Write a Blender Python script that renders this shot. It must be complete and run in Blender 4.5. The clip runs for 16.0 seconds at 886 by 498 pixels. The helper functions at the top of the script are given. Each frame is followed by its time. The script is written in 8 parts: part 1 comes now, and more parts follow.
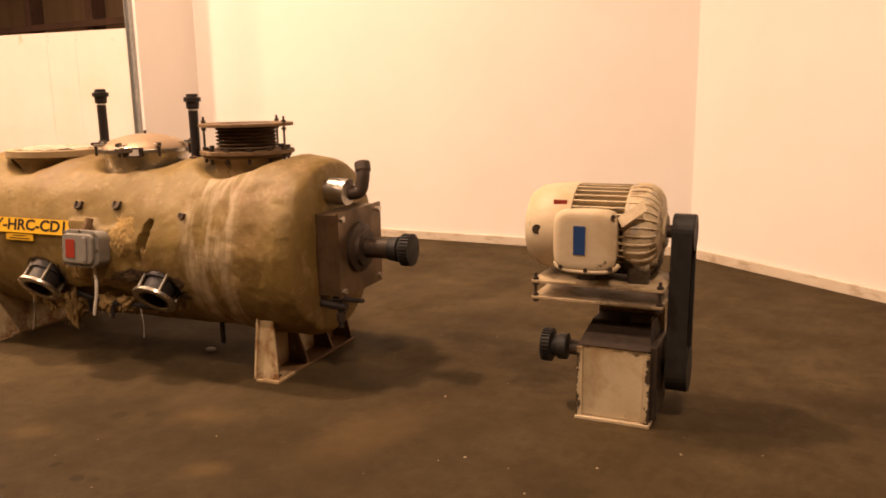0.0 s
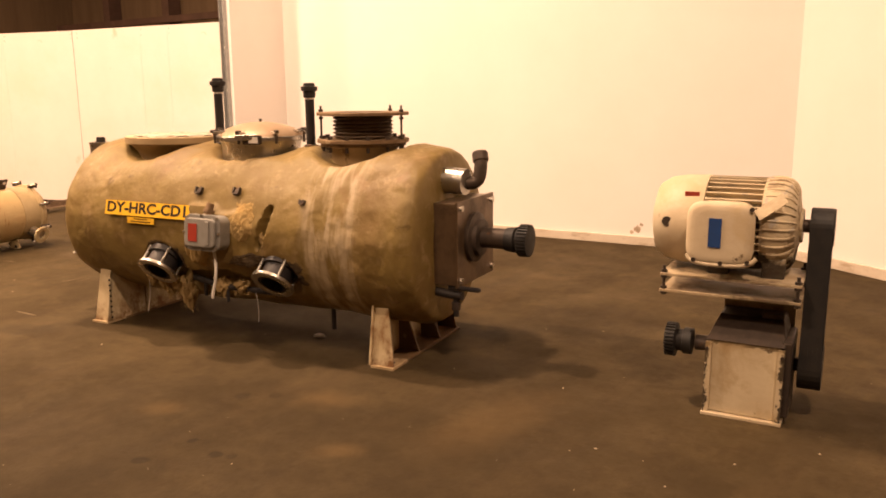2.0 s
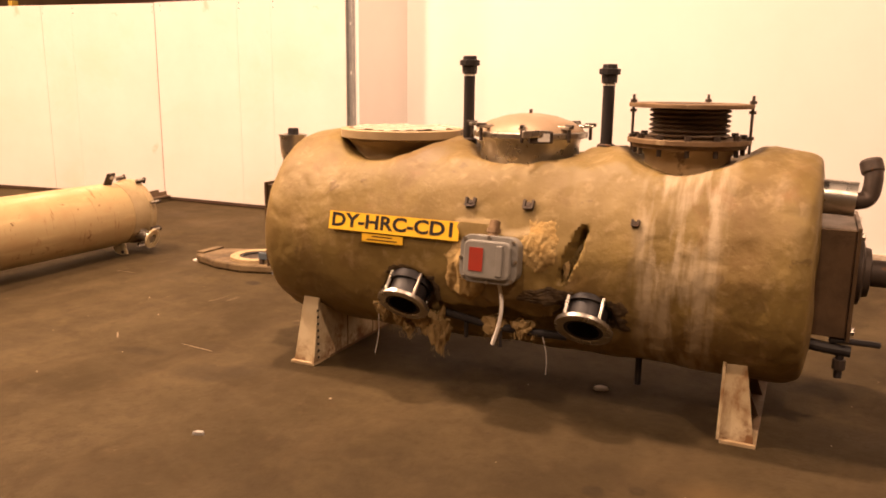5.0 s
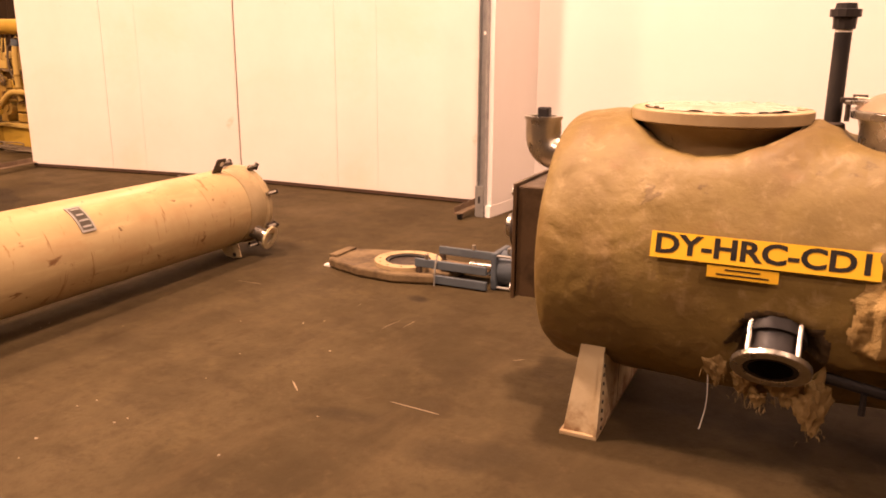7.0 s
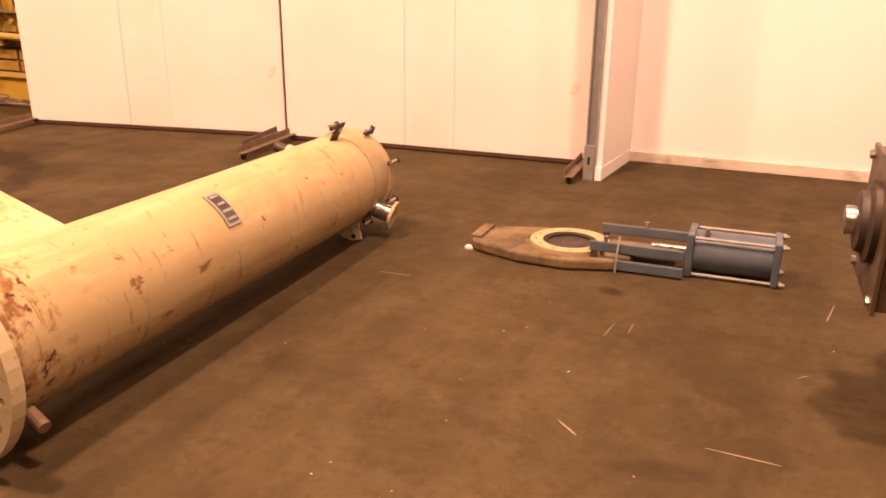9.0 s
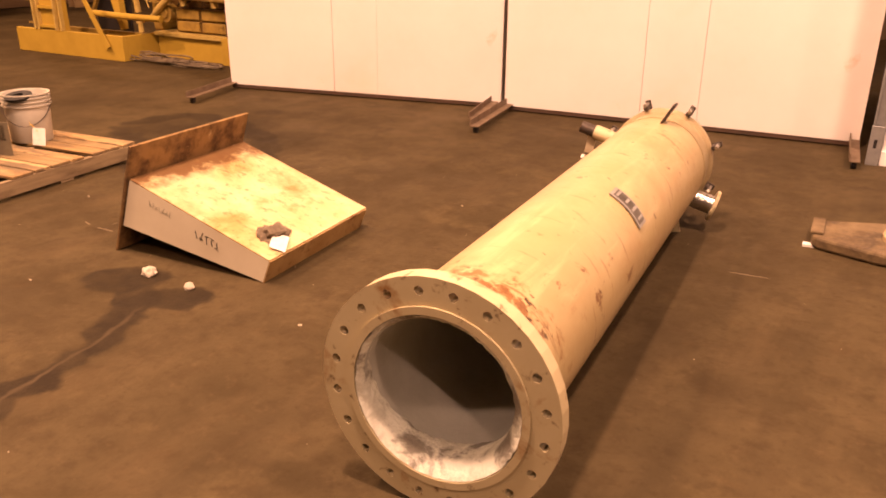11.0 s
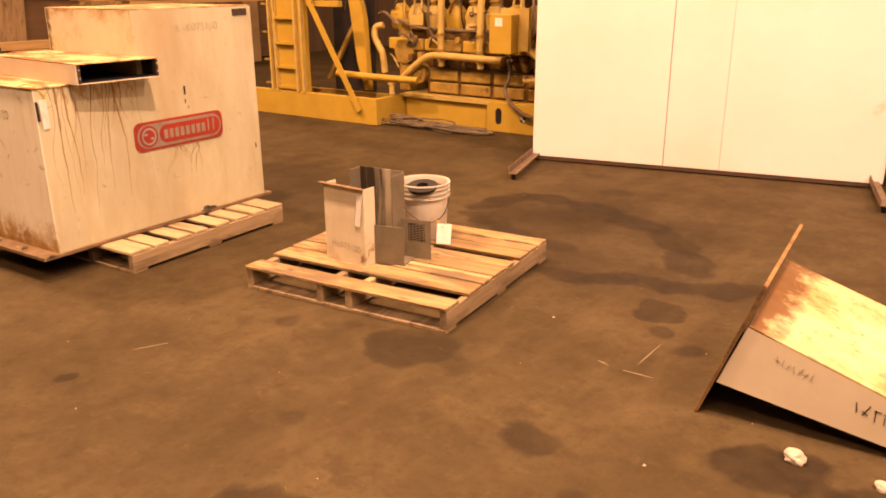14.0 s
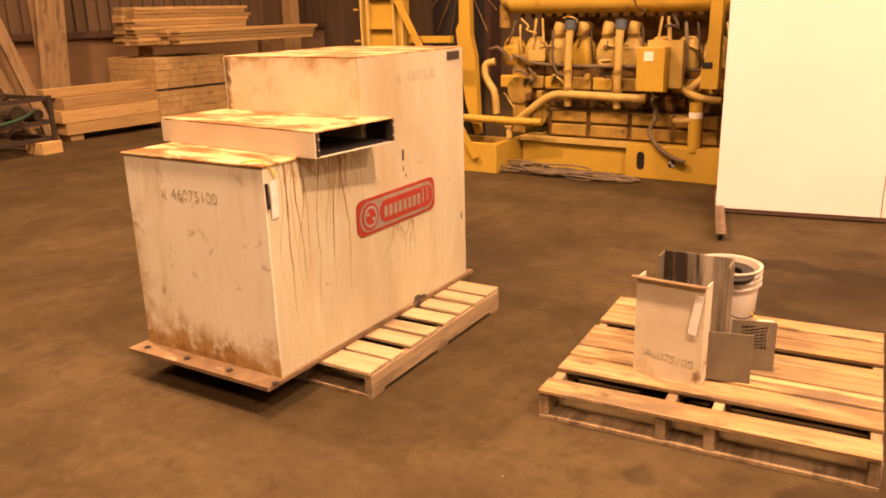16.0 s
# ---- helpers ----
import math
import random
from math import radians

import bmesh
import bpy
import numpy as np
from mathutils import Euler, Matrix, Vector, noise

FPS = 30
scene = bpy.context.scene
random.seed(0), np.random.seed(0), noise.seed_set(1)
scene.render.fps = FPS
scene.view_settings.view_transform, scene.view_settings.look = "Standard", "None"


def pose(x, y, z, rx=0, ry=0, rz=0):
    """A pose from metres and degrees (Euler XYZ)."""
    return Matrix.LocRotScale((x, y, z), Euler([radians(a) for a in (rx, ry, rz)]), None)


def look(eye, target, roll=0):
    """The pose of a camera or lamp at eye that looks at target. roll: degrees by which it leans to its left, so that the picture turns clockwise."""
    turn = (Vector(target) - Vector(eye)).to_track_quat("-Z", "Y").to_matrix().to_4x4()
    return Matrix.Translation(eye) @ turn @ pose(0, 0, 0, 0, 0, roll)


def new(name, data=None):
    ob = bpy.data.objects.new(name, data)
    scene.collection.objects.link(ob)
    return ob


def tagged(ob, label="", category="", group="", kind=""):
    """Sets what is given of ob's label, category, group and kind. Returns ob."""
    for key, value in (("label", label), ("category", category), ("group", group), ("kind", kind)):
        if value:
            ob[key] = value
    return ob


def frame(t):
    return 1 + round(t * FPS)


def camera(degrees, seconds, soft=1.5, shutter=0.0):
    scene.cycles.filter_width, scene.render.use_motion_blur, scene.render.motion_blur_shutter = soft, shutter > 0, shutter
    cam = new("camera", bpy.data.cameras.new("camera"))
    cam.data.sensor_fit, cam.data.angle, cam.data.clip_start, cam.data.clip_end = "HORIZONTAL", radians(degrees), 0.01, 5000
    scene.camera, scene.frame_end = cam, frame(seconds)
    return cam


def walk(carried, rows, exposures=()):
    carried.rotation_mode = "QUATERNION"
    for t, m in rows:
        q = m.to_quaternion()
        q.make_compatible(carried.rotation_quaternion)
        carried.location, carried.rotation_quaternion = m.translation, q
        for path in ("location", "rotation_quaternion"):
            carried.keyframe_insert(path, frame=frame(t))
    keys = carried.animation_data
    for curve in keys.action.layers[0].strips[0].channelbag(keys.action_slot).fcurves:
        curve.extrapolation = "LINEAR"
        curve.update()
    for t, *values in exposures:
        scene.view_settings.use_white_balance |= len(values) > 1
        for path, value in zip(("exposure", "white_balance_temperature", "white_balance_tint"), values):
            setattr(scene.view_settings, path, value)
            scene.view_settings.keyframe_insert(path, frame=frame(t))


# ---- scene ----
cam = camera(58.28, 16.0, soft=1.8)
# seconds, eye x y z, yaw, pitch, roll
ROWS = [
    (0, 0.224, 1.077, 1.525, 30.64, -11.17, 0.92),
    (0.5, 0.244, 1.113, 1.511, 35.51, -11.66, 1.24),
    (1, 0.233, 1.113, 1.497, 39.17, -12.09, 1.17),
    (1.5, 0.119, 1.015, 1.477, 36.41, -12.02, 0.59),
    (2, -0.076, 0.877, 1.482, 34.40, -11.19, 0.39),
    (2.5, -0.316, 0.893, 1.465, 33.06, -10.18, -0.95),
    (3, -0.608, 0.868, 1.472, 33.77, -10.14, -1.06),
    (3.2, -0.746, 0.815, 1.460, 33.88, -10.28, -1.36),
    (5.3, -2.291, 0.927, 1.456, 33.53, -12.47, -0.42),
    (5.5, -2.476, 1.008, 1.447, 33.38, -12.79, -0.30),
    (6, -2.878, 1.082, 1.443, 33.68, -13.17, -0.50),
    (6.5, -3.303, 1.093, 1.466, 34.05, -13.88, -0.56),
    (7, -3.723, 1.209, 1.434, 33.67, -14.48, -0.38),
    (7.5, -4.116, 1.244, 1.425, 32.48, -15.31, -0.38),
    (8, -4.511, 1.219, 1.453, 29.25, -16.49, -0.84),
    (8.2, -4.664, 1.238, 1.435, 28.90, -16.97, -0.76),
    (10.3, -6.074, 1.083, 1.446, 32.42, -21.20, -0.72),
    (10.5, -6.207, 1.027, 1.436, 33.19, -21.51, -0.75),
    (11, -6.564, 0.869, 1.464, 34.66, -21.66, -0.43),
    (11.5, -6.935, 0.814, 1.451, 36.09, -21.63, 0.00),
    (12, -7.295, 0.707, 1.459, 36.93, -21.47, -0.03),
    (12.5, -7.669, 0.558, 1.504, 37.18, -20.86, -0.14),
    (13, -8.113, 0.549, 1.506, 37.98, -20.34, 0.09),
    (13.5, -8.564, 0.441, 1.510, 38.77, -19.68, 0.42),
    (14, -8.999, 0.323, 1.544, 39.53, -18.72, 0.26),
    (14.5, -9.451, 0.331, 1.557, 39.94, -17.84, 0.99),
    (15, -9.901, 0.215, 1.555, 39.93, -17.10, 1.50),
    (15.5, -10.330, 0.154, 1.561, 39.25, -16.70, 1.51),
    (16, -10.816, 0.212, 1.583, 37.82, -16.77, 1.48),
]
walk(cam, [(t, pose(x, y, z, 90 + pitch, roll, yaw)) for t, x, y, z, yaw, pitch, roll in ROWS], exposures=[(0.0, -0.34, 6700, 22), (1.0, -0.20, 6650, 21), (2.0, -0.10, 6600, 20), (3.2, -0.24, 6650, 23), (5.3, -0.05, 6660, 26), (6.5, -0.11, 6770, 33), (8.2, -0.14, 6980, 39), (10.4, -0.14, 7200, 43), (11.5, -0.22, 7150, 42), (12.5, -0.04, 7300, 40), (16.0, 0.04, 7500, 36)])

# ---------------------------------------------------------------- light
world = bpy.data.worlds.new("world")
scene.world = world
world.use_nodes = True
world.node_tree.nodes["Background"].inputs[0].default_value = (1.0, 0.74, 0.48, 1)
world.node_tree.nodes["Background"].inputs[1].default_value = 0.04
LAMP_COLOUR, WEST_COLOUR = (1.0, 0.70, 0.44), (1.0, 0.655, 0.355)


def high_bay(x, y, z, watts, size=0.5):
    data = bpy.data.lights.new("high_bay_light", "AREA")
    data.shape, data.size, data.energy, data.color = "DISK", size, watts, LAMP_COLOUR if x > -10 else WEST_COLOUR
    ob = new("high_bay_light", data)
    ob.matrix_world = look((x, y, z), (x, y, 0))
    return ob


for x, y, watts in ((-8.35, 1.7, 1000), (-5.2, 3.9, 860), (-12.3, 1.6, 820), (-17.3, 2.4, 980), (-15.5, -3.5, 480), (-9.0, -3.5, 320), (-2.5, -2.5, 420), (1.5, 1.0, 620), (-14.5, 10.5, 330), (-20.0, 8.0, 320)):
    high_bay(x, y, 7.4, watts)

# ---------------------------------------------------------------- helpers


def thing(name, m, label, category, group="", kind=""):
    ob = new(name)
    ob.empty_display_size = 0.1
    ob.matrix_world = m
    return tagged(ob, label, category, group, kind)


def part(name, bm, material, parent=None, label="", smooth=False, bevel=0.0):
    """Links a bmesh as one mesh object, under a thing or a part."""
    bm.normal_update()
    me = bpy.data.meshes.new(name)
    bm.to_mesh(me)
    bm.free()
    me.materials.append(material)
    if smooth:
        for p in me.polygons:
            p.use_smooth = True
        me.set_sharp_from_angle(angle=radians(38))
    ob = new(name, me)
    if parent is not None:
        ob.parent = parent
    if bevel:
        mod = ob.modifiers.new("bevel", "BEVEL")
        mod.width, mod.segments, mod.limit_method, mod.angle_limit = bevel, 2, "ANGLE", radians(40)
    if label:
        ob["label"] = label
    return ob


def BM():
    return bmesh.new()


def box(bm, c, s, m=None):
    """A box of centre c and size s."""
    t = Matrix.Translation(c) @ Matrix.Diagonal((*s, 1))
    r = bmesh.ops.create_cube(bm, size=1.0, matrix=(m @ t) if m is not None else t)
    return r["verts"]


def span(bm, a, b, m=None):
    """A box between two corners."""
    return box(bm, [(p + q) / 2 for p, q in zip(a, b)], [abs(q - p) for p, q in zip(a, b)], m)


def prism(bm, outline, depth, m=None):
    """An outline in x, z pushed along y from 0 to depth."""
    m = m or Matrix()
    a = [bm.verts.new(m @ Vector((x, 0, z))) for x, z in outline]
    b = [bm.verts.new(m @ Vector((x, depth, z))) for x, z in outline]
    n = len(a)
    faces = [bm.faces.new(a), bm.faces.new(b[::-1])]
    for i in range(n):
        faces.append(bm.faces.new((a[i], b[i], b[(i + 1) % n], a[(i + 1) % n])))
    bmesh.ops.recalc_face_normals(bm, faces=faces)


def frame_to(p0, p1):
    """A matrix at p0 whose z axis points at p1."""
    d = Vector(p1) - Vector(p0)
    return Matrix.Translation(p0) @ d.to_track_quat("Z", "Y").to_matrix().to_4x4()


def lathe(bm, profile, m=None, n=32, close=False):
    """Turns a profile of (radius, height) round the z axis of m."""
    m = m or Matrix()
    rings = []
    for r, h in profile:
        if r < 1e-6:
            rings.append([bm.verts.new(m @ Vector((0, 0, h)))])
        else:
            rings.append([bm.verts.new(m @ Vector((r * math.cos(2 * math.pi * k / n), r * math.sin(2 * math.pi * k / n), h))) for k in range(n)])
    pairs = list(zip(rings, rings[1:]))
    if close:
        pairs.append((rings[-1], rings[0]))
    faces = []
    for a, b in pairs:
        for k in range(n):
            q = [a[k % len(a)], a[(k + 1) % n % len(a)], b[(k + 1) % n % len(b)], b[k % len(b)]]
            q = [v for i, v in enumerate(q) if v not in q[:i]]
            if len(q) > 2:
                faces.append(bm.faces.new(q))
    bmesh.ops.recalc_face_normals(bm, faces=faces)


def cyl(bm, p0, p1, r, r1=None, n=20):
    h = (Vector(p1) - Vector(p0)).length
    lathe(bm, [(0, 0), (r, 0), (r1 if r1 is not None else r, h), (0, h)], frame_to(p0, p1), n)


def ring(bm, p0, p1, ri, ro, n=32):
    """A flat ring or a pipe wall between two points."""
    h = (Vector(p1) - Vector(p0)).length
    lathe(bm, [(ri, 0), (ro, 0), (ro, h), (ri, h)], frame_to(p0, p1), n, close=True)


def pipe(bm, pts, r, n=10, smooth=4):
    """A round bar along a line of points, its corners rounded."""
    pts = [Vector(p) for p in pts]
    for _ in range(smooth if len(pts) > 2 else 0):
        q = [pts[0]]
        for a, b in zip(pts, pts[1:]):
            q += [a.lerp(b, 0.25), a.lerp(b, 0.75)]
        pts = q + [pts[-1]]
        if len(pts) > 90:
            break
    rings, up = [], None
    for i, p in enumerate(pts):
        d = (pts[min(i + 1, len(pts) - 1)] - pts[max(i - 1, 0)]).normalized()
        if up is None:
            up = d.orthogonal().normalized()
        up = (up - d * up.dot(d)).normalized()
        side = d.cross(up)
        rings.append([bm.verts.new(p + r * (math.cos(2 * math.pi * k / n) * up + math.sin(2 * math.pi * k / n) * side)) for k in range(n)])
    faces = []
    for a, b in zip(rings, rings[1:]):
        for k in range(n):
            faces.append(bm.faces.new((a[k], a[(k + 1) % n], b[(k + 1) % n], b[k])))
    faces += [bm.faces.new(rings[0]), bm.faces.new(rings[-1])]
    bmesh.ops.recalc_face_normals(bm, faces=faces)


def bolt(bm, p, d, r=0.012, h=0.012):
    """A hexagon bolt head at p that points along d."""
    cyl(bm, p, Vector(p) + Vector(d).normalized() * h, r, n=6)


def rounded(b, m, cx, w, h, r, z0, z1):
    """A flat plate with round corners in the plane of m."""
    out = []
    for sx, sy, a0 in ((1, 1, 0), (-1, 1, 90), (-1, -1, 180), (1, -1, 270)):
        for k in range(7):
            a = radians(a0 + k * 15)
            out.append((cx + sx * (w / 2 - r) + r * math.cos(a), sy * (h / 2 - r) + r * math.sin(a)))
    lo = [b.verts.new(m @ Vector((x, y, z0))) for x, y in out]
    hi = [b.verts.new(m @ Vector((x, y, z1))) for x, y in out]
    b.faces.new(lo[::-1])
    b.faces.new(hi)
    for k in range(len(out)):
        q = (k + 1) % len(out)
        b.faces.new((lo[k], lo[q], hi[q], hi[k]))


# ---------------------------------------------------------------- materials


def material(name, base, second=None, rough=0.6, metal=0.0, scale=6.0, detail=6.0, mix=0.5, bump=0.2, bump_scale=40.0, spots=None, spot_scale=9.0, spot_cut=0.62,
             spot_soft=0.06, stretch=(1, 1, 1), bump_big=0.0, rough_var=0.1, piece=0.0, spec=0.28, width=0.28, coords="Object"):
    """A painted, rusted or worn surface: two tones, spots of a third, fine and coarse relief."""
    mat = bpy.data.materials.new(name)
    mat.use_nodes = True
    nt = mat.node_tree
    bsdf = nt.nodes["Principled BSDF"]
    link = nt.links.new

    def node(kind, **inputs):
        n = nt.nodes.new(kind)
        for k, v in inputs.items():
            n.inputs[k.replace("_", " ")].default_value = v
        return n

    co = nt.nodes.new("ShaderNodeTexCoord")
    mp = node("ShaderNodeMapping", Scale=stretch)
    link(co.outputs[coords], mp.inputs["Vector"])
    n1 = node("ShaderNodeTexNoise", Scale=scale, Detail=detail, Roughness=0.62)
    link(mp.outputs[0], n1.inputs["Vector"])
    ramp = nt.nodes.new("ShaderNodeMapRange")
    ramp.inputs[1].default_value, ramp.inputs[2].default_value = 0.5 - width * mix, 0.5 + width
    link(n1.outputs["Fac"], ramp.inputs[0])
    m1 = nt.nodes.new("ShaderNodeMix")
    m1.data_type = "RGBA"
    second = second or tuple(c * 0.72 for c in base)
    m1.inputs[6].default_value, m1.inputs[7].default_value = (*base, 1), (*second, 1)
    link(ramp.outputs[0], m1.inputs[0])
    colour = m1.outputs[2]
    if spots:
        n2 = node("ShaderNodeTexNoise", Scale=spot_scale, Detail=8.0, Roughness=0.68, Distortion=0.3)
        link(mp.outputs[0], n2.inputs["Vector"])
        cut = nt.nodes.new("ShaderNodeMapRange")
        cut.inputs[1].default_value, cut.inputs[2].default_value = spot_cut, spot_cut + spot_soft
        link(n2.outputs["Fac"], cut.inputs[0])
        m2 = nt.nodes.new("ShaderNodeMix")
        m2.data_type = "RGBA"
        m2.inputs[7].default_value = (*spots, 1)
        link(cut.outputs[0], m2.inputs[0])
        link(colour, m2.inputs[6])
        colour = m2.outputs[2]
    if piece:
        info = nt.nodes.new("ShaderNodeObjectInfo")
        hsv = nt.nodes.new("ShaderNodeHueSaturation")
        pr = nt.nodes.new("ShaderNodeMapRange")
        pr.inputs[3].default_value, pr.inputs[4].default_value = 1 - piece, 1 + piece
        link(info.outputs["Random"], pr.inputs[0])
        link(pr.outputs[0], hsv.inputs["Value"])
        link(colour, hsv.inputs["Color"])
        colour = hsv.outputs[0]
    link(colour, bsdf.inputs["Base Color"])
    bsdf.inputs["Metallic"].default_value = metal
    bsdf.inputs["Specular IOR Level"].default_value = 0.5 if metal > 0.5 else spec
    rr = nt.nodes.new("ShaderNodeMapRange")
    rr.inputs[1].default_value, rr.inputs[2].default_value = 0.3, 0.7
    rr.inputs[3].default_value, rr.inputs[4].default_value = max(0.03, rough - rough_var), min(1, rough + rough_var)
    link(n1.outputs["Fac"], rr.inputs[0])
    link(rr.outputs[0], bsdf.inputs["Roughness"])
    if bump:
        nb = node("ShaderNodeTexNoise", Scale=bump_scale, Detail=5.0, Roughness=0.6)
        link(mp.outputs[0], nb.inputs["Vector"])
        bp = node("ShaderNodeBump", Strength=bump, Distance=0.01)
        link(nb.outputs["Fac"], bp.inputs["Height"])
        last = bp
        if bump_big:
            b2 = node("ShaderNodeBump", Strength=bump_big, Distance=0.05)
            link(n1.outputs["Fac"], b2.inputs["Height"])
            link(bp.outputs[0], b2.inputs["Normal"])
            last = b2
        link(last.outputs[0], bsdf.inputs["Normal"])
    return mat


def stained_floor(name, stains):
    """Worn brown concrete: broad tone, grime, specks, and oil or water stains at their places."""
    mat = material(name, (0.0740, 0.0522, 0.0238), (0.0424, 0.0293, 0.0131), spec=0.11, width=0.20, rough=0.76, scale=1.5, detail=9.0, mix=0.9, bump=0.25, bump_scale=55.0, spots=(0.0379, 0.0247, 0.0108), spot_scale=5.5, spot_cut=0.54,
                   spot_soft=0.2, rough_var=0.12, coords="Object")
    nt = mat.node_tree
    link = nt.links.new
    bsdf = nt.nodes["Principled BSDF"]
    colour = bsdf.inputs["Base Color"].links[0].from_socket
    geo = nt.nodes.new("ShaderNodeNewGeometry")

    def layer(colour, fac, tone, kind="MIX"):
        m = nt.nodes.new("ShaderNodeMix")
        m.data_type, m.blend_type = "RGBA", kind
        m.inputs[7].default_value = (*tone, 1)
        link(fac, m.inputs[0])
        link(colour, m.inputs[6])
        return m.outputs[2]

    # fine light wear and dark grit
    for sc, lo, hi, tone in ((0.9, 0.50, 0.62, (0.0405, 0.0270, 0.0116)), (2.2, 0.56, 0.68, (0.0884, 0.0624, 0.0278)), (3.4, 0.57, 0.65, (0.0361, 0.0233, 0.0103)), (9.0, 0.50, 0.66, (0.0433, 0.0275, 0.0116)), (24.0, 0.55, 0.66, (0.0415, 0.0266, 0.0113)), (14.0, 0.56, 0.72, (0.0857, 0.0577, 0.0278)), (5.0, 0.59, 0.75, (0.0793, 0.0512, 0.0224)), (6.5, 0.675, 0.70, (0.0252, 0.0168, 0.0091)), (38.0, 0.62, 0.72, (0.0325, 0.0214, 0.0099)), (95.0, 0.65, 0.72, (0.0992, 0.0745, 0.0404))):
        n = nt.nodes.new("ShaderNodeTexNoise")
        n.inputs["Scale"].default_value, n.inputs["Detail"].default_value, n.inputs["Roughness"].default_value = sc, 7.0, 0.7
        link(geo.outputs["Position"], n.inputs["Vector"])
        r = nt.nodes.new("ShaderNodeMapRange")
        r.inputs[1].default_value, r.inputs[2].default_value, r.inputs[4].default_value = lo, hi, 0.55
        link(n.outputs["Fac"], r.inputs[0])
        colour = layer(colour, r.outputs[0], tone)
    # long drag marks
    mp = nt.nodes.new("ShaderNodeMapping")
    mp.inputs["Rotation"].default_value, mp.inputs["Scale"].default_value = (0, 0, radians(8)), (3.2, 0.5, 1)
    link(geo.outputs["Position"], mp.inputs["Vector"])
    n = nt.nodes.new("ShaderNodeTexNoise")
    n.inputs["Scale"].default_value, n.inputs["Detail"].default_value = 1.0, 6.0
    link(mp.outputs[0], n.inputs["Vector"])
    r = nt.nodes.new("ShaderNodeMapRange")
    r.inputs[1].default_value, r.inputs[2].default_value, r.inputs[4].default_value = 0.53, 0.70, 0.34
    link(n.outputs["Fac"], r.inputs[0])
    colour = layer(colour, r.outputs[0], (0.0325, 0.0214, 0.0099))
    mp = nt.nodes.new("ShaderNodeMapping")
    mp.inputs["Rotation"].default_value, mp.inputs["Scale"].default_value = (0, 0, radians(-6)), (2.4, 0.7, 1)
    link(geo.outputs["Position"], mp.inputs["Vector"])
    n = nt.nodes.new("ShaderNodeTexNoise")
    n.inputs["Scale"].default_value, n.inputs["Detail"].default_value, n.inputs["Roughness"].default_value = 1.3, 8.0, 0.7
    link(mp.outputs[0], n.inputs["Vector"])
    r = nt.nodes.new("ShaderNodeMapRange")
    r.inputs[1].default_value, r.inputs[2].default_value, r.inputs[4].default_value = 0.52, 0.70, 0.4
    link(n.outputs["Fac"], r.inputs[0])
    colour = layer(colour, r.outputs[0], (0.0948, 0.0642, 0.0306))
    # stains
    warp = nt.nodes.new("ShaderNodeTexNoise")
    warp.inputs["Scale"].default_value, warp.inputs["Detail"].default_value = 5.5, 9.0
    link(geo.outputs["Position"], warp.inputs["Vector"])
    warped = []
    for reach in (0.24, 0.09):
        ws = nt.nodes.new("ShaderNodeVectorMath")
        ws.operation = "MULTIPLY_ADD"
        ws.inputs[1].default_value, ws.inputs[2].default_value = (reach, reach, 0), (-reach / 2, -reach / 2, 0)
        link(warp.outputs["Color"], ws.inputs[0])
        add = nt.nodes.new("ShaderNodeVectorMath")
        add.operation = "ADD"
        link(geo.outputs["Position"], add.inputs[0])
        link(ws.outputs[0], add.inputs[1])
        warped.append(add.outputs[0])
    speck = nt.nodes.new("ShaderNodeTexNoise")
    speck.inputs["Scale"].default_value, speck.inputs["Detail"].default_value, speck.inputs["Roughness"].default_value = 4.0, 9.0, 0.72
    link(geo.outputs["Position"], speck.inputs["Vector"])
    broken = nt.nodes.new("ShaderNodeMapRange")
    broken.inputs[1].default_value, broken.inputs[2].default_value, broken.inputs[3].default_value, broken.inputs[4].default_value = 0.40, 0.60, 0.62, 1.0
    link(speck.outputs["Fac"], broken.inputs[0])
    for x, y, rx, ry, turn, strength, soft, tone in stains:
        mp = nt.nodes.new("ShaderNodeMapping")
        mp.vector_type = "TEXTURE"
        mp.inputs["Location"].default_value, mp.inputs["Rotation"].default_value, mp.inputs["Scale"].default_value = (x, y, 0), (0, 0, radians(turn)), (rx, ry, 1000)
        link(warped[0 if min(rx, ry) > 0.075 else 1], mp.inputs["Vector"])
        ln = nt.nodes.new("ShaderNodeVectorMath")
        ln.operation = "LENGTH"
        link(mp.outputs[0], ln.inputs[0])
        r = nt.nodes.new("ShaderNodeMapRange")
        r.interpolation_type = "SMOOTHSTEP"
        r.inputs[1].default_value, r.inputs[2].default_value, r.inputs[3].default_value, r.inputs[4].default_value = 1 - soft, 1 + soft, strength, 0
        link(ln.outputs["Value"], r.inputs[0])
        patchy = nt.nodes.new("ShaderNodeMath")
        patchy.operation = "MULTIPLY"
        link(r.outputs[0], patchy.inputs[0])
        link(broken.outputs[0], patchy.inputs[1])
        colour = layer(colour, patchy.outputs[0], tone)
    link(colour, bsdf.inputs["Base Color"])
    return mat


OIL_TONE, WET_GLINT, RUSTY_DUST = (0.021, 0.0142, 0.0075), (0.125, 0.088, 0.048), (0.100, 0.064, 0.027)


def drag(points, half, strength, soft, tone=OIL_TONE):
    """A ragged band of stain along a line of points."""
    out = []
    for (x0, y0), (x1, y1) in zip(points, points[1:]):
        out.append(((x0 + x1) / 2, (y0 + y1) / 2, math.hypot(x1 - x0, y1 - y0) * 0.62, half, math.degrees(math.atan2(y1 - y0, x1 - x0)), strength, soft, tone))
    return out


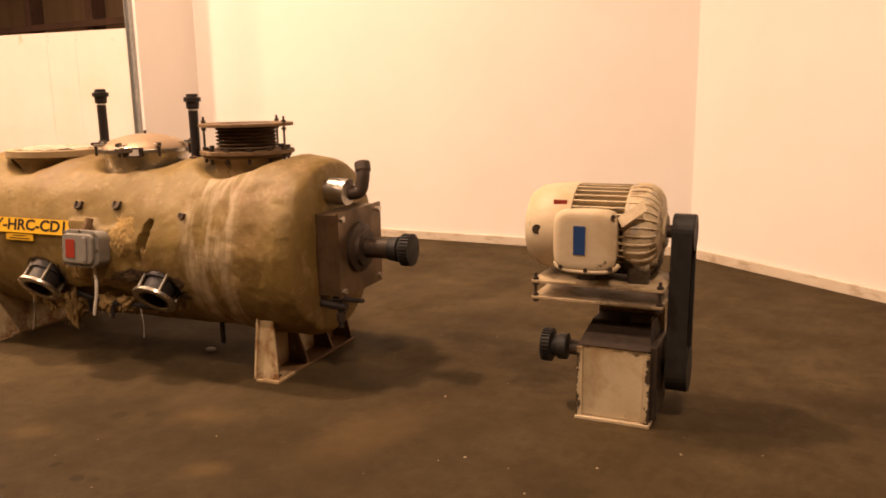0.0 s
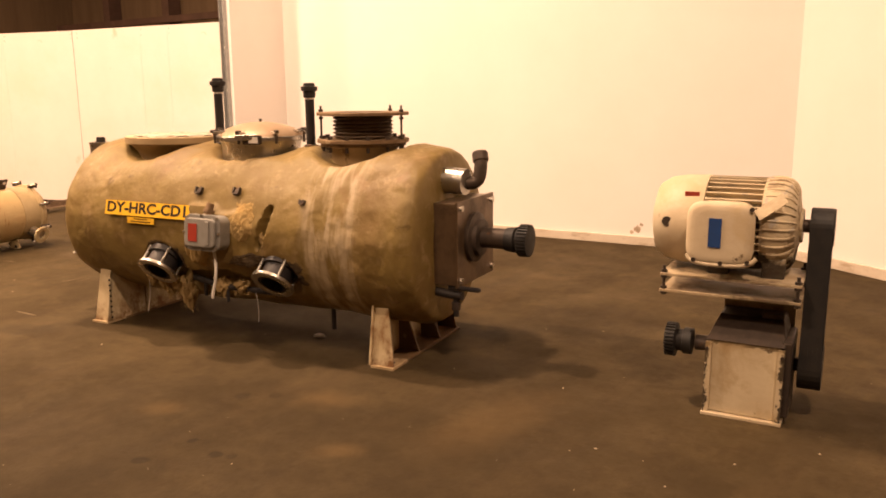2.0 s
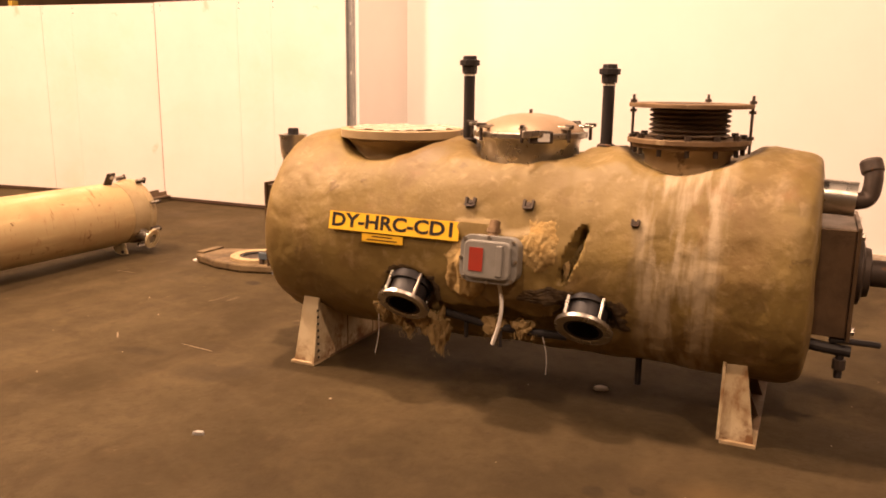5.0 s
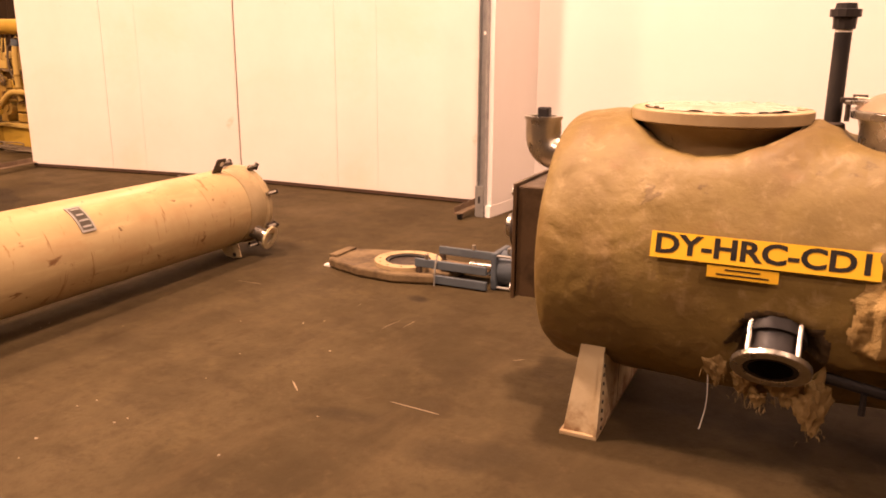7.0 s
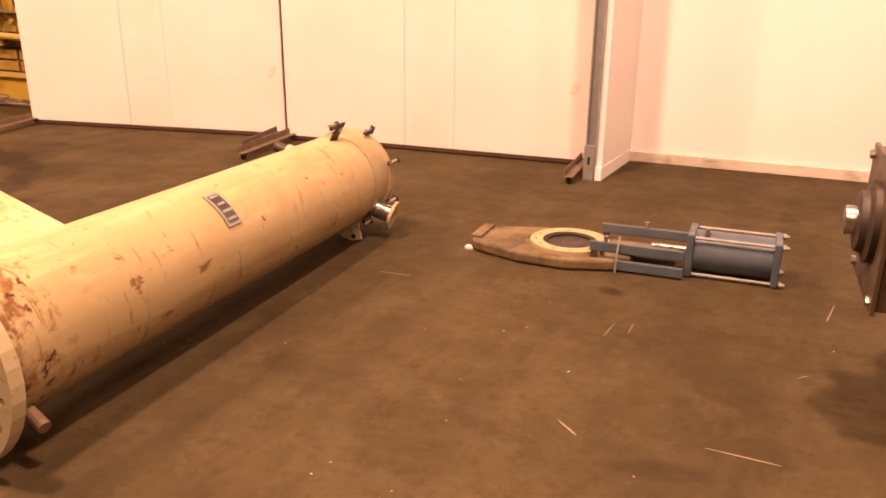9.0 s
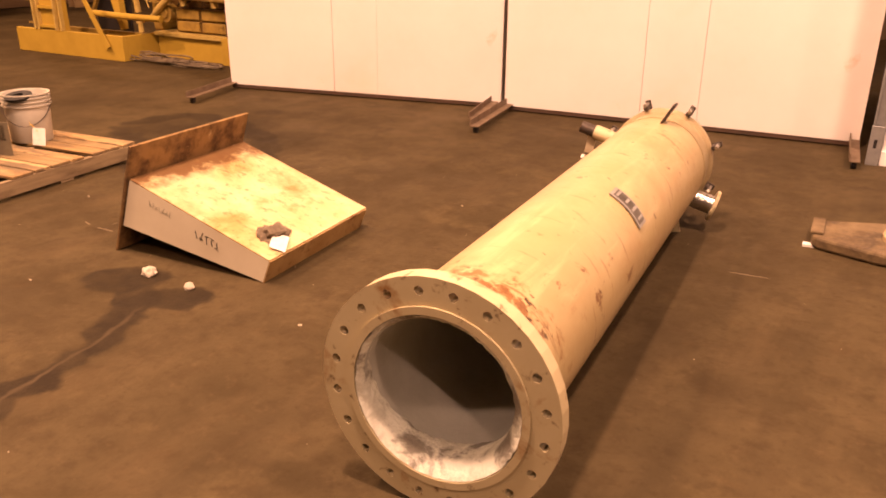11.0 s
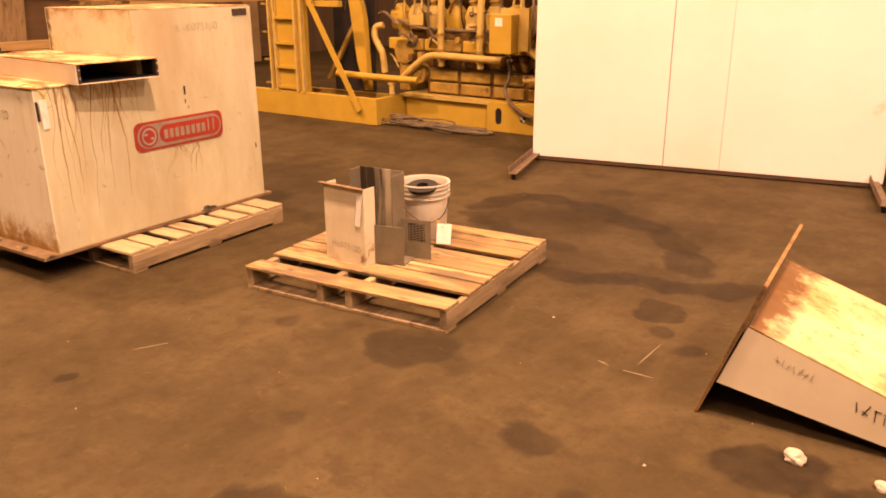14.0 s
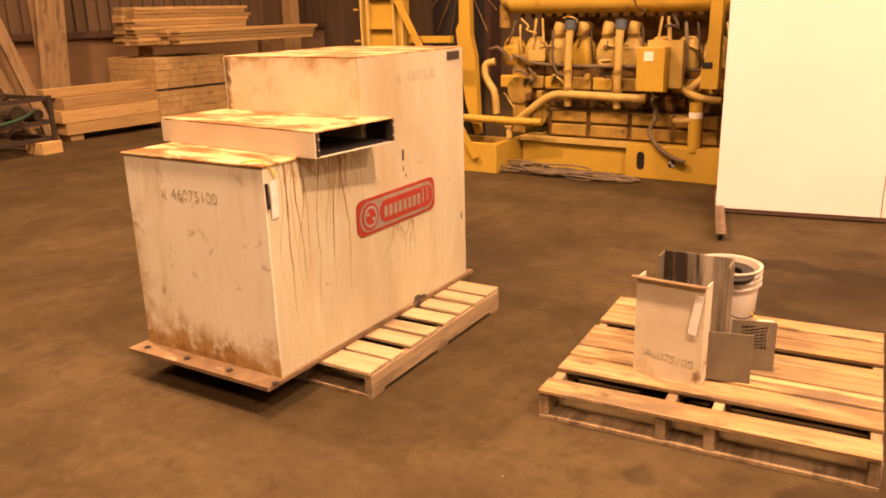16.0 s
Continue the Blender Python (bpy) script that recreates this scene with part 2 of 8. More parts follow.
# wet trail from under the chute, with its pale wet highlight painted along it
STAINS = [(-9.61, 2.76, 0.20, 0.14, 37, 0.95, 0.16, OIL_TONE), (-9.25, 2.77, 0.15, 0.13, 37, 0.95, 0.14, OIL_TONE), (-9.40, 2.68, 0.13, 0.10, 0, 0.9, 0.16, OIL_TONE), (-9.17, 2.32, 0.085, 0.10, 37, 0.6, 0.3, OIL_TONE)]
STAINS += drag([(-9.38, 2.74), (-9.26, 2.48), (-9.15, 2.27), (-9.12, 2.12), (-9.07, 1.95), (-9.04, 1.80), (-9.02, 1.60), (-8.99, 1.40)], 0.085, 1.0, 0.22)
STAINS += drag([(-9.27, 2.56), (-9.20, 2.36), (-9.13, 2.10), (-9.07, 1.93), (-9.03, 1.66)], 0.009, 0.30, 0.7, WET_GLINT)
# spill beside the pallet, in rings and lobes
STAINS += drag([(-12.32, 4.72), (-12.22, 5.18), (-11.84, 5.24), (-11.42, 5.13), (-11.03, 4.97), (-10.72, 4.66), (-10.54, 4.36)], 0.13, 0.85, 0.18)
STAINS += drag([(-11.25, 3.91), (-10.95, 3.88), (-10.80, 4.10), (-10.58, 4.06), (-10.18, 4.33)], 0.10, 0.85, 0.18)
STAINS += drag([(-12.30, 4.55), (-12.02, 4.46), (-11.63, 4.34), (-11.30, 4.30)], 0.09, 0.65, 0.25)
STAINS += [(-11.35, 4.75, 0.85, 0.48, 30, 0.38, 0.3, OIL_TONE), (-10.85, 4.15, 0.60, 0.24, 10, 0.45, 0.5, OIL_TONE), (-11.93, 4.80, 0.40, 0.26, 37, 0.5, 0.35, OIL_TONE), (-11.61, 5.16, 0.30, 0.30, 37, 0.5, 0.4, OIL_TONE),
           (-10.472, 3.766, 0.135, 0.14, 38, 0.85, 0.10, OIL_TONE), (-10.351, 3.545, 0.052, 0.070, 38, 0.8, 0.18, OIL_TONE), (-10.17, 3.43, 0.09, 0.06, 38, 0.75, 0.3, OIL_TONE), (-11.17, 2.69, 0.22, 0.20, 38, 0.8, 0.14, OIL_TONE),
           (-10.91, 2.70, 0.125, 0.10, 38, 0.65, 0.25, OIL_TONE), (-12.06, 1.585, 0.04, 0.04, 0, 0.9, 0.3, OIL_TONE), (-11.80, 2.53, 0.09, 0.08, 38, 0.65, 0.35, OIL_TONE), (-10.33, 2.396, 0.105, 0.085, 37, 0.75, 0.25, OIL_TONE),
           (-10.035, 2.198, 0.057, 0.05, 0, 0.7, 0.4, OIL_TONE), (-11.72, 5.68, 0.12, 0.10, 0, 0.6, 0.4, OIL_TONE), (-10.77, 1.545, 0.17, 0.14, 20, 0.85, 0.15, OIL_TONE), (-11.10, 1.963, 0.05, 0.045, 0, 0.6, 0.4, OIL_TONE),
           (-13.50, 4.10, 0.42, 0.45, 36, 0.45, 0.5, OIL_TONE), (-14.20, 4.40, 0.63, 0.52, 0, 0.5, 0.5, OIL_TONE), (-8.592, 4.374, 0.066, 0.05, 37, 0.85, 0.3, OIL_TONE), (-8.282, 3.543, 0.065, 0.044, 0, 0.6, 0.4, OIL_TONE), (-6.271, 4.80, 0.064, 0.053, 0, 0.95, 0.4, OIL_TONE),
           (-5.089, 3.409, 0.222, 0.10, 20, 0.5, 0.45, OIL_TONE), (-5.643, 3.413, 0.162, 0.05, 20, 0.5, 0.45, OIL_TONE)]
# round the vessel: drips, a dark spill behind the saddle, rusty dust, two broad soft darker patches
STAINS += [(-3.021, 3.40, 0.045, 0.042, 35, 0.8, 0.3, OIL_TONE), (-2.895, 3.489, 0.028, 0.028, 35, 0.7, 0.3, OIL_TONE), (-2.845, 2.689, 0.036, 0.034, 35, 0.9, 0.3, OIL_TONE), (-2.805, 2.916, 0.024, 0.026, 0, 0.9, 0.3, OIL_TONE), (-2.626, 2.877, 0.034, 0.030, 35, 0.9, 0.3, OIL_TONE),
           (-2.55, 2.91, 0.030, 0.030, 35, 0.85, 0.3, OIL_TONE), (-2.087, 5.587, 0.42, 0.38, 36, 0.5, 0.5, OIL_TONE), (-2.32, 4.35, 0.22, 0.18, 36, 0.4, 0.5, OIL_TONE), (-1.50, 2.60, 3.36, 1.89, 10, 0.25, 0.6, OIL_TONE), (-2.50, 2.85, 1.80, 1.05, 20, 0.42, 0.5, OIL_TONE),
           (-1.825, 3.83, 0.34, 0.15, 80, 0.5, 0.9, RUSTY_DUST), (-2.637, 3.605, 0.14, 0.10, 35, 0.6, 0.8, RUSTY_DUST), (-2.214, 3.195, 0.09, 0.06, 35, 0.6, 0.8, RUSTY_DUST), (-3.234, 3.083, 0.09, 0.075, 35, 0.55, 0.8, RUSTY_DUST)]
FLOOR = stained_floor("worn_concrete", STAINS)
WHITE_PANEL = material("white_panel", (0.73, 0.665, 0.63), (0.67, 0.60, 0.555), rough=0.45, scale=1.2, bump=0.03, bump_scale=30, spots=(0.62, 0.47, 0.33), spot_scale=1.6, spot_cut=0.72, spot_soft=0.08)
WALL_PAINT = material("white_wall", (0.84, 0.785, 0.745), (0.79, 0.735, 0.685), rough=0.5, scale=0.9, bump=0.04, bump_scale=60)
HALL_WALL = material("hall_wall", (0.13, 0.085, 0.05), (0.08, 0.05, 0.03), rough=0.8, scale=0.8, bump=0.1, bump_scale=20, stretch=(3, 3, 0.4))
CEILING = material("hall_ceiling", (0.05, 0.04, 0.035), (0.03, 0.024, 0.02), rough=0.9, scale=1.0, bump=0.05)
BASE_RAIL = material("rusty_rail", (0.075, 0.04, 0.025), (0.045, 0.03, 0.02), rough=0.75, scale=9, bump=0.2)
GALV = material("galvanised_steel", (0.42, 0.42, 0.41), (0.30, 0.30, 0.30), rough=0.45, metal=0.7, scale=14, bump=0.08)
DARK_STEEL = material("dark_steel", (0.075, 0.055, 0.042), (0.04, 0.032, 0.028), rough=0.55, metal=0.4, scale=14, bump=0.15, spots=(0.13, 0.06, 0.025), spot_scale=12)
BLACK = material("black_pipe", (0.018, 0.016, 0.018), (0.03, 0.025, 0.022), rough=0.5, scale=12, bump=0.1)
RUBBER = material("black_rubber", (0.016, 0.015, 0.015), (0.028, 0.024, 0.02), rough=0.6, scale=20, bump=0.08)
TAN = material("tan_insulation", (0.208, 0.143, 0.044), (0.140, 0.092, 0.026), rough=0.56, spec=0.36, scale=5.0, bump=0.3, bump_scale=24, bump_big=0.15, spots=(0.29, 0.205, 0.090), spot_scale=3.2, spot_cut=0.6, spot_soft=0.14)


def smear(mat, centre, half, tone):
    """A band of pale mastic brushed round the jacket, ragged at its edges."""
    nt = mat.node_tree
    link = nt.links.new
    bsdf = nt.nodes["Principled BSDF"]
    old = bsdf.inputs["Base Color"].links[0].from_socket
    co = nt.nodes.new("ShaderNodeTexCoord")
    xyz = nt.nodes.new("ShaderNodeSeparateXYZ")
    link(co.outputs["Object"], xyz.inputs[0])
    off = nt.nodes.new("ShaderNodeMath")
    off.operation = "SUBTRACT"
    off.inputs[1].default_value = centre
    link(xyz.outputs[0], off.inputs[0])
    dist = nt.nodes.new("ShaderNodeMath")
    dist.operation = "ABSOLUTE"
    link(off.outputs[0], dist.inputs[0])
    masks = []
    for stretch, scale, lo, hi in (((5, 1.2, 1.2), 3.0, 0.40, 0.58), ((13, 2.2, 2.2), 2.0, 0.26, 0.54)):
        mp = nt.nodes.new("ShaderNodeMapping")
        mp.inputs["Scale"].default_value = stretch
        link(co.outputs["Object"], mp.inputs["Vector"])
        n = nt.nodes.new("ShaderNodeTexNoise")
        n.inputs["Scale"].default_value, n.inputs["Detail"].default_value = scale, 6.0
        link(mp.outputs[0], n.inputs["Vector"])
        r = nt.nodes.new("ShaderNodeMapRange")
        r.inputs[1].default_value, r.inputs[2].default_value = lo, hi
        link(n.outputs["Fac"], r.inputs[0])
        masks.append(r.outputs[0])
    r = nt.nodes.new("ShaderNodeMapRange")
    r.inputs[1].default_value, r.inputs[2].default_value, r.inputs[3].default_value, r.inputs[4].default_value = half * 0.6, half * 1.25, 1.6, 0.0
    link(dist.outputs[0], r.inputs[0])
    fac = r.outputs[0]
    for m in masks:
        mul = nt.nodes.new("ShaderNodeMath")
        mul.operation = "MULTIPLY"
        mul.use_clamp = True
        link(fac, mul.inputs[0])
        link(m, mul.inputs[1])
        fac = mul.outputs[0]
    mx = nt.nodes.new("ShaderNodeMix")
    mx.data_type = "RGBA"
    mx.inputs[7].default_value = (*tone, 1)
    link(fac, mx.inputs[0])
    link(old, mx.inputs[6])
    link(mx.outputs[2], bsdf.inputs["Base Color"])


def rust_shade_foot(mat, low, high, tone, axis=2, top=0.32, scales=(2.6, 14.0), edge=(0.52, 0.72)):
    """Rust or grime creeping in from one edge of a sheet; on the saddle bases also painted shade."""
    nt = mat.node_tree
    link = nt.links.new
    bsdf = nt.nodes["Principled BSDF"]
    old = bsdf.inputs["Base Color"].links[0].from_socket
    co = nt.nodes.new("ShaderNodeTexCoord")
    xyz = nt.nodes.new("ShaderNodeSeparateXYZ")
    link(co.outputs["Object"], xyz.inputs[0])
    r = nt.nodes.new("ShaderNodeMapRange")
    r.inputs[1].default_value, r.inputs[2].default_value, r.inputs[3].default_value, r.inputs[4].default_value = low, high, top, -0.2
    link(xyz.outputs[axis], r.inputs[0])
    fac = None
    for scale, stretch in ((scales[0], (1, 1, 0.7)), (scales[1], (1, 1, 1))):
        mp = nt.nodes.new("ShaderNodeMapping")
        mp.inputs["Scale"].default_value = stretch
        link(co.outputs["Object"], mp.inputs["Vector"])
        n = nt.nodes.new("ShaderNodeTexNoise")
        n.inputs["Scale"].default_value, n.inputs["Detail"].default_value, n.inputs["Roughness"].default_value = scale, 7.0, 0.65
        link(mp.outputs[0], n.inputs["Vector"])
        add = nt.nodes.new("ShaderNodeMath")
        add.operation = "ADD"
        link(n.outputs["Fac"], add.inputs[0])
        link(r.outputs[0], add.inputs[1])
        cut = nt.nodes.new("ShaderNodeMapRange")
        cut.inputs[1].default_value, cut.inputs[2].default_value, cut.inputs[4].default_value = *edge, 0.97
        link(add.outputs[0], cut.inputs[0])
        if fac is None:
            fac = cut.outputs[0]
        else:
            mul = nt.nodes.new("ShaderNodeMath")
            mul.operation = "MULTIPLY"
            link(fac, mul.inputs[0])
            link(cut.outputs[0], mul.inputs[1])
            fac = mul.outputs[0]
    mx = nt.nodes.new("ShaderNodeMix")
    mx.data_type = "RGBA"
    mx.inputs[7].default_value = (*tone, 1)
    link(fac, mx.inputs[0])
    link(old, mx.inputs[6])
    link(mx.outputs[2], bsdf.inputs["Base Color"])
    return mat


def blotch(mat, scale, low, high, tone, amount=1.0, stretch=(1, 1, 1), shift=0.0):
    """A further layer of stains, wear or painted sheen with soft ragged edges."""
    nt = mat.node_tree
    link = nt.links.new
    bsdf = nt.nodes["Principled BSDF"]
    old = bsdf.inputs["Base Color"].links[0].from_socket
    co = nt.nodes.new("ShaderNodeTexCoord")
    mp = nt.nodes.new("ShaderNodeMapping")
    mp.inputs["Scale"].default_value, mp.inputs["Location"].default_value = stretch, (shift, shift * 0.7, shift * 1.3)
    link(co.outputs["Object"], mp.inputs["Vector"])
    n = nt.nodes.new("ShaderNodeTexNoise")
    n.inputs["Scale"].default_value, n.inputs["Detail"].default_value, n.inputs["Roughness"].default_value, n.inputs["Distortion"].default_value = scale, 8.0, 0.65, 0.4
    link(mp.outputs[0], n.inputs["Vector"])
    r = nt.nodes.new("ShaderNodeMapRange")
    r.inputs[1].default_value, r.inputs[2].default_value, r.inputs[4].default_value = low, high, amount
    link(n.outputs["Fac"], r.inputs[0])
    mx = nt.nodes.new("ShaderNodeMix")
    mx.data_type = "RGBA"
    mx.inputs[7].default_value = (*tone, 1)
    link(r.outputs[0], mx.inputs[0])
    link(old, mx.inputs[6])
    link(mx.outputs[2], bsdf.inputs["Base Color"])
    return mat


blotch(TAN, 1.8, 0.48, 0.64, (0.150, 0.088, 0.030), 0.65)
blotch(TAN, 12.0, 0.55, 0.68, (0.33, 0.235, 0.115), 0.5, shift=3.0)
blotch(TAN, 5.0, 0.60, 0.70, (0.20, 0.105, 0.035), 0.6, shift=7.0)
blotch(TAN, 13.0, 0.58, 0.70, (0.31, 0.225, 0.105), 0.5, shift=2.0)
blotch(TAN, 8.0, 0.645, 0.675, (0.095, 0.058, 0.020), 0.6, (1, 1, 1.3), 6.0)
smear(TAN, 0.79, 0.15, (0.35, 0.275, 0.17))
CREAM = material("cream_paint", (0.49, 0.41, 0.25), (0.41, 0.325, 0.18), rough=0.45, scale=4, bump=0.06, spots=(0.30, 0.15, 0.05), spot_scale=5, spot_cut=0.69, spot_soft=0.08)
CREAM_WORN = material("worn_cream_paint", (0.58, 0.49, 0.35), (0.48, 0.38, 0.25), rough=0.5, scale=6, bump=0.15, spots=(0.10, 0.065, 0.035), spot_scale=8, spot_cut=0.66, spot_soft=0.03)
TUBE_PAINT = material("tube_paint", (0.42, 0.315, 0.160), (0.365, 0.262, 0.125), rough=0.38, scale=2.5, bump=0.05, spots=(0.22, 0.10, 0.03), spot_scale=4.5, spot_cut=0.70, spot_soft=0.04)
STEEL = material("bright_steel", (0.55, 0.52, 0.47), (0.36, 0.33, 0.28), rough=0.3, metal=0.95, scale=12, bump=0.06, spots=(0.14, 0.09, 0.05), spot_scale=10, spot_cut=0.62)
RUSTY_STEEL = material("rusted_steel", (0.24, 0.16, 0.09), (0.12, 0.07, 0.035), rough=0.7, metal=0.3, scale=10, bump=0.25, spots=(0.36, 0.27, 0.16), spot_scale=9, spot_cut=0.6)
blotch(CREAM, 7.0, 0.55, 0.66, (0.27, 0.13, 0.04), 0.85, shift=2.0)
blotch(CREAM, 22.0, 0.60, 0.68, (0.10, 0.05, 0.02), 0.8, shift=5.0)
# paler lengthwise streaks: the shell's highlights painted into its colour
blotch(TUBE_PAINT, 3.0, 0.52, 0.62, (0.50, 0.385, 0.20), 0.6, (3.5, 0.45, 3.5), 12.0)
blotch(TUBE_PAINT, 6.0, 0.635, 0.67, (0.24, 0.12, 0.04), 0.8, (1.0, 2.2, 1.0), 15.0)
blotch(TUBE_PAINT, 13.0, 0.66, 0.69, (0.09, 0.042, 0.016), 0.9, (1.3, 0.9, 1.3), 4.0)
blotch(TUBE_PAINT, 2.6, 0.61, 0.66, (0.20, 0.095, 0.032), 0.75, (1.1, 9.0, 1.1), 21.0)
blotch(TUBE_PAINT, 2.0, 0.50, 0.70, (0.36, 0.225, 0.105), 0.7, shift=9.0)
rust_shade_foot(TUBE_PAINT, 0.0, 0.8, (0.22, 0.10, 0.032), 1, 0.20, (7.0, 20.0), (0.56, 0.66))
rust_shade_foot(TUBE_PAINT, 0.0, 0.6, (0.055, 0.024, 0.010), 1, 0.20, (12.0, 30.0), (0.605, 0.63))
blotch(CREAM_WORN, 4.0, 0.52, 0.68, (0.48, 0.36, 0.20), 0.7, shift=5.0)
blotch(WHITE_PANEL, 3.5, 0.67, 0.76, (0.52, 0.34, 0.20), 0.55, shift=14.0)
blotch(WHITE_PANEL, 0.8, 0.50, 0.70, (0.66, 0.575, 0.47), 0.6, shift=1.0)
WOOD = material("pallet_wood", (0.36, 0.245, 0.115), (0.23, 0.148, 0.067), rough=0.75, scale=5, bump=0.25, bump_scale=30, stretch=(0.5, 7, 7), spots=(0.12, 0.08, 0.042), spot_scale=3.0, spot_cut=0.58, spot_soft=0.12, width=0.17, piece=0.3)
blotch(WOOD, 3.0, 0.46, 0.58, (0.115, 0.08, 0.047), 0.85, (0.6, 3, 3), 6.0)
blotch(WOOD, 11.0, 0.56, 0.64, (0.06, 0.042, 0.026), 0.75, (0.35, 2, 2), 2.0)

# ---------------------------------------------------------------- the hall
b = BM()
span(b, (-34, -14, -0.3), (8, 20, 0.0))
tagged(part("floor", b, FLOOR), "worn brown concrete floor with oil stains and scratches", "floor", kind="structure")
for name, a, c in (("wall_north", (-34, 15.0, 0), (8, 15.2, 9)), ("wall_south", (-34, -12.2, 0), (8, -12.0, 9)), ("wall_east", (6.0, -12, 0), (6.2, 15, 9))):
    b = BM()
    span(b, a, c)
    tagged(part(name, b, HALL_WALL), "dark brown hall wall", "wall", kind="structure")
b = BM()
span(b, (-34, -14, 9.0), (8, 20, 9.2))
tagged(part("ceiling", b, CEILING), "dark hall ceiling", "ceiling", kind="structure")


def wall_run(name, p, q, height, thick, label, mat, base=True):
    """A straight wall from p to q on the floor; its seen face is the line itself."""
    p, q = Vector((*p, 0)), Vector((*q, 0))
    yaw = math.atan2(q.y - p.y, q.x - p.x)
    m = Matrix.Translation(p) @ Matrix.Rotation(yaw, 4, "Z")
    n = (q - p).length
    b = BM()
    span(b, (0, 0, 0), (n, thick, height))
    w = part(name, b, mat)
    w.matrix_world = m
    tagged(w, label, "wall", kind="structure")
    if base:
        b = BM()
        span(b, (0.0, -0.025, 0), (n, -0.002, 0.085))
        k = part("baseboard", b, KICK_BOARD, bevel=0.004)
        k.matrix_world = m
        tagged(k, "off-white kick board along the wall", "baseboard", kind="structure")
    return w


KICK_BOARD = blotch(material("scuffed_kick_board", (0.64, 0.56, 0.46), (0.54, 0.45, 0.35), rough=0.55, scale=4, bump=0.08), 5.0, 0.52, 0.66, (0.34, 0.25, 0.16), 0.7, (1, 1, 2))
POST, CORNER, TURN, FAR = (-7.058, 6.974), (-7.08, 7.79), (-1.50, 8.40), (3.6, 5.25)
wall_run("wall_back", CORNER, TURN, 4.2, 0.15, "tall smooth white insulated wall", WALL_PAINT)
wall_run("wall_diagonal", TURN, FAR, 4.2, 0.15, "tall smooth white insulated wall, set at an angle", WALL_PAINT)
wall_run("wall_return", (POST[0], POST[1]), (CORNER[0], CORNER[1]), 4.2, 0.12, "short white return wall", WALL_PAINT, base=False)

# scuff low on the back wall
SCUFF = blotch(material("wall_scuff", (0.50, 0.40, 0.30), (0.30, 0.22, 0.15), rough=0.6, scale=30, bump=0.1), 30.0, 0.50, 0.60, (0.20, 0.14, 0.09), 0.8)
rng = random.Random(3)
for dx, dz, r in ((0.0, 0.0, 0.040), (-0.055, -0.035, 0.022), (0.035, 0.045, 0.018)):
    b = BM()
    ring_ = [(4.27 + dx + r * rng.uniform(0.6, 1.1) * math.cos(k * 0.6), 0.155 + dz + r * rng.uniform(0.6, 1.1) * math.sin(k * 0.6)) for k in range(10)]
    lo = [b.verts.new((x, -0.0003, z)) for x, z in ring_]
    hi = [b.verts.new((x, -0.0012, z)) for x, z in ring_]
    b.faces.new(hi)
    for k in range(10):
        b.faces.new((lo[k], lo[(k + 1) % 10], hi[(k + 1) % 10], hi[k]))
    part("scuff", b, SCUFF, bpy.data.objects["wall_back"], "small brown scuff")

# ---------------------------------------------------------------- more materials
BOX_GREY = material("grey_cast_box", (0.27, 0.26, 0.24), (0.20, 0.185, 0.16), rough=0.5, metal=0.2, scale=12, bump=0.12, spots=(0.14, 0.11, 0.08), spot_scale=12, spot_cut=0.66)
YELLOW_SIGN = material("yellow_sign", (0.80, 0.47, 0.03), (0.72, 0.40, 0.02), rough=0.45, scale=8, bump=0.03)
INK = material("black_ink", (0.012, 0.010, 0.010), (0.03, 0.022, 0.015), rough=0.6, scale=30, bump=0.0)
PENCIL = material("faded_marker", (0.32, 0.275, 0.195), (0.50, 0.455, 0.325), width=0.14, rough=0.7, scale=26, bump=0.0)
GREY_CAST = material("grey_cast_aluminium", (0.34, 0.33, 0.31), (0.24, 0.22, 0.19), rough=0.5, metal=0.25, scale=12, bump=0.12, spots=(0.14, 0.11, 0.08), spot_scale=12, spot_cut=0.66)
RED = material("red_label", (0.32, 0.038, 0.022), (0.24, 0.035, 0.02), rough=0.5, scale=12, bump=0.02)
BLUE_LABEL = material("blue_label", (0.02, 0.06, 0.20), (0.02, 0.045, 0.14), rough=0.45, scale=12, bump=0.02)
GLASS_WOOL = material("glass_wool", (0.33, 0.235, 0.105), (0.20, 0.13, 0.05), rough=0.95, scale=22, bump=0.6, bump_scale=70)
WHITE_SCRAP = material("white_scrap", (0.78, 0.75, 0.70), (0.62, 0.58, 0.50), rough=0.7, scale=20, bump=0.3)
PLASTIC = material("dirty_plastic_sheet", (0.46, 0.38, 0.29), (0.34, 0.265, 0.19), rough=0.3, scale=8, bump=0.6, bump_scale=18)
BLUE_PAINT = material("blue_grey_paint", (0.085, 0.104, 0.124), (0.058, 0.070, 0.084), rough=0.42, scale=9, bump=0.08, spots=(0.13, 0.09, 0.055), spot_scale=11, spot_cut=0.66)
BRONZE = blotch(material("brown_cast_body", (0.175, 0.122, 0.062), (0.105, 0.070, 0.036), rough=0.6, metal=0.1, scale=8, bump=0.2, width=0.16), 6.0, 0.55, 0.66, (0.05, 0.032, 0.018), 0.8)
TUBE_INSIDE = material("grey_tube_lining", (0.52, 0.51, 0.44), (0.38, 0.37, 0.31), rough=0.7, scale=5, bump=0.2)
NAMEPLATE = material("dull_nameplate", (0.12, 0.105, 0.085), (0.07, 0.06, 0.05), rough=0.4, metal=0.5, scale=20, bump=0.05)


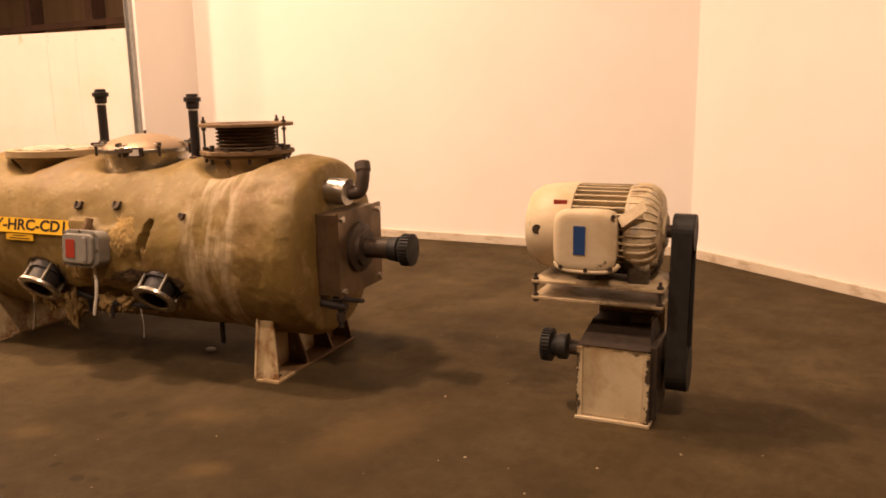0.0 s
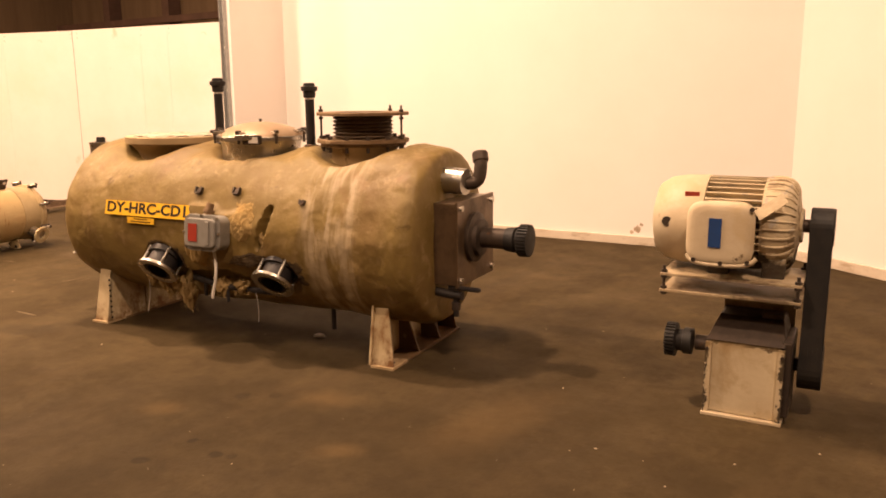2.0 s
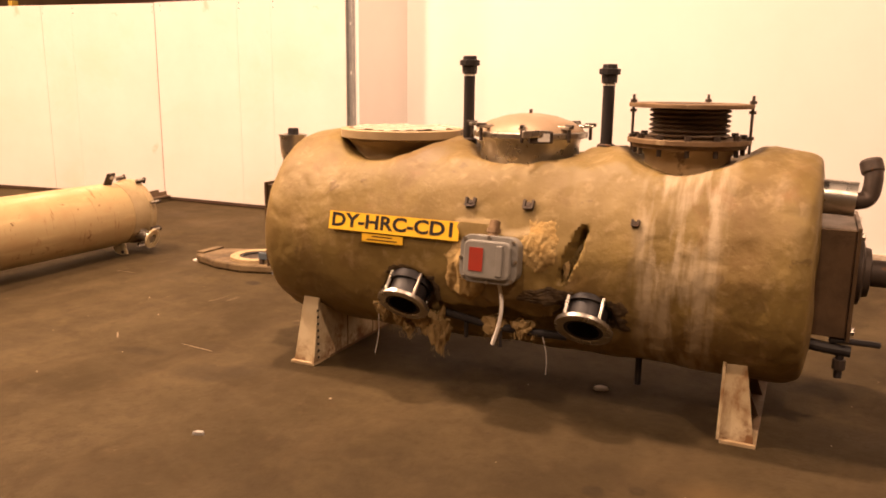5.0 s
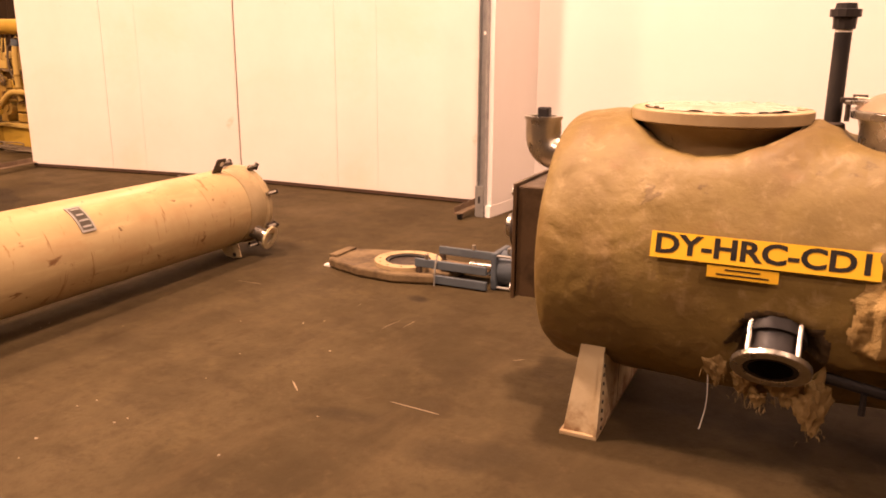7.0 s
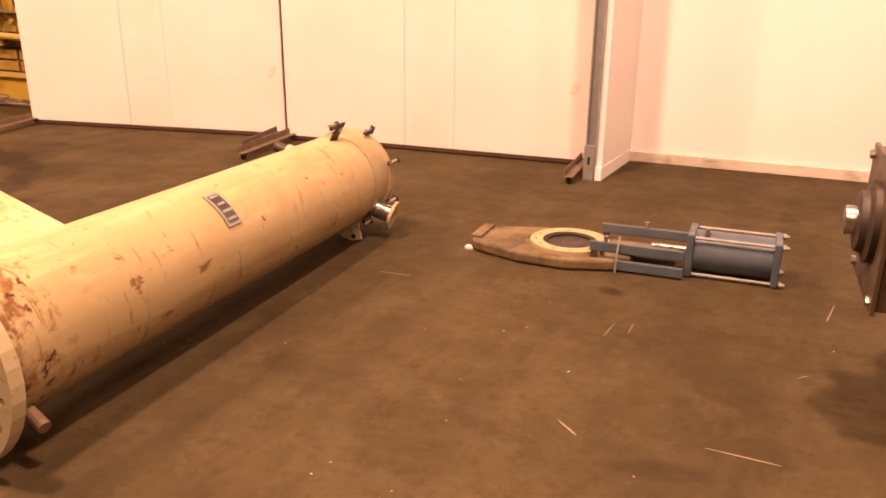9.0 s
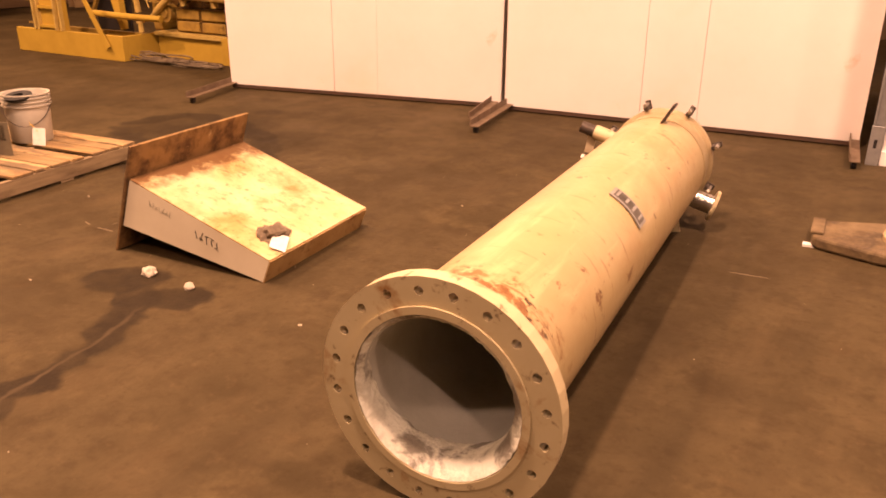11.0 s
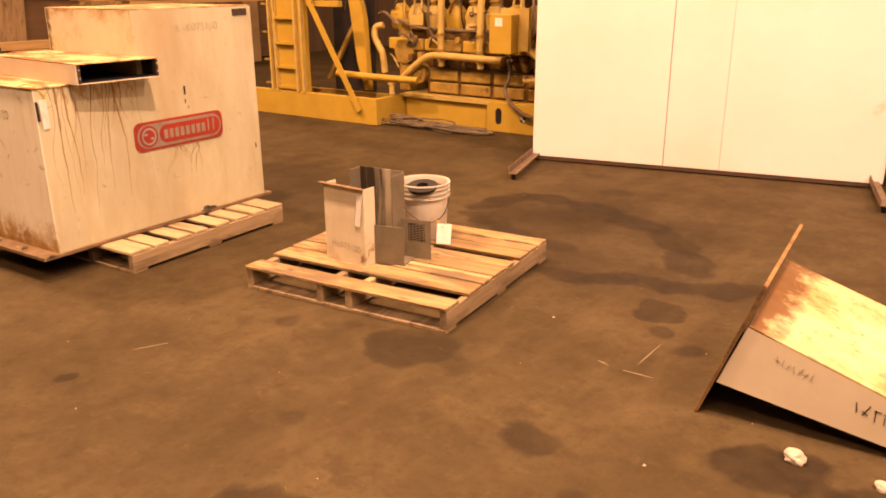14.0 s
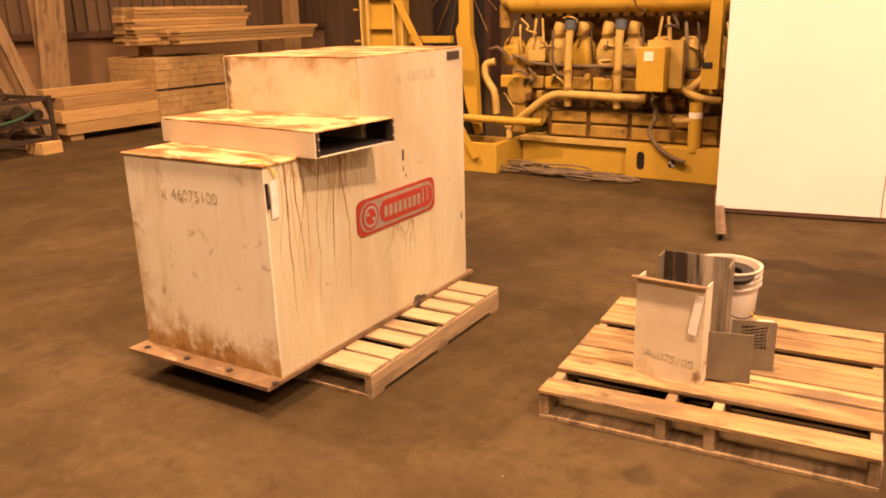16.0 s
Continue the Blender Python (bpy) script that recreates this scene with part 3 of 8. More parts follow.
def lettering(name, text, height, m, material_, parent, label="", depth=0.0004, weight=0.030):
    """Raised letters in the plane of m: x along the line, y up."""
    cu = bpy.data.curves.new(name, "FONT")
    cu.body, cu.size, cu.align_x, cu.align_y, cu.extrude, cu.resolution_u, cu.offset = text, height, "CENTER", "CENTER", depth, 3, height * weight
    tmp = new("tmp", cu)
    bpy.context.view_layer.update()
    me = bpy.data.meshes.new_from_object(tmp)
    bpy.data.objects.remove(tmp)
    me.transform(m)
    me.materials.clear()
    me.materials.append(material_)
    ob = new(name, me)
    ob.parent = parent
    if label:
        ob["label"] = label
    return ob


def scribble(b, m, length, height, n, rng, w=0.004):
    """A line of unreadable pen strokes as short upright and slanting bars in the plane of m."""
    for i in range(n):
        x = (i + 0.5) / n * length - length / 2
        h = height * rng.uniform(0.55, 1.0)
        box(b, (0, 0, 0), (w, h, 0.0012), m @ pose(x, rng.uniform(-0.1, 0.1) * height, 0, 0, 0, rng.uniform(-25, 25)))
        if rng.random() < 0.6:
            box(b, (0, 0, 0), (length / n * 0.7, w, 0.0012), m @ pose(x, rng.uniform(-0.4, 0.4) * height, 0, 0, 0, rng.uniform(-20, 20)))


def tuft(b, p, size, n, rng, droop=1.0):
    """Ragged fibres: many thin bent ribbons that hang from p."""
    for _ in range(n):
        a = rng.uniform(0, 2 * math.pi)
        start = Vector(p) + Vector((rng.gauss(0, size * 0.35), rng.gauss(0, size * 0.25), rng.gauss(0, size * 0.2)))
        d = Vector((math.cos(a) * 0.45, math.sin(a) * 0.45, -droop * rng.uniform(0.4, 1.2))) * size * rng.uniform(0.4, 1.0)
        w = Vector((math.sin(a), -math.cos(a), 0)) * rng.uniform(0.02, 0.07) * size
        mid = start + d * 0.5 + Vector((rng.gauss(0, 0.1), rng.gauss(0, 0.1), rng.gauss(0, 0.1))) * size
        q = [b.verts.new(v) for v in (start - w, start + w, mid + w * 0.8, start + d + w * 0.3, start + d - w * 0.3, mid - w * 0.8)]
        b.faces.new((q[0], q[1], q[2], q[5]))
        b.faces.new((q[5], q[2], q[3], q[4]))


# ---------------------------------------------------------------- insulated vessel
vessel = thing("insulated_vessel", pose(-3.854, 4.342, 0, 0, 0, 8.58) @ Matrix.Scale(1.055, 4), "large horizontal mixing vessel in lumpy tan insulation on two cream saddles", "vessel")
AX, RAD, U0, U1 = 0.645, 0.476, -1.15, 1.26
HATCHES = ((-0.63, 0.27), (0.03, 0.245), (0.745, 0.25))


def shell_point(u, a):
    """A point of the insulation; a = 0 faces -y, 90 degrees up."""
    e = 0.10
    r = RAD
    for edge in (u - U0, U1 - u):
        if edge < e:
            r -= e * 0.55 * (1 - math.sqrt(max(0.0, 1 - (1 - edge / e) ** 2)))
    p = Vector((u, -math.cos(a) * r, AX + math.sin(a) * r))
    d = 0.013 * noise.fractal(p * 2.4, 1.0, 2.0, 3) + 0.005 * noise.fractal(p * 8.0 + Vector((7, 3, 1)), 1.0, 2.0, 4)
    d -= 0.003 * max(0.0, 1 - abs(noise.fractal(p * 3.3 + Vector((1, 8, 2)), 1.0, 2.0, 3)) * 9)
    sign = max(0.0, 1 - max(abs(u + 0.43) - 0.34, 0) * 8) * max(0.0, 1 - max(abs(a - 0.22) - 0.14, 0) * 6)
    d *= 1 - sign
    r2 = r + d
    p = Vector((u, -math.cos(a) * r2, AX + math.sin(a) * r2))
    for hu, hr in HATCHES:
        if p.z > AX:
            t = math.hypot(p.x - hu, p.y)
            k = max(0.0, min(1.0, (hr + 0.05 - t) / 0.10))
            r2 -= 0.064 * k * k * (3 - 2 * k)
            k = max(0.0, 1 - abs(t - hr - 0.09) / 0.09)
            r2 += 0.012 * k
    for nu, na in ((-0.366, -0.45), (0.44, -0.5)):
        t = math.hypot(u - nu, (a - na) * RAD)
        k = max(0.0, min(1.0, (0.15 - t) / 0.06))
        r2 -= 0.05 * k * k * (3 - 2 * k)
    # flat saddle between the hatches, along the top
    k = max(0.0, min(1.0, (0.46 - abs(u - 0.07)) / 0.14)) * max(0.0, min(1.0, (math.sin(a) - 0.80) / 0.16))
    r2 -= 0.034 * k * k * (3 - 2 * k)
    # torn open along the belly between the two nozzles
    wob = 0.12 * noise.noise(Vector((u * 7, a * 5, 2.0)))
    k = max(0.0, min(1.0, (0.36 + wob - abs(u - 0.03)) / 0.08)) * max(0.0, min(1.0, (0.25 + wob - abs(a + 0.72)) / 0.10))
    r2 -= 0.075 * k
    # padded patch round the junction box, its edge left standing proud
    k = max(0.0, min(1.0, (0.20 + wob * 0.5 - abs(u - 0.09)) / 0.03)) * max(0.0, min(1.0, (0.36 + wob - abs(a + 0.02)) / 0.07))
    r2 += 0.024 * k
    # gash beside the junction box
    t = abs((u - 0.385) - 0.16 * (a - 0.13)) * 1.0 + 0.10 * abs(a - 0.12) ** 1.5 + 0.006 * noise.noise(Vector((a * 18, 1, 4)))
    k = max(0.0, min(1.0, (0.036 - t) / 0.024)) * max(0.0, min(1.0, (0.27 - abs(a - 0.12)) / 0.05))
    r2 -= 0.085 * k * k * (3 - 2 * k)
    return Vector((u, -math.cos(a) * r2, AX + math.sin(a) * r2))


b = BM()
NU, NA = 270, 230
us = [U0 + (U1 - U0) * (0.5 - 0.5 * math.cos(math.pi * k / NU)) * 0.35 + (U1 - U0) * k / NU * 0.65 for k in range(NU + 1)]
grid = [[b.verts.new(shell_point(u, -math.pi / 2 + 2 * math.pi * k / NA)) for k in range(NA)] for u in us]
for i in range(NU):
    for k in range(NA):
        f = b.faces.new((grid[i][k], grid[i][(k + 1) % NA], grid[i + 1][(k + 1) % NA], grid[i + 1][k]))
for row, flip in ((grid[0], False), (grid[-1], True)):
    last = row
    for s in (0.8, 0.55, 0.3):
        nxt = []
        for v in row:
            c = Vector((v.co.x, 0, AX)).lerp(v.co, s)
            c.x += (1 if flip else -1) * (0.012 + 0.012 * noise.noise(c * 6))
            nxt.append(b.verts.new(c))
        for k in range(NA):
            b.faces.new((last[k], last[(k + 1) % NA], nxt[(k + 1) % NA], nxt[k]))
        last = nxt
    b.faces.new(last)
bmesh.ops.recalc_face_normals(b, faces=b.faces)
part("insulation_jacket", b, TAN, vessel, "lumpy tan mastic-coated insulation", smooth=True)

# saddles
SADDLE = rust_shade_foot(blotch(material("rusty_cream_saddle", (0.58, 0.48, 0.31), (0.46, 0.35, 0.20), rough=0.55, scale=6, bump=0.15, width=0.18), 6.0, 0.52, 0.64, (0.24, 0.115, 0.04), 0.85, (1, 1, 0.6)), 0.0, 0.36, (0.17, 0.075, 0.025), 2, 0.2, (5.0, 16.0))
# rusty, and browner towards the back: shade under the vessel put into the colour
SADDLE_BASE = rust_shade_foot(material("rusty_shaded_saddle_base", (0.50, 0.39, 0.24), (0.36, 0.24, 0.12), rough=0.6, scale=7, bump=0.2), -0.20, -0.40, (0.095, 0.052, 0.024), 1, 0.3, (4.0, 14.0), (0.46, 0.66))
for uu, side in ((0.99, 1), (-0.905, -1)):
    sad = BM()
    span(sad, (uu, -0.41, 0.0), (uu + side * 0.135, 0.41, 0.014))
    s = part("saddle", sad, SADDLE_BASE, vessel, "cream painted steel saddle with rust at its feet", bevel=0.002)
    w = BM()
    prism(w, [(-0.41, 0.014), (0.41, 0.014), (0.41, 0.34), (0.22, 0.24), (0, 0.19), (-0.22, 0.24), (-0.36, 0.32)], 0.012, pose(uu - 0.006, 0, 0, 0, 0, 90) @ pose(0, -0.006, 0))
    part("web", w, SADDLE, s)
    for vy in (-0.395, -0.10, 0.16, 0.38):
        g = BM()
        top = 0.335 if abs(vy) > 0.3 else 0.20
        mat = SADDLE if vy < -0.3 else SADDLE_BASE
        wide = side * ((0.072 if side > 0 else 0.086) if vy < -0.3 else 0.05)
        prism(g, [(0, 0.014), (side * 0.125, 0.014), (wide, top), (0, top)], 0.012, pose(uu, vy, 0))
        if vy < -0.3:
            for v in g.verts:
                v.co.y += (0.055 if side > 0 else 0.042) * v.co.z / 0.335
        part("gusset", g, mat, s)
    if side < 0:
        for k in range(8):
            h = BM()
            cyl(h, (uu + 0.007, -0.38, 0.04 + k * 0.034), (uu + 0.011, -0.38, 0.04 + k * 0.034), 0.007, n=8)
            part("bolt_hole", h, BLACK, s)
    g = BM()
    cyl(g, (uu + side * 0.085, -0.33, 0.0145), (uu + side * 0.085, -0.33, 0.017), 0.016, n=12)
    part("anchor_hole", g, BLACK, s)

# name board and small board
tilt = pose(-0.43, -0.4795, 0.757, 90 - 13, 0, 0)
b = BM()
box(b, (0, 0, 0), (0.645, 0.082, 0.004), tilt)
sign = part("sign_board", b, YELLOW_SIGN, vessel, "yellow sign with black capital letters")
lettering("lettering", "DY-HRC-CD1", 0.084, tilt @ pose(0, 0.001, 0.0026) @ Matrix.Diagonal((1.235, 1, 1, 1)), INK, sign, "black letters")
tilt = pose(-0.475, -0.488, 0.692, 90 - 5, 0, 0)
b = BM()
box(b, (0, 0, 0), (0.205, 0.036, 0.003), tilt)
small = part("small_sign", b, YELLOW_SIGN, vessel, "small yellow notice with two unreadable lines")
for y, n in ((0.008, 0.10), (-0.007, 0.15)):
    b = BM()
    box(b, (0, y, 0.002), (n, 0.0045, 0.0015), tilt)
    part("text_bar", b, INK, small)

# junction box
jm = pose(0.07, -0.548, 0.672, 90 - 6, 0, 0)
b = BM()
rounded(b, jm, 0, 0.235, 0.185, 0.045, -0.05, 0.0255)
jb = part("junction_box", b, BOX_GREY, vessel, "grey cast explosion-proof junction box", bevel=0.006)
b = BM()
rounded(b, jm, 0, 0.250, 0.196, 0.05, 0.026, 0.040)
part("box_flange", b, BOX_GREY, jb, bevel=0.004)
b = BM()
rounded(b, jm, 0.0, 0.205, 0.155, 0.03, 0.0405, 0.060)
part("cover", b, BOX_GREY, jb, bevel=0.007)
b = BM()
box(b, (-0.045, 0.0, 0.0618), (0.06, 0.095, 0.003), jm)
part("red_label", b, RED, jb, "red warning label")
b = BM()
box(b, (0.055, 0.0, 0.062), (0.028, 0.125, 0.008), jm)
part("cover_rib", b, BOX_GREY, jb, bevel=0.003)
for x, y in ((-0.105, 0.078), (0.0, 0.091), (0.105, 0.078), (-0.105, -0.078), (0.0, -0.091), (0.105, -0.078), (-0.118, 0), (0.118, 0)):
    b = BM()
    bolt(b, jm @ Vector((x, y, 0.04)), jm.to_3x3() @ Vector((0, 0, 1)), 0.008, 0.009)
    part("bolt", b, STEEL, jb)
b = BM()
cyl(b, (0.065, -0.53, 0.76), (0.065, -0.50, 0.82), 0.022, n=12)
cyl(b, (0.065, -0.52, 0.775), (0.065, -0.515, 0.79), 0.032, n=6)
part("conduit_hub", b, RUSTY_STEEL, jb)
b = BM()
pipe(b, [(0.09, -0.53, 0.60), (0.122, -0.55, 0.50), (0.117, -0.555, 0.42), (0.10, -0.555, 0.36), (0.083, -0.55, 0.31)], 0.008, 10)
part("loose_cable", b, WHITE_SCRAP, jb, "pale loose cable hanging down")

# front nozzles
for nu, na in ((-0.366, -0.45), (0.45, -0.445)):
    c1 = Vector((nu, -math.cos(na) * 0.555, AX + math.sin(na) * 0.555))
    d = Vector((0, -math.cos(0.78), -math.sin(0.78)))
    c0 = c1 - d * 0.20
    b = BM()
    cyl(b, c0, c0 + d * 0.10, 0.095, n=28)
    nz = part("nozzle", b, BLACK, vessel, "dark pipe nozzle with bright loose flange", smooth=True)
    b = BM()
    ring(b, c0 + d * 0.1005, c1 - d * 0.004, 0.066, 0.0805, 28)
    part("nozzle_neck", b, BLACK, nz, smooth=True)
    b = BM()
    ring(b, c1 - d * 0.02, c1, 0.081, 0.118, 40)
    part("flange", b, STEEL, nz, "bright steel flange ring", smooth=True, bevel=0.003)
    m = frame_to(c1, c1 + d)
    for k in range(4):
        a = math.pi / 4 + k * math.pi / 2
        o = m.to_3x3() @ Vector((math.cos(a) * 0.10, math.sin(a) * 0.10, 0))
        b = BM()
        cyl(b, c0 + o + d * 0.06, c1 + o - d * 0.0205, 0.008, n=8)
        part("stud", b, STEEL, nz)
rng = random.Random(4)


def wool_lump(p, size, seed):
    """A drooping torn lump of wool."""
    b = BM()
    bmesh.ops.create_icosphere(b, subdivisions=4, radius=1.0)
    for v in b.verts:
        d = 1 + 0.55 * noise.fractal(v.co * 1.7 + Vector((seed, 0, 0)), 1.0, 2.0, 4) + 0.25 * abs(noise.noise(v.co * 6 + Vector((0, seed, 0))))
        taper = 0.75 + 0.45 * v.co.z
        v.co = Vector((p[0] + v.co.x * size[0] * d * taper, p[1] + v.co.y * size[1] * d * taper, p[2] + v.co.z * size[2] * d))
    for _ in range(14):
        q = Vector(p) + Vector((rng.gauss(0, size[0] * 0.5), rng.gauss(0, size[1] * 0.5), -size[2] * rng.uniform(0.3, 0.9)))
        tuft(b, q, 0.03, 3, rng, 1.0)
    ob = part("torn_wool", b, GLASS_WOOL, vessel, "torn yellow glass wool hanging out", smooth=True)
    ob["kind"] = "stuff"


for k, (p, s_) in enumerate((((-0.53, -0.37, 0.345), (0.05, 0.04, 0.055)), ((-0.44, -0.36, 0.30), (0.045, 0.04, 0.045)), ((-0.32, -0.38, 0.31), (0.065, 0.04, 0.05)), ((-0.24, -0.385, 0.26), (0.055, 0.04, 0.095)), ((-0.40, -0.37, 0.26), (0.03, 0.03, 0.035)),
                           ((0.03, -0.40, 0.335), (0.055, 0.03, 0.05)), ((0.16, -0.40, 0.345), (0.05, 0.03, 0.035)), ((0.36, -0.455, 0.635), (0.014, 0.012, 0.035)), ((0.50, -0.445, 0.54), (0.075, 0.022, 0.03)), ((0.43, -0.46, 0.57), (0.03, 0.018, 0.025)))):
    wool_lump(p, s_, k * 3.7)
for p, q in (((-0.555, -0.38, 0.31), (-0.565, -0.40, 0.12)), ((0.25, -0.39, 0.32), (0.275, -0.41, 0.16))):
    b = BM()
    pipe(b, [p, Vector(p).lerp(Vector(q), 0.5) + Vector((0.012, 0, 0)), q], 0.0016, 5)
    part("hanging_thread", b, WHITE_SCRAP, vessel)


def shell_patch(u0, u1, a0, a1, lift, seed, label):
    """A ragged sheet of bared wool that lies on the jacket."""
    b = BM()
    n = 34
    vs = {}
    for i in range(n + 1):
        for k in range(n + 1):
            x, y = i / n * 2 - 1, k / n * 2 - 1
            u, a = u0 + (u1 - u0) * i / n, a0 + (a1 - a0) * k / n
            e = 1 - math.hypot(x, y) + 0.35 * noise.fractal(Vector((x * 1.6, y * 1.6, seed)), 1.0, 2.0, 4)
            if e > 0:
                h = lift * min(1.0, e * 2.2) + 0.006 * noise.fractal(Vector((x * 5, y * 5, seed + 3)), 1.0, 2.0, 4) * min(1.0, e * 4) - 0.004 * max(0.0, 1 - e * 8)
                vs[i, k] = b.verts.new(shell_point(u, a) + Vector((0, -math.cos(a), math.sin(a))) * (h + 0.001))
    for i in range(n):
        for k in range(n):
            q = [(i, k), (i + 1, k), (i + 1, k + 1), (i, k + 1)]
            if all(p in vs for p in q):
                b.faces.new([vs[p] for p in q])
    for v in [v for v in b.verts if not v.link_faces]:
        b.verts.remove(v)
    return part("bare_wool", b, WOOL_SHEET, vessel, label, smooth=True)


WOOL_SHEET = material("bared_wool", (0.36, 0.25, 0.10), (0.26, 0.165, 0.055), rough=0.95, scale=14, bump=0.8, bump_scale=45, bump_big=0.4, width=0.16, spots=(0.17, 0.10, 0.035), spot_scale=9, spot_cut=0.58)
shell_patch(0.165, 0.335, -0.06, 0.42, 0.005, 1.0, "ragged patch of bared yellow wool")
shell_patch(-0.19, 0.03, -0.42, 0.16, 0.022, 5.0, "bulging patch of bared yellow wool")
# near-black ragged patches round the nozzles; the one under the box is painted shade
WOOL_SHEET = blotch(material("near_black_wool", (0.050, 0.033, 0.018), (0.105, 0.068, 0.030), rough=0.85, scale=10, bump=0.6, bump_scale=40), 7.0, 0.56, 0.64, (0.02, 0.015, 0.01), 0.8)
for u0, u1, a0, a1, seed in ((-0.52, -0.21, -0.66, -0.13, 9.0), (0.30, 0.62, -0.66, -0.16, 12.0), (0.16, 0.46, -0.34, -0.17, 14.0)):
    shell_patch(u0, u1, a0, a1, 0.003, seed, "near-black ragged patch on the torn insulation")
# lower pipework under the torn part
for pts, r in (([(-0.22, -0.36, 0.36), (0.0, -0.40, 0.34), (0.20, -0.38, 0.33), (0.34, -0.34, 0.32)], 0.018), ([(0.62, -0.18, 0.26), (0.62, -0.18, 0.10)], 0.014), ([(-0.10, -0.40, 0.34), (-0.10, -0.40, 0.27)], 0.01), ([(0.06, -0.40, 0.33), (0.06, -0.40, 0.25)], 0.01)):
    b = BM()
    pipe(b, pts, r, 10)
    part("drain_pipe", b, BLACK, vessel, "short black drain pipe")
# lugs on the flank
for u, a in ((-0.08, 0.505), (0.175, 0.53), (0.62, 0.44)):
    p = shell_point(u, a)
    n = Vector((0, -math.cos(a), math.sin(a)))
    b = BM()
    f = frame_to(p, p + n)
    w = 0.036 if u < 0.5 else 0.022
    for q in ((-w / 2, 0), (w / 2, 0), (0, -w / 2)):
        box(b, (q[0], q[1], 0.006), (0.010 if q[0] else w, 0.010 if not q[0] else w, 0.03), f)
    cyl(b, p - n * 0.004, p + n * 0.016, w * 0.28, n=8)
    part("lug", b, DARK_STEEL, vessel, "dark steel bracket lug")

# charging port with plastic over it
PORT = material("tan_flange_paint", (0.42, 0.315, 0.18), (0.33, 0.235, 0.12), rough=0.5, scale=7, bump=0.12, spots=(0.16, 0.10, 0.05), spot_scale=8, spot_cut=0.63)
NECK = material("tan_neck_paint", (0.36, 0.26, 0.14), (0.24, 0.16, 0.08), rough=0.55, scale=8, bump=0.15, spots=(0.10, 0.06, 0.03), spot_scale=7, spot_cut=0.62)
c = -0.63
b = BM()
lathe(b, [(0.205, 0.94), (0.215, 1.02), (0.235, 1.06), (0.272, 1.10), (0.272, 1.1075)], pose(c, 0, 0), 48)
op = part("charging_port", b, NECK, vessel, "wide charging port with cream flange and plastic laid over it", smooth=True)
b = BM()
ring(b, (c, 0, 1.108), (c, 0, 1.150), 0.225, 0.302, 64)
part("flange", b, PORT, op, smooth=True, bevel=0.004)
b = BM()
n = 26
vs = {}
for i in range(n + 1):
    for k in range(n + 1):
        x, y = (i / n - 0.5) * 0.53, (k / n - 0.5) * 0.53
        z = 1.153 + 0.012 * abs(noise.noise(Vector((x * 9, y * 9, 3)))) + 0.008 * noise.noise(Vector((x * 22, y * 22, 1)))
        vs[i, k] = b.verts.new((c + x, y, z))
for i in range(n):
    for k in range(n):
        if math.hypot(i - n / 2 + 0.5, k - n / 2 + 0.5) < n / 2 * (0.97 + 0.06 * noise.noise(Vector((i, k, 0)) * 0.4)):
            b.faces.new((vs[i, k], vs[i + 1, k], vs[i + 1, k + 1], vs[i, k + 1]))
for v in [v for v in b.verts if not v.link_faces]:
    b.verts.remove(v)
part("plastic_sheet", b, PLASTIC, op, "crumpled pale plastic sheet", smooth=True)

# manway with dome
c = 0.03
b = BM()
lathe(b, [(0.225, 0.94), (0.225, 1.10), (0.235, 1.135), (0.0, 1.135)], pose(c, 0, 0), 48)
mw = part("manway", b, STEEL, vessel, "round steel manway with swing clamps and a coppery dome", smooth=True)
b = BM()
ring(b, (c, 0, 1.136), (c, 0, 1.163), 0.20, 0.262, 56)
part("clamp_ring", b, STEEL, mw, smooth=True, bevel=0.004)
b = BM()
lathe(b, [(0.245, 1.1635), (0.235, 1.178), (0.19, 1.205), (0.12, 1.228), (0.05, 1.239), (0, 1.241)], pose(c, 0, 0), 48)
part("dome_cover", b, material("coppery_dome", (0.36, 0.26, 0.17), (0.27, 0.185, 0.115), rough=0.5, metal=0.25, scale=5, bump=0.05), mw, "dull coppery domed cover", smooth=True)
b = BM()
cyl(b, (c, 0, 1.24), (c, 0, 1.258), 0.008, n=8)
part("knob", b, DARK_STEEL, mw)
for k in range(8):
    a = k * math.pi / 4 + 0.2
    m = pose(c, 0, 0) @ Matrix.Rotation(a, 4, "Z")
    b = BM()
    box(b, (0.235, 0, 1.186), (0.10, 0.028, 0.014), m)
    cl = part("clamp_bar", b, STEEL, mw, bevel=0.003)
    b = BM()
    cyl(b, m @ Vector((0.272, 0, 1.125)), m @ Vector((0.272, 0, 1.184)), 0.008, n=8)
    part("clamp_bolt", b, DARK_STEEL, cl)
    b = BM()
    box(b, (0.272, 0, 1.193), (0.05, 0.014, 0.016), m)
    part("wing_nut", b, DARK_STEEL, cl, bevel=0.003)
m = pose(c, 0, 0) @ Matrix.Rotation(radians(-62), 4, "Z")
b = BM()
box(b, (0.275, 0, 1.15), (0.05, 0.10, 0.05), m)
hg = part("hinge", b, DARK_STEEL, mw, bevel=0.004)
b = BM()
box(b, (0.301, 0.01, 1.15), (0.004, 0.05, 0.035), m)
part("tag_plate", b, WHITE_SCRAP, hg, "small white tag plate")
b = BM()
box(b, (0.28, -0.12, 1.165), (0.02, 0.12, 0.03), m @ pose(0, 0, 0, 0, 0, 18))
part("latch", b, STEEL, mw, bevel=0.003)

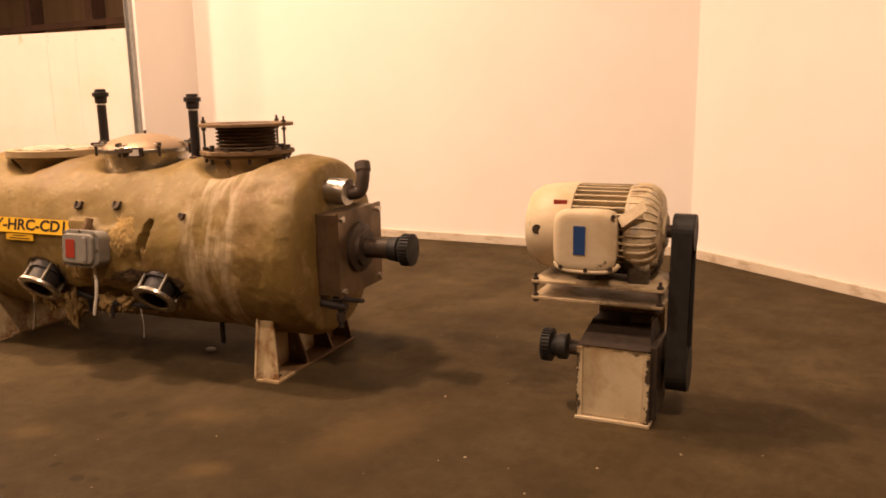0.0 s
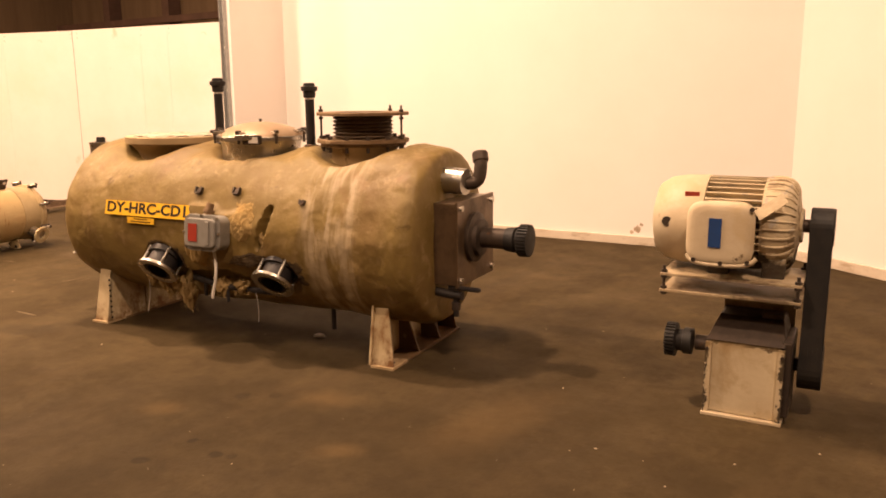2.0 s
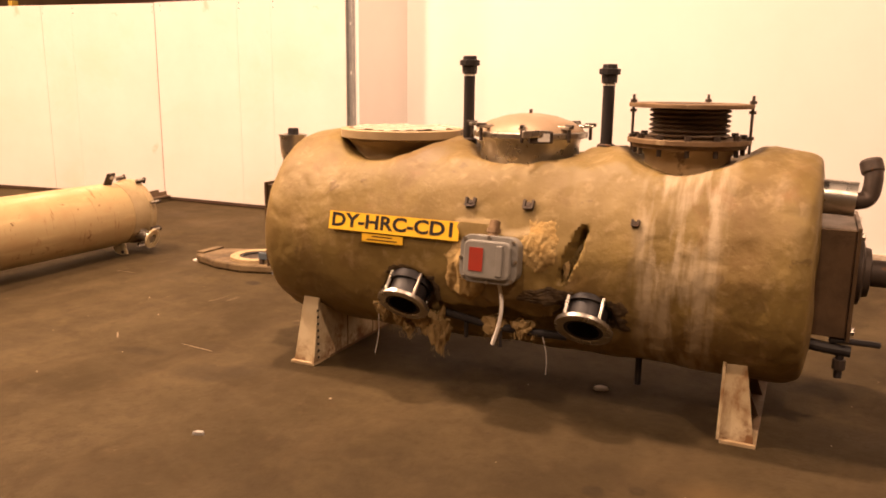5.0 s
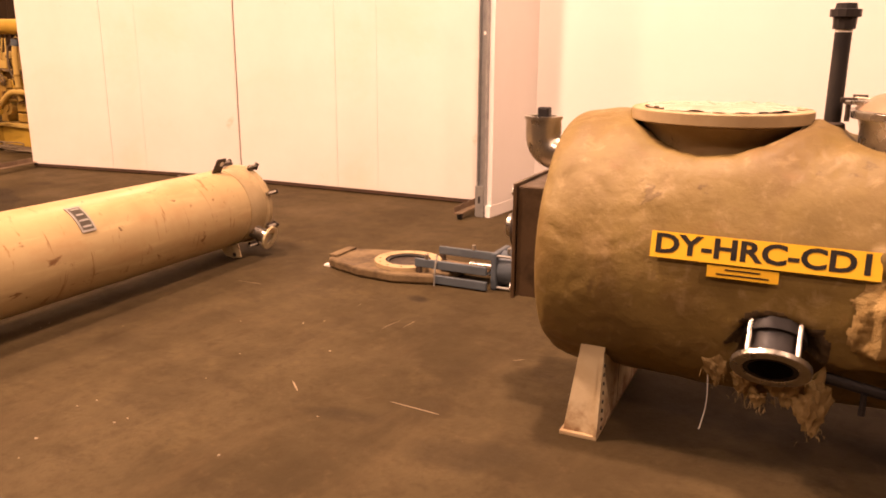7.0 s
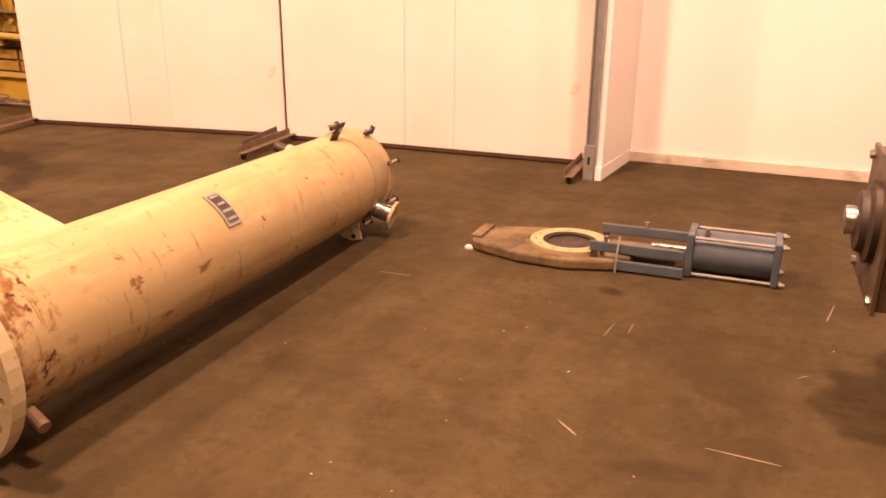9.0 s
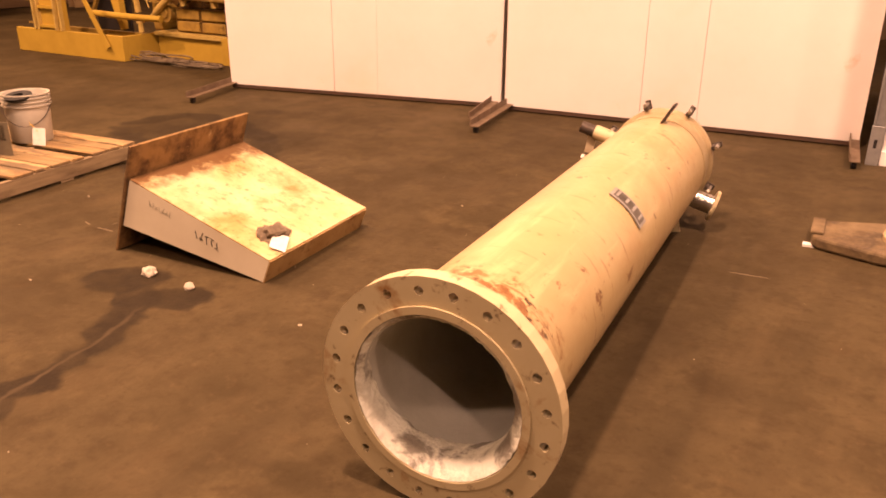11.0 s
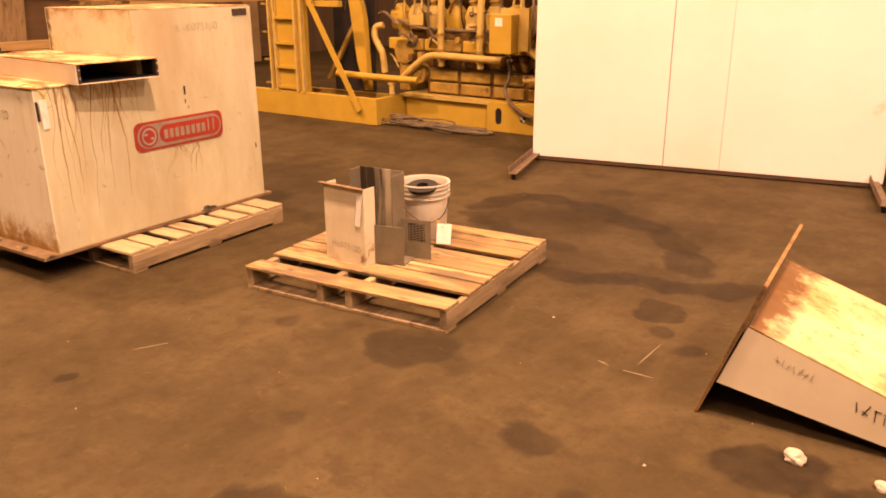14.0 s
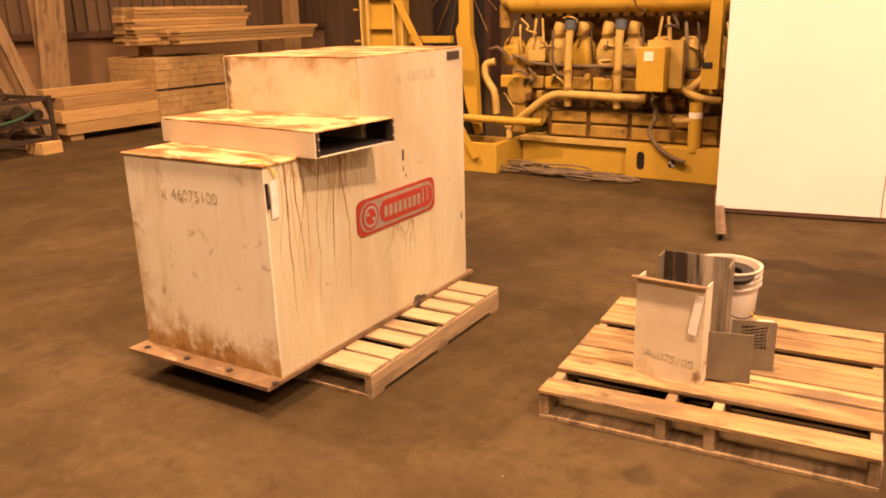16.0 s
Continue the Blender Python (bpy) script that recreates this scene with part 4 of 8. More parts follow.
# standpipes
for u, top in ((-0.277, 1.498), (0.383, 1.462)):
    b = BM()
    cyl(b, (u, 0, 1.02), (u, 0, top - 0.065), 0.026, n=20)
    sp = part("standpipe", b, BLACK, vessel, "black standpipe with screwed cap", smooth=True)
    b = BM()
    lathe(b, [(0, -0.066), (0.034, -0.066), (0.036, -0.03), (0.047, -0.028), (0.047, -0.002 - 0.003), (0.033, -0.003), (0.031, 0.014), (0.0, 0.016)], pose(u, 0, top - 0.018), 12)
    part("cap", b, BLACK, sp)
    b = BM()
    ring(b, (u, 0, top - 0.094), (u, 0, top - 0.086), 0.02, 0.0275, 20)
    part("tape_ring", b, WHITE_SCRAP, sp)
    b = BM()
    lathe(b, [(0.027, 1.118), (0.040, 1.112), (0.042, 1.09), (0.046, 1.03)], pose(u, 0, 0), 20)
    part("collar", b, DARK_STEEL, sp)

# bellows joint
BELLOWS = material("dull_brown_bellows", (0.16, 0.115, 0.075), (0.09, 0.064, 0.042), rough=0.5, metal=0.4, scale=9, bump=0.1)
c = 0.732
b = BM()
lathe(b, [(0.17, 0.94), (0.175, 1.08), (0.20, 1.118), (0.0, 1.118)], pose(c, 0, 0), 40)
bj = part("expansion_joint", b, NECK, vessel, "rusty flanged bellows expansion joint with tie rods", smooth=True)
for z0, z1, r in ((1.119, 1.136, 0.235), (1.137, 1.157, 0.252), (1.283, 1.300, 0.252)):
    b = BM()
    ring(b, (c, 0, z0), (c, 0, z1), 0.15, r, 48)
    part("flange", b, RUSTY_STEEL, bj, smooth=True, bevel=0.002)
b = BM()
prof = [(0.15, 1.157)]
for k in range(6):
    z = 1.160 + k * 0.020
    prof += [(0.146, z), (0.163, z + 0.006), (0.166, z + 0.010), (0.163, z + 0.014), (0.146, z + 0.020)]
prof += [(0.15, 1.284)]
lathe(b, prof, pose(c, 0, 0), 48)
part("bellows", b, BELLOWS, bj, "dull brown corrugated bellows", smooth=True)
b = BM()
lathe(b, [(0.0, 1.296), (0.15, 1.297)], pose(c, 0, 0), 32)
part("liner", b, DARK_STEEL, bj)
for a in (200, 320, 80):
    p = Vector((c + 0.235 * math.cos(radians(a)), 0.235 * math.sin(radians(a)), 0))
    if a == 320:
        p = Vector((c + 0.245, -0.01, 0))
    b = BM()
    cyl(b, p + Vector((0, 0, 1.10)), p + Vector((0, 0, 1.335)), 0.006, n=8)
    rod = part("tie_rod", b, DARK_STEEL, bj)
    for z in (1.158, 1.302, 1.262):
        b = BM()
        bolt(b, p + Vector((0, 0, z)), (0, 0, 1), 0.014, 0.013)
        part("nut", b, DARK_STEEL, rod)
for k in range(12):
    a = 2 * math.pi * k / 12 + 0.13
    p = Vector((c + 0.218 * math.cos(a), 0.218 * math.sin(a), 0))
    b = BM()
    bolt(b, p + Vector((0, 0, 1.158)), (0, 0, 1), 0.015, 0.018)
    bt = part("bolt", b, DARK_STEEL, bj)
    b = BM()
    cyl(b, p + Vector((0, 0, 1.09)), p + Vector((0, 0, 1.117)), 0.010, n=6)
    part("nut", b, DARK_STEEL, bt)

# end housings, shafts and couplings
HOUSING = blotch(material("brown_oily_steel", (0.15, 0.10, 0.06), (0.085, 0.058, 0.036), rough=0.38, metal=0.5, scale=7, bump=0.12, width=0.18), 4.0, 0.54, 0.66, (0.05, 0.036, 0.024), 0.8)
for side, u in ((1, 1.26), (-1, -1.155)):
    def X(d):
        return u + side * d
    b = BM()
    span(b, (X(0.0), -0.225, 0.435), (X(0.135), 0.225, 0.855))
    hb = part("seal_housing", b, HOUSING, vessel, "square dark steel seal housing with shaft end", bevel=0.004)
    b = BM()
    span(b, (X(0.136), -0.235, 0.425), (X(0.15), 0.235, 0.865))
    part("front_plate", b, HOUSING, hb, bevel=0.002)
    for y, z in ((-0.2, 0.46), (0.2, 0.46), (-0.2, 0.83), (0.2, 0.83)):
        b = BM()
        bolt(b, (X(0.15), y, z), (side, 0, 0), 0.016, 0.014)
        part("bolt", b, STEEL, hb)
    b = BM()
    lathe(b, [(0.13, 0), (0.13, 0.02), (0.10, 0.03), (0.095, 0.05), (0.07, 0.055), (0, 0.055)], pose(X(0.15), -0.03, 0.66, 0, 90 * side, 0), 32)
    part("bearing_cap", b, DARK_STEEL, hb, smooth=True)
    end = 0.46 if side > 0 else 0.235
    b = BM()
    cyl(b, (X(0.20), -0.03, 0.66), (X(end - 0.10 if side > 0 else end), -0.03, 0.66), 0.053 if side > 0 else 0.036, n=24)
    part("shaft", b, DARK_STEEL if side > 0 else STEEL, hb, smooth=True)
    if side > 0:
        b = BM()
        lathe(b, [(0, -0.125), (0.060, -0.125), (0.066, -0.075), (0.054, -0.070), (0.054, -0.058), (0.076, -0.055), (0.076, 0), (0.06, 0.004), (0.0, 0.004)], pose(X(end), -0.03, 0.66, 0, 90, 0), 30)
        cp = part("gear_coupling", b, RUBBER, hb, "black toothed coupling half", smooth=True)
        for k in range(28):
            a = 2 * math.pi * k / 28
            m = pose(X(end - 0.025), -0.03, 0.66) @ Matrix.Rotation(a, 4, "X")
            b = BM()
            box(b, (0, 0, 0.078), (0.052, 0.008, 0.010), m)
            part("tooth", b, RUBBER, cp)
    else:
        b = BM()
        lathe(b, [(0, 0.0), (0.046, 0.0), (0.046, 0.05), (0.03, 0.054), (0, 0.054)], pose(X(end - 0.05), -0.03, 0.66, 0, -90, 0), 24)
        part("shaft_collar", b, STEEL, hb, smooth=True)
b = BM()
pipe(b, [(1.20, -0.06, 0.955), (1.30, -0.065, 0.955), (1.385, -0.07, 0.95)], 0.068, 24, 2)
el = part("jacketed_pipe", b, STEEL, vessel, "shiny metal-jacketed pipe stub with a rusty elbow", smooth=True)
b = BM()
pipe(b, [(1.37, -0.05, 0.94), (1.43, -0.02, 0.945), (1.44, -0.01, 1.02), (1.435, 0.0, 1.06)], 0.034, 16)
part("elbow", b, DARK_STEEL, el, smooth=True)
b = BM()
cyl(b, (1.436, 0.0, 1.045), (1.42, 0.02, 1.10), 0.042, n=16)
part("elbow_cap", b, DARK_STEEL, el, smooth=True, bevel=0.012)
b = BM()
pipe(b, [(-1.12, -0.02, 0.955), (-1.20, -0.025, 0.955), (-1.262, -0.03, 0.985), (-1.265, -0.03, 1.085)], 0.068, 24)
el = part("jacketed_elbow", b, STEEL, vessel, "dented metal-jacketed elbow", smooth=True)
b = BM()
ring(b, (-1.265, -0.03, 1.085), (-1.265, -0.03, 1.097), 0.05, 0.073, 24)
part("jacket_rim", b, STEEL, el, smooth=True)
b = BM()
span(b, (-1.285, -0.05, 1.06), (-1.240, -0.01, 1.13))
part("pipe_end", b, BLACK, el, bevel=0.006)
# small ball valve under the drive end
b = BM()
pipe(b, [(1.22, -0.20, 0.40), (1.32, -0.20, 0.385), (1.42, -0.20, 0.38)], 0.023, 12, 2)
bv = part("ball_valve", b, BLACK, vessel, "small black ball valve with lever")
b = BM()
box(b, (1.43, -0.20, 0.420), (0.18, 0.03, 0.022), pose(0, 0, 0))
part("lever", b, BLACK, bv, bevel=0.008)
b = BM()
cyl(b, (1.385, -0.20, 0.38), (1.385, -0.20, 0.27), 0.015, n=10)
part("drain_stub", b, BLACK, bv)
b = BM()
cyl(b, (1.385, -0.20, 0.345), (1.385, -0.20, 0.305), 0.024, n=8)
part("drain_nut", b, DARK_STEEL, bv)

# ---------------------------------------------------------------- motor and gearbox
GRIME = material("grimy_casting", (0.20, 0.145, 0.085), (0.09, 0.062, 0.038), rough=0.6, scale=10, bump=0.15, width=0.16)
GEARBOX = material("chipped_gearbox_paint", (0.56, 0.47, 0.32), (0.46, 0.365, 0.235), rough=0.5, scale=5, bump=0.15)
blotch(GEARBOX, 6.0, 0.50, 0.64, (0.36, 0.255, 0.13), 0.6, shift=3.0)
blotch(GEARBOX, 11.0, 0.66, 0.69, (0.05, 0.033, 0.02), 0.9, shift=1.0)
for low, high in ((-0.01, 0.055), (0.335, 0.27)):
    rust_shade_foot(GEARBOX, low, high, (0.030, 0.021, 0.014), 0, 0.27, (14.0, 34.0), (0.54, 0.57))
rust_shade_foot(GEARBOX, 0.345, 0.29, (0.035, 0.024, 0.015), 2, 0.30, (14.0, 36.0), (0.54, 0.58))
rust_shade_foot(GEARBOX, 0.36, 0.06, (0.33, 0.235, 0.12), 2, 0.22, (4.0, 7.0), (0.48, 0.72))
BELL = blotch(material("grease_stained_paint", (0.56, 0.47, 0.32), (0.44, 0.345, 0.215), rough=0.5, scale=7, bump=0.15), 9.0, 0.52, 0.60, (0.20, 0.14, 0.08), 0.8, (0.6, 2, 2))
blotch(BELL, 16.0, 0.57, 0.63, (0.33, 0.30, 0.26), 0.8, shift=4.0)
rust_shade_foot(BELL, 0.60, 0.86, (0.026, 0.019, 0.014), 2, 0.40, (6.0, 20.0), (0.54, 0.66))
rust_shade_foot(BELL, 0.40, 0.27, (0.030, 0.022, 0.016), 0, 0.26, (8.0, 24.0), (0.52, 0.60))
DIRTY_PAPER = material("dirty_paper", (0.46, 0.38, 0.26), (0.34, 0.265, 0.17), rough=0.8, scale=16, bump=0.4, bump_scale=30)
GREASY_PLATE = blotch(material("greasy_cream_plate", (0.46, 0.37, 0.24), (0.33, 0.24, 0.14), rough=0.5, scale=6, bump=0.15, width=0.18), 5.0, 0.48, 0.60, (0.10, 0.068, 0.04), 0.85)
drive = thing("motor_gearbox_unit", pose(-1.066, 4.427, 0, 0, 0, 6.33) @ Matrix.Scale(1.069, 4), "worn cream gearbox with a finned motor above and belt drive", "motor unit")
b = BM()
span(b, (0, 0, 0), (0.325, 0.33, 0.014))
part("base_plate", b, CREAM_WORN, drive, bevel=0.002)
b = BM()
span(b, (0.02, 0.02, 0.0145), (0.305, 0.31, 0.338))
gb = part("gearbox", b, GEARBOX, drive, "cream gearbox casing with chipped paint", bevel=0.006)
b = BM()
span(b, (0.005, 0.006, 0.0145), (0.03, 0.0195, 0.33))
part("corner_rib", b, GEARBOX, gb)
b = BM()
span(b, (0.295, 0.006, 0.0145), (0.32, 0.0195, 0.33))
part("corner_rib", b, GEARBOX, gb)
for x in (0.012, 0.312):
    for z in (0.30,):
        b = BM()
        bolt(b, (x, 0.006, z), (0, -1, 0), 0.008, 0.007)
        part("bolt", b, DARK_STEEL, gb)
b = BM()
prism(b, [(0.005, 0.339), (0.32, 0.339), (0.30, 0.425), (0.04, 0.425)], 0.30, pose(0, 0.012, 0))
tp = part("gearbox_top", b, DARK_STEEL, drive, "dark oily top casing", bevel=0.004)
for v in tp.data.vertices:
    if v.co.z > 0.40 and v.co.y < 0.1:
        v.co.y += 0.13
b = BM()
span(b, (0.305, 0.03, 0.03), (0.345, 0.30, 0.36))
part("side_casing", b, DARK_STEEL, drive, bevel=0.008)
b = BM()
span(b, (0.21, 0.13, 0.4255), (0.30, 0.2, 0.45))
part("breather", b, DARK_STEEL, drive, bevel=0.006)
b = BM()
span(b, (0.03, 0.30, 0.30), (0.33, 0.32, 0.528))
part("back_bracket", b, GREASY_PLATE, drive, bevel=0.002)
for z, name in ((0.530, "lower_plate"), (0.602, "upper_plate")):
    b = BM()
    span(b, (-0.20, -0.005, z), (0.365, 0.34, z + 0.012))
    part(name, b, GREASY_PLATE, drive, bevel=0.002)
for x, y in ((-0.185, 0.01), (-0.185, 0.32), (0.35, 0.01), (0.35, 0.32)):
    b = BM()
    cyl(b, (x, y, 0.515), (x, y, 0.645), 0.007, n=8)
    jk = part("adjusting_bolt", b, DARK_STEEL, drive)
    for z in (0.518, 0.543, 0.590, 0.615):
        b = BM()
        bolt(b, (x, y, z), (0, 0, 1), 0.014, 0.011)
        part("nut", b, DARK_STEEL, jk)
MZ, MY = 0.822, 0.225
b = BM()
lathe(b, [(0, -0.275), (0.10, -0.272), (0.155, -0.255), (0.185, -0.21), (0.196, -0.15), (0.200, -0.05), (0.198, -0.045), (0, -0.045)], pose(0.0, MY, MZ, 0, 90, 0), 40)
mo = part("fan_cover", b, CREAM_WORN, drive, "cream dished fan cover", smooth=True)
b = BM()
cyl(b, (-0.19, MY - 0.19, MZ + 0.01), (-0.19, MY - 0.155, MZ + 0.01), 0.022, n=14)
part("drain_plug", b, DARK_STEEL, mo, "black round plug")
b = BM()
box(b, (-0.095, MY - 0.155, MZ + 0.122), (0.06, 0.004, 0.035))
part("red_label", b, RED, mo, "small red and white label")
b = BM()
cyl(b, (-0.044, MY, MZ), (0.27, MY, MZ), 0.168, n=48)
st = part("stator", b, GRIME, drive, smooth=True)
for k in range(40):
    a = 2 * math.pi * k / 40
    m = pose(0.10, MY, MZ) @ Matrix.Rotation(a, 4, "X")
    b = BM()
    box(b, (-0.025, 0, 0.181), (0.235, 0.006, 0.034), m)
    part("cooling_fin", b, BELL, st)
b = BM()
lathe(b, [(0.165, 0.0), (0.196, 0.0), (0.201, 0.03), (0.199, 0.075), (0.185, 0.105), (0.15, 0.128), (0.075, 0.142), (0.07, 0.152), (0, 0.152)], pose(0.185, MY, MZ, 0, 90, 0), 48)
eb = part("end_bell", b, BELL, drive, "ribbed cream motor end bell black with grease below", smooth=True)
for k in range(34):
    m = pose(0.185, MY, MZ) @ Matrix.Rotation(2 * math.pi * (k + 0.4) / 34, 4, "X")
    b = BM()
    pipe(b, [m @ Vector(p) for p in ((0.012, 0, 0.197), (0.05, 0, 0.2005), (0.085, 0, 0.196), (0.112, 0, 0.178), (0.126, 0, 0.150))], 0.0062, 6, 1)
    part("bell_rib", b, BELL, eb, smooth=True)
for x in (-0.02, 0.20):
    for y in (0.07, 0.33):
        b = BM()
        span(b, (x, y, 0.6145), (x + 0.09, y + 0.05, 0.70))
        part("motor_foot", b, BELL, drive, bevel=0.006)
# conduit box


def pillow(b, c, hw, hh, layers, n=40):
    """A box with softly rounded corners that bulges towards -y; layers are (y, scale)."""
    rows = []
    for y, k in layers:
        row = []
        for i in range(n):
            a = 2 * math.pi * i / n
            ca, sa = math.cos(a), math.sin(a)
            row.append(b.verts.new((c[0] + hw * k * math.copysign(abs(ca) ** 0.45, ca), y, c[1] + hh * k * math.copysign(abs(sa) ** 0.45, sa))))
        rows.append(row)
    for p, q in zip(rows, rows[1:]):
        for i in range(n):
            b.faces.new((p[i], p[(i + 1) % n], q[(i + 1) % n], q[i]))
    b.faces.new(rows[0])
    b.faces.new(rows[-1])
    bmesh.ops.recalc_face_normals(b, faces=b.faces)


b = BM()
pillow(b, (0.045, 0.81), 0.122, 0.122, ((0.075, 1.0), (-0.034, 1.0), (-0.042, 1.0)))
cb = part("conduit_box", b, BELL, drive, "cream conduit box with blue label", smooth=True)
b = BM()
pillow(b, (0.045, 0.810), 0.133, 0.132, ((-0.0425, 1.0), (-0.050, 1.01), (-0.058, 0.985), (-0.067, 0.93), (-0.0715, 0.85), (-0.073, 0.70), (-0.0735, 0.35)))
part("cover", b, CREAM_WORN, cb, smooth=True)
b = BM()
pipe(b, [(-0.083, -0.050, 0.715), (-0.065, -0.058, 0.688), (0.0, -0.062, 0.680), (0.10, -0.062, 0.682), (0.165, -0.058, 0.690), (0.190, -0.050, 0.718)], 0.010, 10)
part("cover_lip", b, CREAM_WORN, cb, smooth=True)
b = BM()
box(b, (0.028, -0.0755, 0.815), (0.050, 0.004, 0.120))
part("blue_label", b, BLUE_LABEL, cb, "narrow blue maker's label")
for x, z in ((-0.052, 0.697), (0.158, 0.700), (0.165, 0.918), (0.055, 0.690)):
    b = BM()
    bolt(b, (x, -0.062, z), (0, -1, 0), 0.010, 0.012)
    part("bolt", b, DARK_STEEL, cb)
b = BM()
box(b, (0, 0, 0), (0.13, 0.002, 0.05), pose(0.225, MY - 0.205, MZ + 0.10, -30, -38, 0))
part("paper_tag", b, DIRTY_PAPER, drive, "dirty paper tag tied to the motor")
# shaft, pulleys and belts
b = BM()
cyl(b, (0.32, MY, MZ), (0.37, MY, MZ), 0.028, n=20)
part("motor_shaft", b, DARK_STEEL, drive, smooth=True)
b = BM()
cyl(b, (0.34, 0.19, 0.225), (0.37, 0.19, 0.225), 0.03, n=20)
part("gearbox_shaft", b, DARK_STEEL, drive, smooth=True)
PT, PB = (MY, MZ + 0.0, 0.078), (0.19, 0.225, 0.098)
for (y, z, r), nm in ((PT, "upper_pulley"), (PB, "lower_pulley")):
    b = BM()
    prof = [(0, 0.0), (r, 0.0)]
    for k in range(5):
        x = 0.006 + k * 0.017
        prof += [(r, x), (r - 0.016, x + 0.004), (r - 0.016, x + 0.010), (r, x + 0.014)]
    prof += [(r, 0.092), (0, 0.092)]
    lathe(b, prof, pose(0.365, y, z, 0, 90, 0), 40)
    part(nm, b, RUBBER, drive, "black grooved pulley", smooth=True)
d = Vector((0, PB[0] - PT[0], PB[1] - PT[1]))
L = d.length
n = d.normalized()
for k in range(5):
    x = 0.375 + k * 0.0172
    pts = []
    th0 = math.atan2(n.z, n.y)
    off = math.asin((PB[2] - PT[2]) / L)
    for y, z, r, a0, a1 in ((*PT, th0 + math.pi / 2 + off, th0 + 3 * math.pi / 2 - off), (*PB, th0 - math.pi / 2 - off, th0 + math.pi / 2 + off)):
        for s in range(15):
            a = a0 + (a1 - a0) * s / 14
            pts.append((y + (r - 0.002) * math.cos(a), z + (r - 0.002) * math.sin(a), math.cos(a), math.sin(a)))
    b = BM()
    rings = []
    for y, z, cy, cz in pts:
        rings.append([b.verts.new((x + dx, y + dn * cy, z + dn * cz)) for dx, dn in ((-0.006, -0.005), (0.006, -0.005), (0.00856, 0.004), (-0.00856, 0.004))])
    for i in range(len(rings)):
        p, q = rings[i], rings[(i + 1) % len(rings)]
        for j in range(4):
            b.faces.new((p[j], p[(j + 1) % 4], q[(j + 1) % 4], q[j]))
    bmesh.ops.recalc_face_normals(b, faces=b.faces)
    part("drive_belt", b, RUBBER, drive, "black V-belt")
# output coupling
b = BM()
cyl(b, (-0.06, 0.15, 0.277), (0.02, 0.15, 0.277), 0.035, n=20)
part("output_shaft", b, DARK_STEEL, drive, smooth=True)
b = BM()
lathe(b, [(0, -0.19), (0.066, -0.19), (0.070, -0.185), (0.070, -0.145), (0.05, -0.14), (0.05, -0.115), (0.06, -0.112), (0.06, -0.075), (0.04, -0.07), (0, -0.07)], pose(0.0, 0.15, 0.277, 0, 90, 0), 30)
cp = part("gear_coupling", b, RUBBER, drive, "black toothed coupling half", smooth=True)
for k in range(28):
    m = pose(-0.167, 0.15, 0.277) @ Matrix.Rotation(2 * math.pi * k / 28, 4, "X")
    b = BM()
    box(b, (0, 0, 0.072), (0.042, 0.008, 0.010), m)
    part("tooth", b, RUBBER, cp)

# ---------------------------------------------------------------- long steel tube
tube = thing("steel_tube", pose(-7.576, 2.311, 0.344, -0.3, 0, 8.41) @ Matrix.Scale(1.10, 4), "long cream steel tube lying on the floor, scuffed and rust-spotted", "tube")
ALONG = frame_to((0, 0, 0), (0, 1, 0))
CRUMB = blotch(material("crumbling_plaster", (0.80, 0.785, 0.66), (0.58, 0.56, 0.45), rough=0.9, scale=18, bump=1.0, bump_scale=60, width=0.14), 9.0, 0.52, 0.62, (0.16, 0.13, 0.10), 0.8)


def drilled_flange(b, ri, ro, rm, hole, n, depth, m):
    """A flange with n holes right through it; its axis is m's z."""
    f, k = [], []
    for z in (0.0, depth):
        for i in range(n):
            a0, am, a1 = (2 * math.pi * (i + s) / n for s in (0, 0.5, 1))
            edge = [(ri, a0), (rm, a0), (ro, a0), (ro, am), (ro, a1), (rm, a1), (ri, a1), (ri, am)]
            outer = [b.verts.new(m @ Vector((r * math.cos(a), r * math.sin(a), z))) for r, a in edge]
            c = Vector((rm * math.cos(am), rm * math.sin(am), z))
            inner = []
            for r, a in edge:
                d = (Vector((r * math.cos(a), r * math.sin(a), z)) - c).normalized() * hole
                inner.append(b.verts.new(m @ (c + d)))
            for j in range(8):
                f.append(b.faces.new((outer[j], outer[(j + 1) % 8], inner[(j + 1) % 8], inner[j])))
            k.append((outer, inner))
    for i in range(n):
        (o0, i0), (o1, i1) = k[i], k[i + n]
        for j in range(8):
            f.append(b.faces.new((i0[j], i0[(j + 1) % 8], i1[(j + 1) % 8], i1[j])))
        for j in (2, 3, 6, 7):
            f.append(b.faces.new((o0[j], o0[(j + 1) % 8], o1[(j + 1) % 8], o1[j])))
    bmesh.ops.remove_doubles(b, verts=b.verts, dist=0.0003)
    bmesh.ops.recalc_face_normals(b, faces=b.faces)


blotch(TUBE_PAINT, 3.0, 0.55, 0.70, (0.36, 0.22, 0.10), 0.5, (1.6, 0.7, 1.6), 5.0)
blotch(TUBE_PAINT, 6.0, 0.625, 0.66, (0.17, 0.078, 0.030), 0.9, (1.5, 0.9, 1.5), 2.0)
rust_shade_foot(TUBE_PAINT, 0.03, 0.42, (0.17, 0.075, 0.026), 1, 0.22, (6.0, 19.0), (0.55, 0.61))
rust_shade_foot(TUBE_PAINT, 0.03, 0.10, (0.30, 0.15, 0.045), 1, 0.30, (5.0, 14.0), (0.52, 0.70))
b = BM()
lathe(b, [(0.226, 0.03), (0.238, 0.03), (0.238, 0.5), (0.238, 1.2), (0.238, 1.8), (0.238, 2.30), (0.226, 2.30)], ALONG, 64, close=True)
